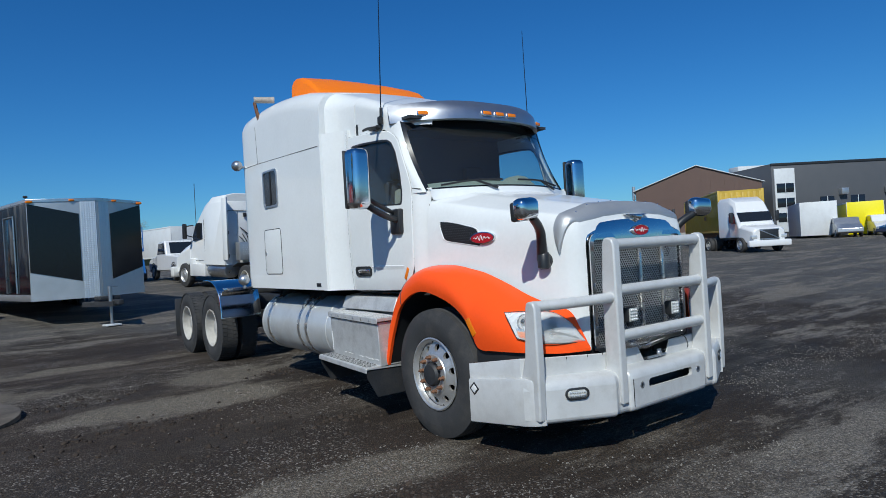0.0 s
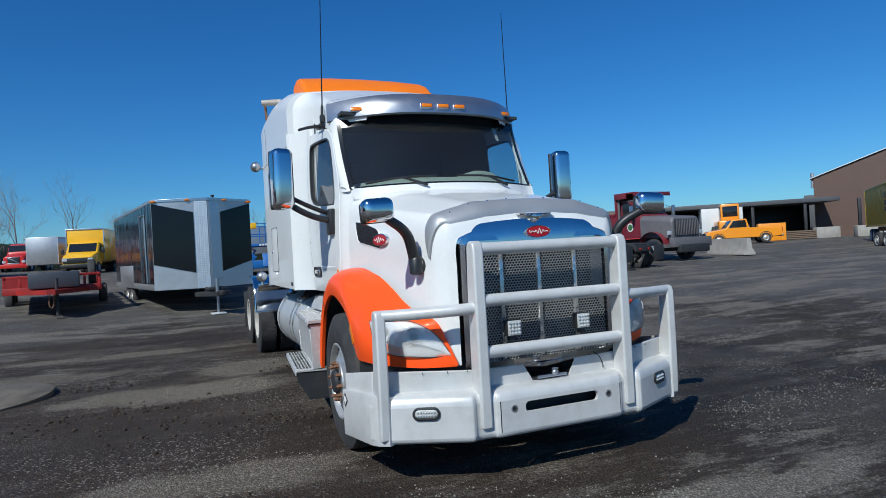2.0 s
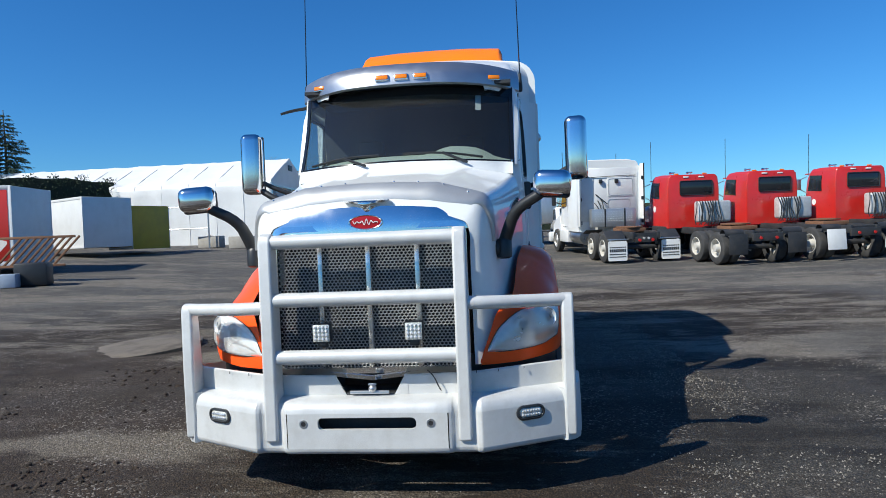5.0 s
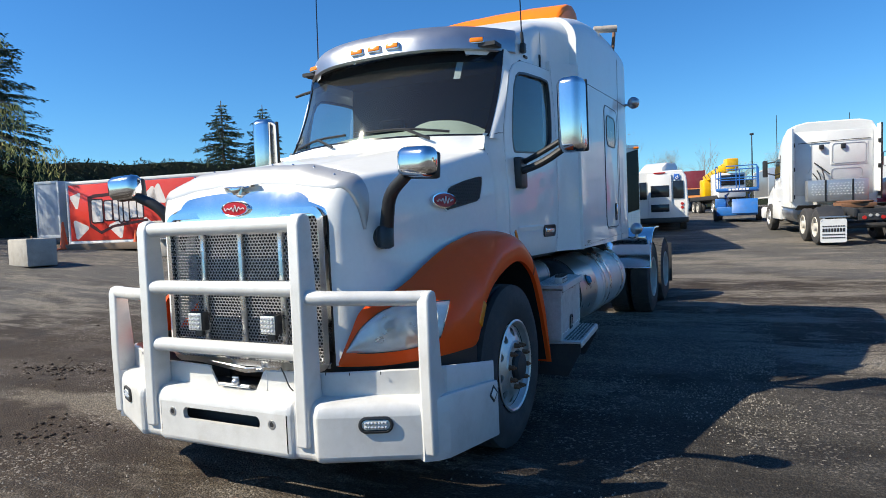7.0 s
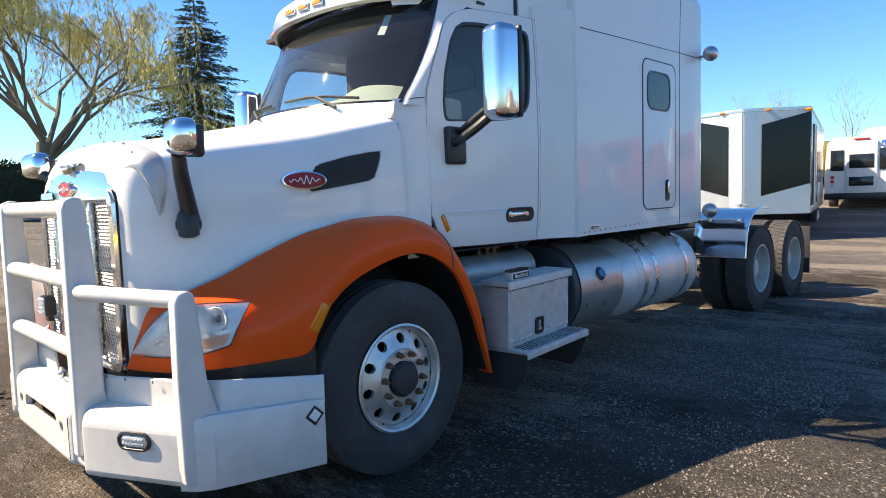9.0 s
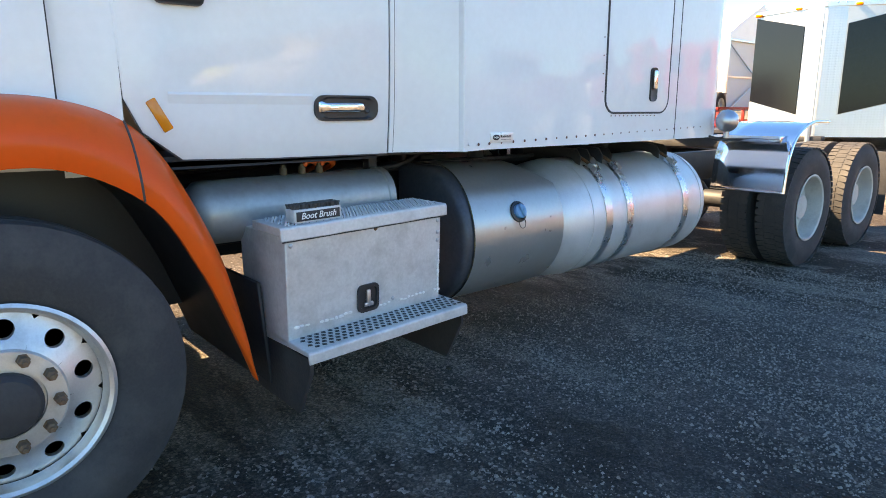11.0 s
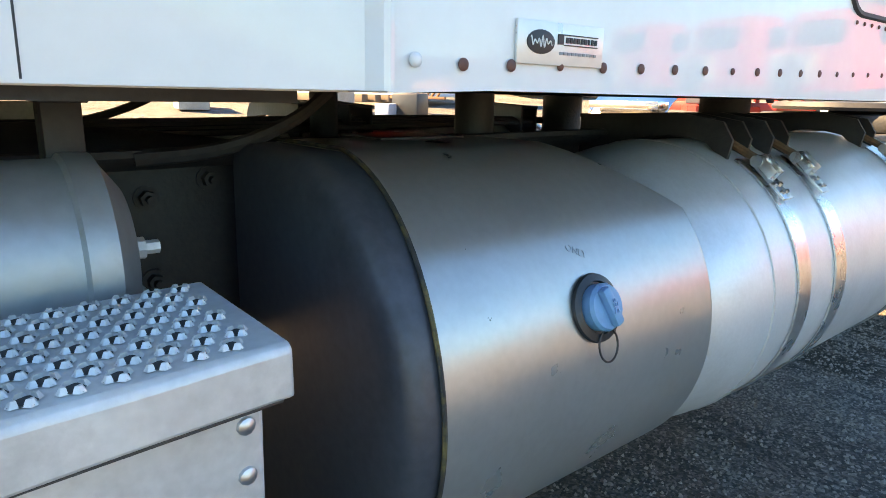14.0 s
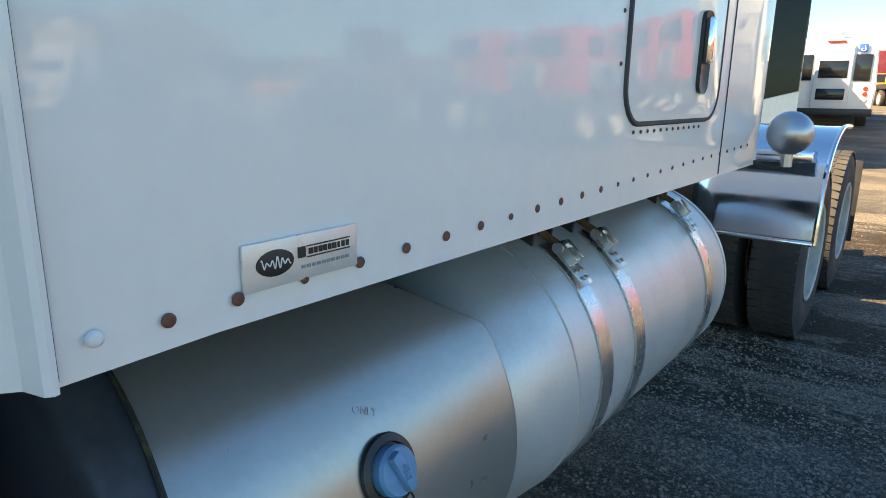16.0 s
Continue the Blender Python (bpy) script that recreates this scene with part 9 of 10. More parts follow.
def concrete_block(m, size=(1.5, 0.75, 0.75), label="weathered concrete yard block"):
    t = thing("concrete_block", label, "block", m, "yard blocks")
    sx, sy, sz = size
    s = Shape().box((0, 0, sz / 2), (sx, sy, sz), 0.05, None, 2)
    s.v = [(x + 0.02 * noise.noise(Vector((x * 3, y * 3, z * 3))), y + 0.02 * noise.noise(Vector((x * 3, y * 3, z * 3 + 9))), z) for x, y, z in s.v]
    part("block_body", s, CONCRETE, t)
    part("lifting_loop", Shape().tube([(-0.08, 0, sz - 0.01), (-0.06, 0, sz + 0.06), (0.06, 0, sz + 0.06), (0.08, 0, sz - 0.01)], 0.012, 6, 1), RUST, t)
    return t


def jersey_barrier(m, length=3.2):
    t = thing("jersey_barrier", "weathered concrete jersey barrier", "barrier", m)
    prof = [(-0.30, 0), (-0.30, 0.08), (-0.14, 0.33), (-0.09, 0.82), (0.09, 0.82), (0.14, 0.33), (0.30, 0.08), (0.30, 0)]
    part("barrier_body", Shape().prism(prof, -length / 2, length / 2), CONCRETE, t, bevel=0.015)
    part("end_loop", Shape().tube([(length / 2, 0, 0.3), (length / 2 + 0.08, 0, 0.3), (length / 2 + 0.08, 0, 0.55), (length / 2, 0, 0.55)], 0.015, 6), RUST, t)
    return t


def gable_hall(m, width, depth, eave, peak):
    """Gable over x from 0 to width, facing -y."""
    t = thing("warehouse", "brown clad warehouse with a shallow gable and a loading door", "building", m)
    g = [(0, 0), (0, eave), (width / 2, peak), (width, eave), (width, 0)]
    w = part("wall", Shape().prism(g, 0, depth, "y"), BROWN_CLAD, t)
    s = Shape()
    k = int(width / 0.45)
    for i in range(k):
        x = (i + 0.5) * width / k
        z = eave + (peak - eave) * (1 - abs(x - width / 2) / (width / 2))
        s.box((x, -0.012, z / 2), (0.10, 0.03, z - 0.05))
    part("cladding_rib", s, BROWN_CLAD, w)
    s = Shape()
    for i in range(int(depth / 0.6)):
        s.box((-0.012, 0.3 + 0.6 * i, eave / 2), (0.03, 0.12, eave - 0.05))
    part("side_rib", s, GREY_CLAD, w)
    for a, b in (((-0.3, eave - 0.05), (width / 2, peak + 0.12)), ((width / 2, peak + 0.12), (width + 0.3, eave - 0.05))):
        ang = math.atan2(b[1] - a[1], b[0] - a[0])
        L = math.hypot(b[0] - a[0], b[1] - a[1])
        part("roof", Shape().box(((a[0] + b[0]) / 2, depth / 2, (a[1] + b[1]) / 2), (L, depth + 0.4, 0.07), 0.01, Matrix.Rotation(-ang, 4, "Y")), FADED_WHITE, t)
    d = part("dock_door", Shape().box((width * 0.62, -0.05, 2.2), (4.0, 0.1, 3.4), 0.02), BLACK, w, "dark loading door")
    part("door_hood", Shape().box((width * 0.62, -0.35, 4.05), (4.6, 0.7, 0.35), 0.03), GREY_CLAD, d)
    for sx in (-2.15, 2.15):
        part("door_post", Shape().box((width * 0.62 + sx, -0.3, 2.0), (0.25, 0.5, 3.9), 0.02), FADED_WHITE, d)
    part("wall_lamp", Shape().box((width * 0.62, -0.15, 5.0), (0.6, 0.3, 0.25), 0.05), GREY_CLAD, w)
    part("wall_vent", Shape().box((width * 0.86, -0.04, 4.4), (0.9, 0.08, 0.9), 0.02), SHEET, w)
    part("chimney", Shape().cyl((-0.6, depth * 0.3, eave - 0.5), (-0.6, depth * 0.3, eave + 1.1), 0.18, n=12), SHEET, t)
    part("lean_to", Shape().box((-1.0, depth * 0.75, eave * 0.42), (2.0, depth * 0.4, eave * 0.84), 0.02), GREY_CLAD, t)
    return t


def grey_block(m, length, depth, height):
    t = thing("office_building", "dark grey flat-roofed industrial building", "building", m)
    w = part("wall", Shape().box((length / 2, depth / 2, height / 2), (length, depth, height), 0.02), GREY_CLAD, t)
    part("parapet", Shape().box((length / 2, -0.02, height - 0.1), (length + 0.1, 0.12, 0.3), 0.02), BLACK, w)
    part("stair_bay", Shape().box((1.6, -0.05, height * 0.5), (2.6, 0.14, height * 0.86), 0.02), FADED_WHITE, w)
    for z in (2.4, 4.2, 6.0):
        wd = part("window", Shape().box((1.6, -0.14, z), (2.2, 0.08, 1.1), 0.02), WINDOW, w)
        part("window_bar", Shape().box((1.6, -0.19, z), (0.06, 0.04, 1.1)), FADED_WHITE, wd)
    for x in (7.0, 11.0, 17.0, 23.0):
        wd = part("window", Shape().box((x, -0.05, 3.6), (1.8, 0.1, 2.2), 0.02), WINDOW, w)
        part("window_frame", Shape().box((x, -0.11, 3.6), (0.08, 0.04, 2.2)).box((x, -0.11, 3.6), (1.8, 0.04, 0.08)), FADED_WHITE, wd)
    for x in (9.0, 15.0, 20.0):
        part("wall_unit", Shape().box((x, -0.35, 5.2), (0.9, 0.6, 0.8), 0.03), SHEET, w)
    part("roof_unit", Shape().box((4.0, depth * 0.5, height + 0.45), (5.0, 2.5, 0.9), 0.05), FADED_WHITE, t)
    return t


def container_on_chassis(m):
    t = thing("shipping_container", "ochre shipping container on a road chassis", "container", m)
    L, W, H, z = 12.2, 2.44, 2.6, 1.15
    s = Shape().box((0, L / 2, z + H / 2), (W - 0.08, L - 0.08, H - 0.05))
    b = part("body", s, CONT_YELLOW, t)
    s = Shape()
    for sx in (1, -1):
        for i in range(40):
            s.box((sx * (W / 2 - 0.035), 0.25 + 0.3 * i, z + H / 2), (0.05, 0.15, H - 0.3), 0.01)
    for i in range(8):
        s.box((-1.05 + 0.3 * i, 0.03, z + H / 2), (0.15, 0.05, H - 0.3), 0.01)
    part("corrugation", s, CONT_YELLOW, b)
    s = Shape()
    for sx in (1, -1):
        for y in (0.06, L - 0.06):
            s.box((sx * (W / 2 - 0.06), y, z + H / 2), (0.14, 0.14, H), 0.01)
        for zz in (z + 0.06, z + H - 0.06):
            s.box((sx * (W / 2 - 0.06), L / 2, zz), (0.12, L, 0.12), 0.01)
    part("corner_post", s, CONT_YELLOW, b)
    lettering_bars("side_mark", BLACK_MARK, b, (-W / 2 - 0.01, 4.0, z + 1.5), (0, 1, 0), (0, 0, 1), 0.7, ((0.35, 0.35, 1), (-0.1, 0.3, 2), (-0.5, 0.25, 2)), (-1, 0, 0))
    s = Shape().box((0.5, L / 2, 0.98), (0.15, L, 0.3)).box((-0.5, L / 2, 0.98), (0.15, L, 0.3))
    part("chassis", s, FRAME_BLACK, t)
    for sx in (1, -1):
        for y in (9.3, 10.6):
            plain_wheel(t, (sx * 1.05, y, 0.5), sx, 0.5, 0.28)
        plain_wheel(t, (sx * 1.05, 1.2, 0.5), sx, 0.5, 0.28)
        part("landing_leg", Shape().box((sx * 0.8, 2.8, 0.5), (0.12, 0.12, 0.95), 0.01), FRAME_BLACK, t)
    return t


def facing_tractor(m, paint, label, tall=True):
    t = thing("semi_tractor", label, "truck", m)
    chassis(t, 0.8, 7.5, [5.6, 6.9], front=1.2)
    s = Shape().rings([[(x * w, y, z) for x, z in ((-1, zb), (-1, zt - 0.2), (-0.8, zt), (0.8, zt), (1, zt - 0.2), (1, zb))] for y, w, zb, zt in ((0.0, 0.86, 0.55, 1.5), (0.15, 0.95, 0.5, 1.6), (1.4, 1.08, 0.8, 1.85))])
    part("hood", s, paint, t, bevel=0.05)
    top = 3.75 if tall else 2.85
    s = Shape().rings([[(x * w, y, z) for x, z in ((-1, 1.0), (-1, zt - 0.3), (-0.85, zt), (0.85, zt), (1, zt - 0.3), (1, 1.0))] for y, w, zt in ((1.35, 1.08, 1.9), (1.45, 1.08, 2.05), (1.85, 1.06, 2.75), (2.2, 0.98, min(top, 3.4)), (2.9, 1.02, top), (4.2, 1.05, top))])
    part("cab", s, paint, t, bevel=0.04)
    part("windscreen", Shape().grid([[(x, 1.42 + (z - 2.0) * 0.55 - 0.015, z) for x in (-0.95, 0, 0.95)] for z in (2.05, 2.68)]), WINDOW, t)
    part("grille", Shape().box((0, -0.01, 1.15), (1.05, 0.08, 0.62), 0.04), BLACK, t)
    part("grille_bar", Shape().box((0, -0.06, 1.15), (1.2, 0.03, 0.06), 0.01, Matrix.Rotation(0.5, 4, "Y")).box((0, -0.055, 1.46), (1.1, 0.03, 0.06), 0.01).box((0, -0.055, 0.85), (1.1, 0.03, 0.06), 0.01), SATIN, t)
    part("bumper", Shape().box((0, 0.05, 0.58), (2.4, 0.35, 0.4), 0.06), paint, t)
    for sx in (1, -1):
        part("head_lamp", Shape().box((sx * 0.84, 0.06, 1.0), (0.34, 0.16, 0.26), 0.05), LAMP_CLEAR, t)
        part("mirror", Shape().box((sx * 1.35, 1.65, 2.35), (0.2, 0.12, 0.7), 0.04).tube([(sx * 1.08, 1.75, 2.2), (sx * 1.35, 1.67, 2.3)], 0.02, 6), BLACK, t)
        part("side_window", Shape().prism([(1.75, 1.95), (2.6, 2.0), (2.6, 2.65), (1.95, 2.65)], sx * 1.06, sx * 1.09), WINDOW, t)
    return t


def traffic_cone(m, h=0.75):
    t = thing("traffic_cone", "faded orange traffic cone", "cone", m, "yard cones")
    part("cone_body", Shape().rev([(0.17, 0.03), (0.15, 0.08), (0.035, h), (0.02, h)], (0, 0, 0), (0, 0, 1), 20), CONE, t)
    part("cone_base", Shape().box((0, 0, 0.02), (0.42, 0.42, 0.04), 0.01), CONE, t)
    part("cone_band", Shape().rev([(0.105, h * 0.42), (0.072, h * 0.66)], (0, 0, 0), (0, 0, 1), 20, caps=False), WHITE_MARK, t)
    return t


def poster_trailer(m, length=8.7):
    t = box_trailer(m, FADED_WHITE, length, "box trailer with a red snack poster of pale chips", 2.75, 0.3, name="poster_trailer")
    x = -1.262
    pn = part("poster_panel", Shape().box((x, length / 2, 1.68), (0.012, length - 0.25, 2.45), 0.003), RED_SIDE, t, "red printed poster panel")

    def flat(name, poly, material, lift, parent=pn):
        return part(name, Shape().prism(poly, x - 0.008 - lift, x - 0.004 - lift), material, parent)
    # local y runs to the picture's left
    for cy, cz, r, a in ((8.25, 2.25, 0.42, 0.3), (8.05, 0.95, 0.50, 0.9), (6.0, 0.95, 0.50, 0.2), (4.25, 2.1, 0.58, 1.9), (3.85, 2.25, 0.50, 1.7), (2.9, 1.65, 0.22, 2.4), (1.2, 2.45, 0.50, 0.25), (1.6, 1.4, 0.45, 0.4), (4.4, 0.95, 0.45, 1.2), (0.5, 1.0, 0.35, 0.8)):
        pts = []
        for k in range(3):
            g = a + 2 * math.pi * k / 3
            for d in (-0.16, 0.0, 0.16):
                pts.append((cy + r * (1.0 if d == 0 else 0.93) * math.cos(g + d), cz + r * (1.0 if d == 0 else 0.93) * math.sin(g + d)))
        pts = [(min(max(y, 0.2), length - 0.2), min(max(z, 0.52), 2.85)) for y, z in pts]
        flat("chip", pts, PRINT_PALE, 0.002)
    swirl = [(7.55, 2.35), (7.2, 2.45), (6.2, 2.48), (6.15, 2.36), (7.3, 2.30), (7.42, 1.2), (6.9, 0.85), (6.2, 1.10), (4.4, 1.30), (4.4, 1.20), (6.2, 0.98), (6.9, 0.72), (7.5, 1.05)]
    flat("swirl", swirl, PRINT_DARK, 0.004)
    letters = ((7.05, 0.55, 0.95), (6.45, 0.36, 0.80), (6.05, 0.24, 0.85), (5.78, 0.16, 1.0), (5.50, 0.24, 0.95), (5.14, 0.34, 0.70), (4.78, 0.26, 0.72))
    for cy, w, h in letters:
        o = rounded(w + 0.12, h + 0.12, 0.08, 4, cy, 1.72)
        flat("word_shadow", o, PRINT_DARK, 0.006)
        flat("word_bar", rounded(w, h, 0.06, 4, cy, 1.72), PRINT_PALE, 0.010)
    return t


def light_pole(m, h=8.5):
    t = thing("light_pole", "slim dark yard light pole", "lamp post", m)
    part("pole", Shape().tube([(0, 0, 0), (0, 0, h)], [0.10, 0.06], 10), BLACK, t)
    part("lamp_head", Shape().box((0, 0, h + 0.1), (0.45, 0.3, 0.25), 0.05), BLACK, t)
    return t


def mobile_crane(m):
    t = thing("mobile_crane", "yellow boom crane on a truck", "crane", m)
    chassis(t, 0.0, 8.0, [5.5, 6.8], front=1.4)
    part("carrier", Shape().box((0, 4.0, 1.2), (2.4, 7.6, 0.3), 0.05), FRAME_BLACK, t)
    part("cab", Shape().box((0, 1.0, 2.0), (2.3, 1.9, 1.7), 0.12), CAR_WHITE, t)
    part("windscreen", Shape().box((0, 0.03, 2.35), (2.0, 0.04, 0.7), 0.02), WINDOW, t)
    bm_ = part("boom", Shape().box((0, 3.4, 3.05), (0.6, 6.5, 0.55), 0.04, Euler((radians(-7), 0, 0)).to_matrix().to_4x4()), YELLOW, t)
    part("boom_head", Shape().box((0, 0.2, 3.40), (0.95, 0.9, 0.85), 0.08), YELLOW, bm_)
    s = Shape()
    for k in range(6):
        for x_ in (-0.36, 0.36):
            s.tube([(x_ * 0.87, 0.8 + 0.9 * k, 3.1 - 0.11 * k), (x_ * 0.87, 1.6 + 0.9 * k, 3.5 - 0.11 * k)], 0.03, 6)
    part("boom_lattice", s, BLACK, bm_)
    part("turntable", Shape().box((0, 6.0, 2.0), (1.2, 1.4, 1.3), 0.1), YELLOW, t)
    return t


def house(m):
    t = thing("house", "low pale stucco house with a shallow roof behind the hedge", "house", m)
    w = part("wall", Shape().box((0, 0, 2.0), (9, 12, 4.0), 0.02), STUCCO, t)
    part("roof", Shape().prism([(-6.6, 3.9), (6.6, 3.9), (6.6, 4.05), (0, 5.3), (-6.6, 4.05)], -5.0, 5.0), mat("grey_roof", (0.18, 0.18, 0.18), 0.8, vary=0.15), t)
    part("chimney", Shape().box((1.5, 1.5, 5.2), (1.0, 1.6, 1.6), 0.03), STUCCO, t)
    for y in (-3.5, 0.5, 4.0):
        part("window", Shape().box((4.52, y, 2.2), (0.06, 1.6, 1.3), 0.02), WINDOW, w)
    return t


def yard_gate(m):
    t = thing("yard_fence", "low steel rail fence beside the tent", "fence", m)
    for x in (0, -2.9, -5.8):
        part("post", Shape().cyl((x, 0, 0), (x, 0, 2.4), 0.05, n=8), SATIN, t)
    for z in (1.1, 2.3):
        part("rail", Shape().cyl((0, 0, z), (-5.8, 0, z), 0.035, n=8), SATIN, t)
    return t


# ---- plants ----
NEEDLE = mat("spruce_needles", (0.040, 0.068, 0.036), 0.8, vary=0.3, scale=0.8, island=True)
HEDGE_LEAF = mat("cedar_hedge", (0.020, 0.042, 0.016), 0.8, vary=0.3, scale=0.6, island=True)
BARK = mat("grey_brown_bark", (0.10, 0.08, 0.06), 0.9, vary=0.3, scale=6, bump=0.5)
WILLOW_BARK = mat("pale_willow_bark", (0.17, 0.145, 0.10), 0.9, vary=0.3, scale=6, bump=0.5)
WILLOW_LEAF = mat("spring_willow_leaves", (0.46, 0.42, 0.12), 0.7, vary=0.25, scale=0.7, island=True)
BUD = mat("pale_spring_buds", (0.34, 0.31, 0.22), 0.8, vary=0.3, island=True)
BARE_BARK = mat("pale_bare_bark", (0.23, 0.195, 0.165), 0.9, vary=0.3, scale=6)


def leaf(sh, p, d, length, width, rnd):
    """A small bent leaf of two quads."""
    d = d.normalized()
    side = d.cross(Vector((rnd.uniform(-1, 1), rnd.uniform(-1, 1), rnd.uniform(-1, 1))))
    side = side.normalized() * width if side.length > 1e-3 else Vector((width, 0, 0))
    q = p + d * length * 0.55
    r = p + d * length + Vector((0, 0, -0.12 * length))
    o = len(sh.v)
    sh.v += [tuple(p), tuple(q + side), tuple(q - side), tuple(r)]
    sh.f += [(o, o + 1, o + 3), (o, o + 3, o + 2)]


def spruce(m, height, spread, seed, trunk=0.2):
    rnd = random.Random(seed)
    t = thing("spruce_tree", "tall dark green spruce behind the hedge", "tree", m, "spruces")
    part("trunk", Shape().tube([(0, 0, 0), (0.05, 0, height * 0.5), (0, 0, height)], [trunk, 0.03], 8), BARK, t)
    sh, limbs = Shape(), Shape()
    n_lvl = int(height * 3.2)
    for k in range(n_lvl):
        f = k / n_lvl
        z = height * (0.06 + 0.93 * f)
        reach = spread * (1 - f) ** 0.85 * rnd.uniform(0.8, 1.15) + 0.12
        for j in range(9 if f < 0.8 else 6):
            a = rnd.uniform(0, 6.283)
            L = reach * rnd.uniform(0.65, 1.12)
            droop = -0.20 - 0.25 * (1 - f) + rnd.uniform(-0.08, 0.08)
            tip = Vector((L * math.cos(a), L * math.sin(a), z + L * droop + 0.12 * L))
            root = Vector((0, 0, z))
            if L > 0.6:
                limbs.tube([root, root.lerp(tip, 0.5) + Vector((0, 0, -0.05 * L)), tip], [0.035, 0.008], 4)
            n = max(8, int(L * 34))
            for i in range(n):
                u = rnd.uniform(0.12, 1.0)
                p = root.lerp(tip, u) + Vector((rnd.uniform(-.1, .1), rnd.uniform(-.1, .1), rnd.uniform(-.08, .04))) * (0.5 + L * 0.3)
                d = Vector((math.cos(a) + rnd.uniform(-.9, .9), math.sin(a) + rnd.uniform(-.9, .9), rnd.uniform(-0.7, 0.15)))
                leaf(sh, p, d, rnd.uniform(0.16, 0.36), rnd.uniform(0.020, 0.045), rnd)
    part("limb", limbs, BARK, t)
    part("crown", sh, NEEDLE, t, "dense drooping dark needles", sharp=180)
    return t


def hedge(name, pts, height, thick, seed, density=480, label="tall dark cedar hedge"):
    rnd = random.Random(seed)
    t = thing(name, label, "hedge")
    sh, core = Shape(), Shape()
    for a, b in zip(pts, pts[1:]):
        a, b = Vector((*a, 0)), Vector((*b, 0))
        L = (b - a).length
        d = (b - a) / L
        n = Vector((-d.y, d.x, 0))
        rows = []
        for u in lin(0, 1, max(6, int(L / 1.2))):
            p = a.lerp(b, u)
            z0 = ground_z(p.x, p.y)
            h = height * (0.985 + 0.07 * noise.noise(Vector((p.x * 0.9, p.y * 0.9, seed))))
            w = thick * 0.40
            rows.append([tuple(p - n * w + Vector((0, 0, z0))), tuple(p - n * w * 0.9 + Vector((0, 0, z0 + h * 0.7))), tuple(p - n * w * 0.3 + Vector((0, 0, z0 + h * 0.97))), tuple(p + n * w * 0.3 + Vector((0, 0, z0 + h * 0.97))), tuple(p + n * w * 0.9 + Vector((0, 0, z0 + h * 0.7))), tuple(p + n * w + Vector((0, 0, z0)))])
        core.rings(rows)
        for i in range(int(L * density)):
            u = rnd.random()
            p = a.lerp(b, u)
            v = rnd.random()
            h = height * (0.93 + 0.10 * noise.noise(Vector((p.x * 1.5, p.y * 1.5, seed + 4))))
            if v < 0.42:
                q = p + n * rnd.uniform(-1, 1) * thick * 0.42
                z = h * rnd.uniform(0.93, 1.04)
            else:
                z = 0.97 * h * rnd.random() ** 0.8
                q = p + n * (thick * 0.42 * (1.05 - 0.25 * (z / h) ** 3) + rnd.uniform(-0.08, 0.14)) * rnd.choice((-1, 1))
            q = q + Vector((0, 0, ground_z(p.x, p.y) + z))
            leaf(sh, q, Vector((rnd.uniform(-.6, .6), rnd.uniform(-.6, .6), rnd.uniform(0.1, 1))), rnd.uniform(0.12, 0.26), rnd.uniform(0.03, 0.06), rnd)
    # solid core in near-black green: paints the shade deep between the leaves
    part("shade_core", core, mat("hedge_painted_shade", (0.010, 0.018, 0.008), 0.9, vary=0.4, scale=3), t)
    part("foliage", sh, HEDGE_LEAF, t, sharp=180)
    return t


def grow(limbs, tips, p, d, length, r, depth, rnd, bend=0.25, up=0.1, split=(2, 3)):
    """Branches that fork and thin out."""
    pts = [p]
    q = p
    for i in range(3):
        d = (d + Vector((rnd.uniform(-bend, bend), rnd.uniform(-bend, bend), rnd.uniform(-bend * 0.6, bend * 0.6) + up * 0.3))).normalized()
        q = q + d * length / 3
        pts.append(q)
    limbs.tube(pts, [r, r * 0.6], 6 if r > 0.06 else 4)
    tips += [(pts[2], d, depth), (q, d, depth)]
    if depth <= 0:
        return
    for k in range(rnd.randint(*split)):
        nd = (d + Vector((rnd.uniform(-0.9, 0.9), rnd.uniform(-0.9, 0.9), rnd.uniform(-0.3, 0.6)))).normalized()
        grow(limbs, tips, pts[rnd.randint(2, 3)], nd, length * rnd.uniform(0.62, 0.85), r * 0.58, depth - 1, rnd, bend, up, split)


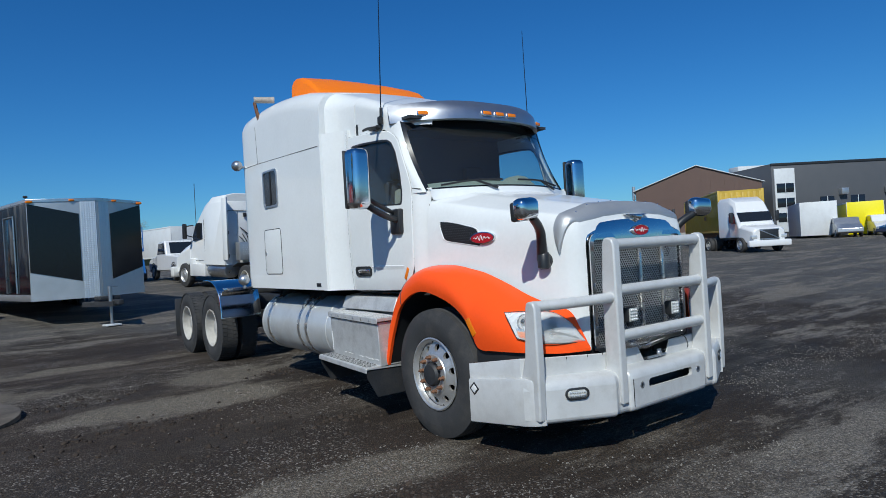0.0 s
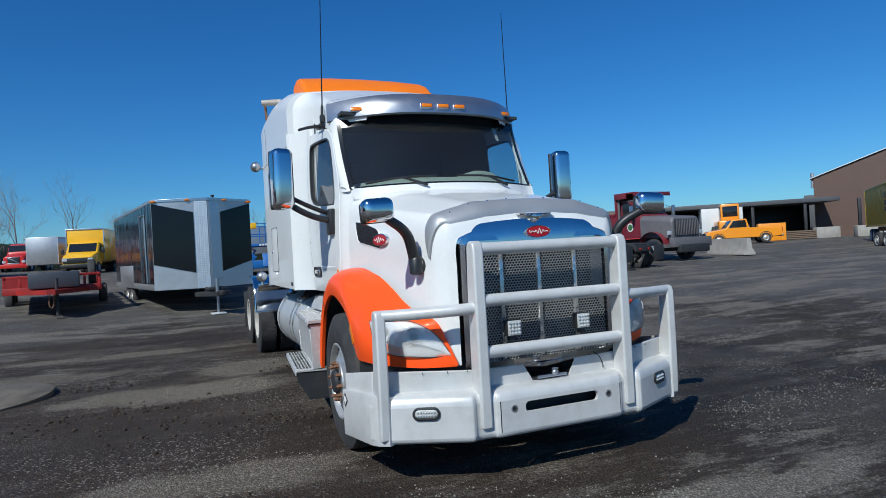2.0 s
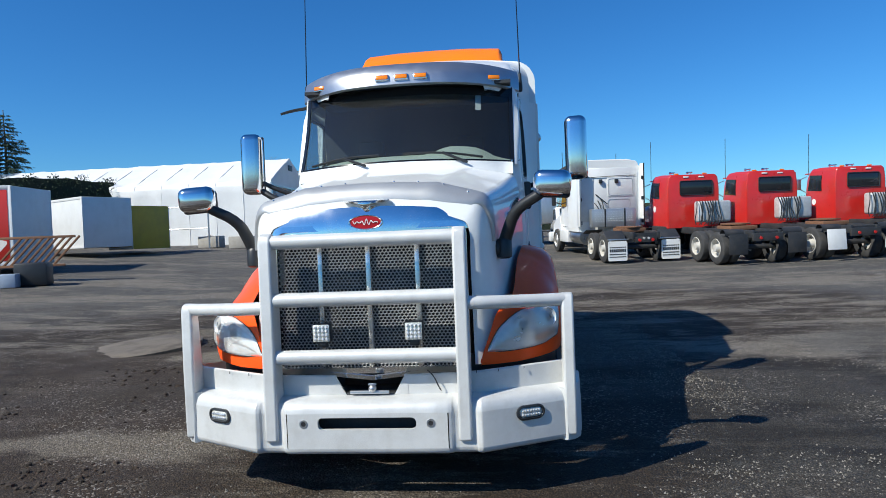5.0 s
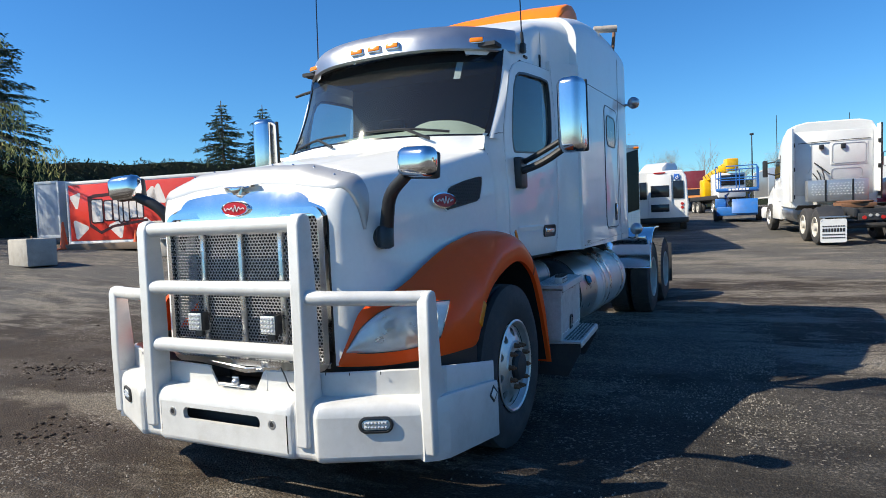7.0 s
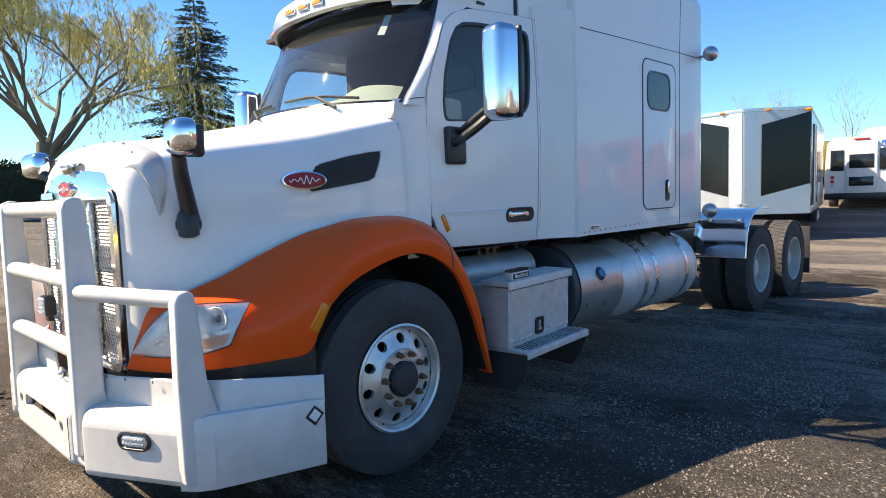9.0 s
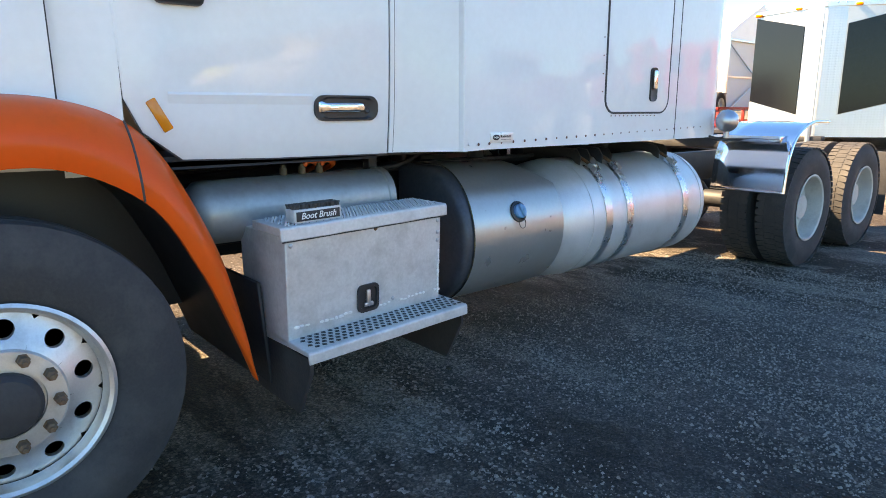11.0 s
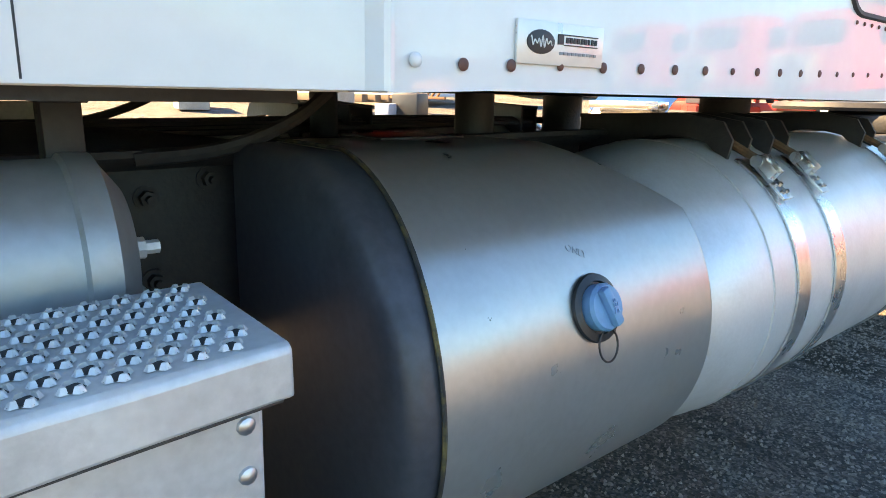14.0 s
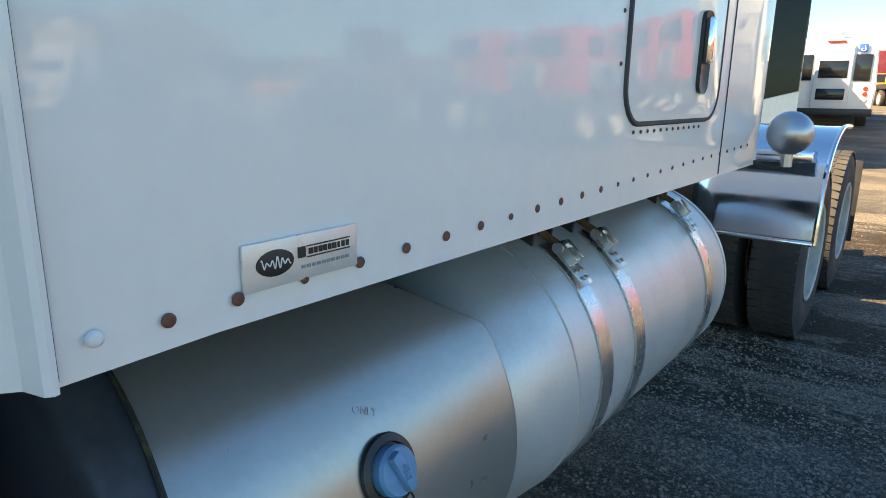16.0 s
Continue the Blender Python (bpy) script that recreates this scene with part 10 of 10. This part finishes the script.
def willow(m, height, seed):
    rnd = random.Random(seed)
    t = thing("willow_tree", "large weeping willow in yellow-green spring leaf", "tree", m)
    limbs, tips = Shape(), []
    limbs.tube([(0, 0, 0), (0.1, 0.1, height * 0.12), (0.05, 0.2, height * 0.22)], [0.55, 0.42], 12)
    for k in range(8):
        a = 2 * math.pi * k / 8 + rnd.uniform(-.3, .3)
        grow(limbs, tips, Vector((0.05, 0.2, height * (0.14 + 0.015 * k))), Vector((math.cos(a) * 0.75, math.sin(a) * 0.75, 0.95)), height * 0.27, 0.17, 4, rnd, 0.24, 0.10, (2, 3))
    part("trunk", limbs, WILLOW_BARK, t, "grey forked trunk and limbs")
    twigs, leaves = Shape(), Shape()
    fine = [x for x in tips if x[2] <= 1]
    rnd.shuffle(fine)
    for p, d, _ in fine[:2400]:
        for _k in range(3):
            L = rnd.uniform(0.7, 2.5)
            drift = Vector((rnd.uniform(-.25, .25), rnd.uniform(-.25, .25), 0))
            q0 = p + Vector((rnd.uniform(-.25, .25), rnd.uniform(-.25, .25), 0))
            q1 = q0 + d * 0.3 + drift * 0.5 + Vector((0, 0, -L * 0.3))
            q2 = q1 + drift + Vector((0, 0, -L * 0.7))
            if q2.z < 1.2:
                continue
            twigs.tube([q0, q1, q2], [0.008, 0.004], 3)
            for i in range(int(L * 9)):
                u = rnd.random()
                c = q0.lerp(q1, u * 2) if u < 0.5 else q1.lerp(q2, u * 2 - 1)
                leaf(leaves, c, Vector((rnd.uniform(-.7, .7), rnd.uniform(-.7, .7), -0.8)), rnd.uniform(0.16, 0.30), rnd.uniform(0.015, 0.028), rnd)
    part("twig", twigs, mat("yellow_twigs", (0.40, 0.34, 0.11), 0.8, vary=0.3), t, kind="stuff")
    part("crown", leaves, WILLOW_LEAF, t, "thin hanging strands of young leaves", sharp=180)
    return t


def bare_tree(m, height, seed, buds=True):
    rnd = random.Random(seed)
    t = thing("bare_tree", "thin bare spring tree at the yard's edge", "tree", m, "bare trees")
    limbs, tips = Shape(), []
    limbs.tube([(0, 0, 0), (0.1, 0, height * 0.3), (0.0, 0.1, height * 0.55)], [0.11, 0.05], 6)
    for k in range(9):
        z = height * (0.2 + 0.045 * k)
        a = rnd.uniform(0, 6.28)
        grow(limbs, tips, Vector((0.05, 0.05, z)), Vector((math.cos(a) * 0.5, math.sin(a) * 0.5, 1.0)), height * 0.22, 0.034, 3, rnd, 0.15, 0.15, (2, 3))
    part("trunk", limbs, BARE_BARK, t)
    if buds:
        sh = Shape()
        for p, d, dep in tips:
            for _ in range(3):
                leaf(sh, p + Vector((rnd.uniform(-.4, .4), rnd.uniform(-.4, .4), rnd.uniform(-.3, .3))), d + Vector((rnd.uniform(-.6, .6), rnd.uniform(-.6, .6), 0)), 0.20, 0.012, rnd)
        part("crown", sh, BUD, t, sharp=180)
    return t


# ---- placing things round the yard ----
v_nose_trailer(stand(-1.64, 15.60, 11.5))
white_tractor(parked(3.98, 26.61, 191.5, 1.2, 7.0) @ Matrix.Diagonal((1.06, 0.96, 1.0, 1)))
red_tractor(parked(7.08, 25.4, 190.5, 1.3, 7.4), 0, False)
red_tractor(parked(9.99, 25.6, 190.5, 1.3, 7.4), 1, False)
red_tractor(parked(13.2, 25.75, 190.5, 1.3, 7.4), 0, True)
dump_truck(stand(19.66, 19.26, 5.7) @ Matrix.Diagonal((1.03, 1.03, 1.06, 1)))
flatbed_trailer(stand(-5.87, 17.45, 7))
jersey_barrier(stand(23.6, 20.9, 0) @ pose(0, 0, 0, 0, 0, 70), 4.0)
tent(stand(-15.4, 39.3, 0) @ pose(0, 0, -0.3))
for x, y, a in ((-14.9, 33.0, 4), (-17.5, 34.4, -6)):
    concrete_block(stand(x, y, a), (1.45, 0.7, 0.72))
yard_gate(stand(-17.3, 33.7, 0) @ Matrix.Diagonal((1, 1, 1.12, 1)))
bin_ = thing("waste_bin", "dark plastic waste bin by the tent's door", "bin", stand(-14.25, 36.4, 10) @ Matrix.Scale(0.66, 4))
part("bin_body", Shape().box((0, 0, 0.75), (1.0, 1.0, 1.5), 0.08), BLACK, bin_)
part("bin_lid", Shape().box((0, 0, 1.55), (1.08, 1.08, 0.1), 0.03), BLACK, bin_)
box_trailer(stand(-18.2, 25.2, 60), FADED_WHITE, 6.0, "white box body standing at the yard's edge", 2.4, 0.5, 2.3, "cargo_container")
box_trailer(stand(-17.5, 27.7, 60), CONT_YELLOW, 2.4, "ochre box body standing at the yard's edge", 2.2, 0.3, 2.0, "cargo_container")

# east side
facing_tractor(stand(28.6, 13.0, -36) @ Matrix.Diagonal((0.92, 0.85, 0.80, 1)), CAR_WHITE, "white road tractor with a tall roof, facing the yard")
container_on_chassis(stand(30.9, 15.6, -49.4) @ Matrix.Diagonal((1, 1, 0.92, 1)))
box_trailer(stand(51.2, 19.9, -60) @ pose(0, 0, -0.3), FADED_WHITE, 9.0, "white box trailer parked at the building", 2.75, 0.5, 2.6, "parked_trailer")
box_trailer(stand(55.4, 18.0, -62) @ pose(0, 0, -0.3), BRIGHT_YELLOW, 9.0, "bright yellow box trailer parked at the building", 2.7, 0.4, 2.6, "parked_trailer")
box_trailer(stand(47.5, 24.0, -60), SHEET, 8.0, "grey box trailer in shade", 2.8, 0.5, 2.5, "parked_trailer")
car(stand(45.5, 13.4, -120), CAR_BLUE, "dark blue sedan parked at the yard's edge")
car(stand(52.5, 15.4, -62), CAR_WHITE, "white estate car parked at the yard's edge", 1.7)
car(stand(49.5, 17.0, -62), SHEET, "silver hatchback parked at the yard's edge", 1.6)
gable_hall(stand(54.6, 39.7, 0) @ pose(0, 0, -0.2, 0, 0, -56.5), 12.4, 26, 5.9, 8.0)
grey_block(stand(74.6, 34.6, 0) @ pose(0, 0, -0.3, 0, 0, -32), 27, 22, 9.0)
pickup(stand(35.4, 34.6, 0) @ pose(0, 0, 0, 0, 0, -125), ORANGE_CAR, "orange pickup truck parked by the barrier")
pk = thing("equipment_crate", "large orange steel crate", "crate", stand(44.4, 36.1, -40) @ Matrix.Scale(0.62, 4))
part("crate_body", Shape().box((0, 0, 1.2), (3.4, 2.0, 2.4), 0.04), ORANGE_CAR, pk)
part("crate_rib", Shape().box((0, -1.03, 1.2), (0.1, 0.06, 2.4)).box((1.2, -1.03, 1.2), (0.1, 0.06, 2.4)).box((-1.2, -1.03, 1.2), (0.1, 0.06, 2.4)), ORANGE_CAR, pk)
ld = thing("wheel_loader", "orange-yellow wheel loader behind the pickup", "loader", stand(42.0, 38.2, -40))
part("loader_body", Shape().box((0, 0, 1.3), (2.2, 4.2, 1.2), 0.15), ORANGE_CAR, ld)
part("loader_cab", Shape().box((0, 0.3, 2.6), (1.5, 1.5, 1.5), 0.1), ORANGE_CAR, ld)
part("cab_window", Shape().box((0, -0.46, 2.7), (1.2, 0.04, 0.9), 0.02).box((-0.76, 0.3, 2.7), (0.04, 1.1, 0.9), 0.02), WINDOW, ld)
for sx in (1, -1):
    for y in (-1.4, 1.4):
        plain_wheel(ld, (sx * 1.1, y, 0.75), sx, 0.75, 0.5)
box_trailer(stand(43.0, 40.0, -40), FADED_WHITE, 3.2, "white box body beside the loader", 2.6, 0.5, 3.4, "cargo_container")
sh_ = thing("open_shed", "long dark open-sided shed with a flat roof", "shed", stand(43.7, 42.3, 0) @ pose(0, 0, 0, 0, 0, -36) @ Matrix.Diagonal((1, 1, 0.78, 1)))
part("roof", Shape().box((0, 4, 4.3), (22, 9, 0.5), 0.03), GREY_CLAD, sh_)
part("back_wall", Shape().box((0, 8.3, 2.1), (22, 0.2, 4.2), 0.01), BLACK, sh_)
part("end_wall", Shape().box((-8.5, 4, 2.1), (5, 8.5, 4.2), 0.01), GREY_CLAD, sh_)
for i in range(5):
    part("post", Shape().box((-5 + 4.4 * i, -0.2, 2.1), (0.25, 0.25, 4.2), 0.01), FRAME_BLACK, sh_)
facing_tractor(stand(33.0, 41.0, -40), RED_PAINT, "small red tractor under the shed", False)
for x, y, a in ((49.2, 34.6, -30), (51.6, 32.6, -35)):
    concrete_block(stand(x, y, a), (1.9, 0.9, 0.95))
pal = thing("pallet_stack", "low stack of grey wooden pallets", "pallets", stand(47.2, 36.2, -35))
for k in range(5):
    part("pallet", Shape().box((0.05 * k, 0, 0.08 + 0.15 * k), (3.6, 1.2, 0.11), 0.01), WOOD, pal)

# west side
poster_trailer(stand(-16.3, 17.93, 99.8))
box_trailer(stand(-25.2, 16.3, 99.8), mat("dull_blue_grey_panel", (0.36, 0.40, 0.46), 0.5, vary=0.12, scale=1.5, dirt=(0.6, 0.6, 0.6), dirt_amount=0.4), 1.35, "dull grey box trailer behind the hedge's edge", 2.5, 0.3, name="grey_box_trailer")
concrete_block(stand(-16.0, 13.3, 12), (0.86, 0.72, 0.62))
concrete_block(stand(-15.8, 13.1, 16) @ pose(0, 0, 0.67), (0.92, 0.78, 0.62))
concrete_block(stand(-17.6, 9.4, -12), (1.6, 0.85, 0.85))
concrete_block(stand(-27.0, 6.0, 20), (1.6, 0.8, 0.7))
traffic_cone(stand(-22.4, 13.5, 0), 1.1)
traffic_cone(stand(-19.9, 14.9, 0), 0.75)
for k in range(4):
    beam = thing("timber_beam", "long weathered timber beam on the ground", "timber", stand(-20.5 + 0.2 * k, 13.9 + 0.32 * k, 10 + k), "timber beams")
    part("beam", Shape().box((0, 0, 0.14), (8.2, 0.26, 0.26), 0.02), WOOD, beam)
gr = thing("steel_grating", "rusty steel ladder grating leaning on the trailer", "grating", stand(-14.0, 15.2, 10))
s = Shape()
for k in range(9):
    s.box((-0.9 + 0.22 * k, 0, 0.95), (0.06, 0.06, 1.25), 0.01, Matrix.Rotation(0.75, 4, "Y"))
s.box((0, 0, 1.4), (2.3, 0.07, 0.08), 0.01).box((-0.35, 0, 0.5), (2.3, 0.07, 0.08), 0.01)
part("grating_bar", s, RUST, gr)
bt = thing("battery_box", "grey and black scrap machine parts on the ground", "scrap", stand(-13.4, 14.2, 20))
part("casing", Shape().box((0, 0, 0.35), (0.9, 0.6, 0.7), 0.06), BLACK, bt)
part("tray", Shape().box((-0.5, -0.5, 0.2), (0.5, 0.4, 0.4), 0.03), mat("pale_blue_tray", (0.3, 0.36, 0.45), 0.5), bt)
hedge("cedar_hedge", [(-27.5, 40.0), (-33.5, 31.5), (-39.5, 24.0), (-41.5, 17.0)], 4.9, 2.2, 3, 230)
hedge("low_hedge", [(-37.0, 20.5), (-35.0, 12.0), (-33.0, 2.0), (-32, -6)], 2.6, 2.4, 8, 240, "low dark clipped hedge")
spruce(stand(-41.6, 41.4, 0), 11.4, 4.6, 21)
spruce(stand(-39.4, 44.4, 30), 11.2, 4.4, 22)
spruce(stand(-38.6, 19.6, 60), 14.6, 5.8, 23, 0.3)
willow(stand(-36.7, 9.4, 0), 17.0, 5)
house(stand(-62, 25.0, 20))

# north side, far rows
shuttle_bus(stand(-1.03, 25.3, 188) @ Matrix.Scale(0.93, 4))
scissor_lift(stand(1.72, 32.0, -1))
mobile_crane(stand(1.15, 40.0, 22) @ Matrix.Diagonal((0.72, 0.72, 0.88, 1)))
pickup(stand(-2.35, 54.0, 5), mat("faded_orange_paint", (0.55, 0.20, 0.05), 0.45, vary=0.1), "faded orange work truck facing the yard", 5.8)
box_trailer(stand(-3.1, 60.5, 5), MAROON, 6.0, "maroon covered trailer in the far row", 2.9, 0.6, 2.5, "covered_trailer")
pickup(stand(4.2, 32.6, 182), CAR_WHITE, "white pickup truck with its tail to the yard")
light_pole(stand(1.7, 83.5, 0))
box_truck(stand(-8.6, 43.0, -8))
sb = thing("school_bus", "yellow school bus in the far row", "bus", stand(-8.5, 55.5, 6))
part("body", Shape().box((0, 4.5, 1.75), (2.4, 9.0, 2.3), 0.15), SCHOOL, sb)
part("hood", Shape().box((0, -0.6, 1.2), (2.0, 1.4, 1.0), 0.12), SCHOOL, sb)
for sx in (1, -1):
    for k in range(7):
        part("side_window", Shape().box((sx * 1.205, 1.2 + 1.1 * k, 2.2), (0.03, 0.85, 0.65), 0.02), WINDOW, sb)
    part("side_rail", Shape().box((sx * 1.21, 4.5, 1.35), (0.02, 8.8, 0.08)), BLACK, sb)
    for y in (-0.5, 6.5):
        plain_wheel(sb, (sx * 1.0, y, 0.48), sx, 0.48, 0.3)
facing_tractor(stand(-5.4, 45.5, -20), CAR_WHITE, "white road tractor with a tall roof in the far row")
facing_tractor(stand(-17.6, 70.0, -8), RED_PAINT, "red road tractor in the far row", False)
facing_tractor(stand(-22.0, 74.0, -8), MAROON, "dark red road tractor in the far row", False)
box_trailer(stand(-13.6, 61.0, -10), SHEET, 7.0, "grey flat-nosed truck body in the far row", 2.4, 0.6, 2.5, "truck_body")
box_trailer(stand(-25.5, 74.0, -20), FADED_WHITE, 6.0, "white site cabin in the far row", 2.6, 0.3, 3.0, "site_cabin")
pickup(stand(-20.5, 68.0, 60), ORANGE_CAR, "orange tractor unit beside the cabin")
box_trailer(stand(12.0, 58.0, 10), FADED_WHITE, 9.0, "white box trailer far behind the tractors", 2.8, 0.9, 2.5, "far_trailer")
box_trailer(stand(4.5, 60.0, 8) @ pose(0, 0, -0.1), SHEET, 9.0, "silver box trailer far behind the lift", 2.6, 0.9, 2.5, "far_trailer")
far_hall = thing("far_hall", "low grey industrial hall beyond the yard", "building", stand(-40.6, 86, 0) @ pose(0, 0, 0, 0, 0, 10) @ Matrix.Diagonal((1, 1, 0.82, 1)))
part("wall", Shape().box((0, 0, 3.0), (30, 14, 6.0), 0.02), GREY_CLAD, far_hall)
part("roof", Shape().box((0, 0, 6.1), (30.6, 14.6, 0.3), 0.02), BLACK, far_hall)
rnd_ = random.Random(77)
for i in range(15):
    x, y = -44 + 4.0 * i + rnd_.uniform(-2, 2), 96 + rnd_.uniform(-6, 10) - 0.05 * i * i
    bare_tree(stand(x, y, rnd_.uniform(0, 360)), rnd_.uniform(8.5, 14.0) * (0.62 if x > -14 else 1.0), 100 + i, i % 3 != 1)
tw = thing("lattice_mast", "distant steel power mast", "mast", stand(230.0, 62.0, 0))
s = Shape()
for sx, sy in ((1, 1), (1, -1), (-1, 1), (-1, -1)):
    s.tube([(sx * 2.2, sy * 2.2, 0), (sx * 0.4, sy * 0.4, 22)], 0.14, 4)
for z in (16, 19):
    s.box((0, 0, z), (9, 0.3, 0.3))
for z in (3, 7, 11, 15):
    s.tube([(-2, 2, z), (2, -2, z + 3)], 0.09, 4).tube([(2, 2, z), (-2, -2, z + 3)], 0.09, 4)
part("lattice", s, SATIN, tw)
hedge("far_brush", [(-95, 88), (-60, 104), (-20, 116), (25, 122), (75, 118), (120, 100)], 4.6, 6.0, 31, 70, "distant brown-green line of brush and trees")
# drain cover
mh = thing("drain_cover", "round pale concrete drain cover lying slightly raised on the gravel", "drain", stand(-4.93, 5.86, 0) @ pose(0, 0, 0.0, 2.0, -2.5, 0))
part("slab", Shape().rev([(0.86, -0.10), (0.88, 0.022), (0.865, 0.032), (0.45, 0.036), (0.0, 0.036)], (0, 0, 0), (0, 0, 1), 48, caps=False), mat("dirty_concrete_slab", (0.145, 0.122, 0.098), 0.9, vary=0.25, scale=3, grain=80, bump=0.4, dirt=(0.055, 0.043, 0.034), dirt_amount=0.85), mh)
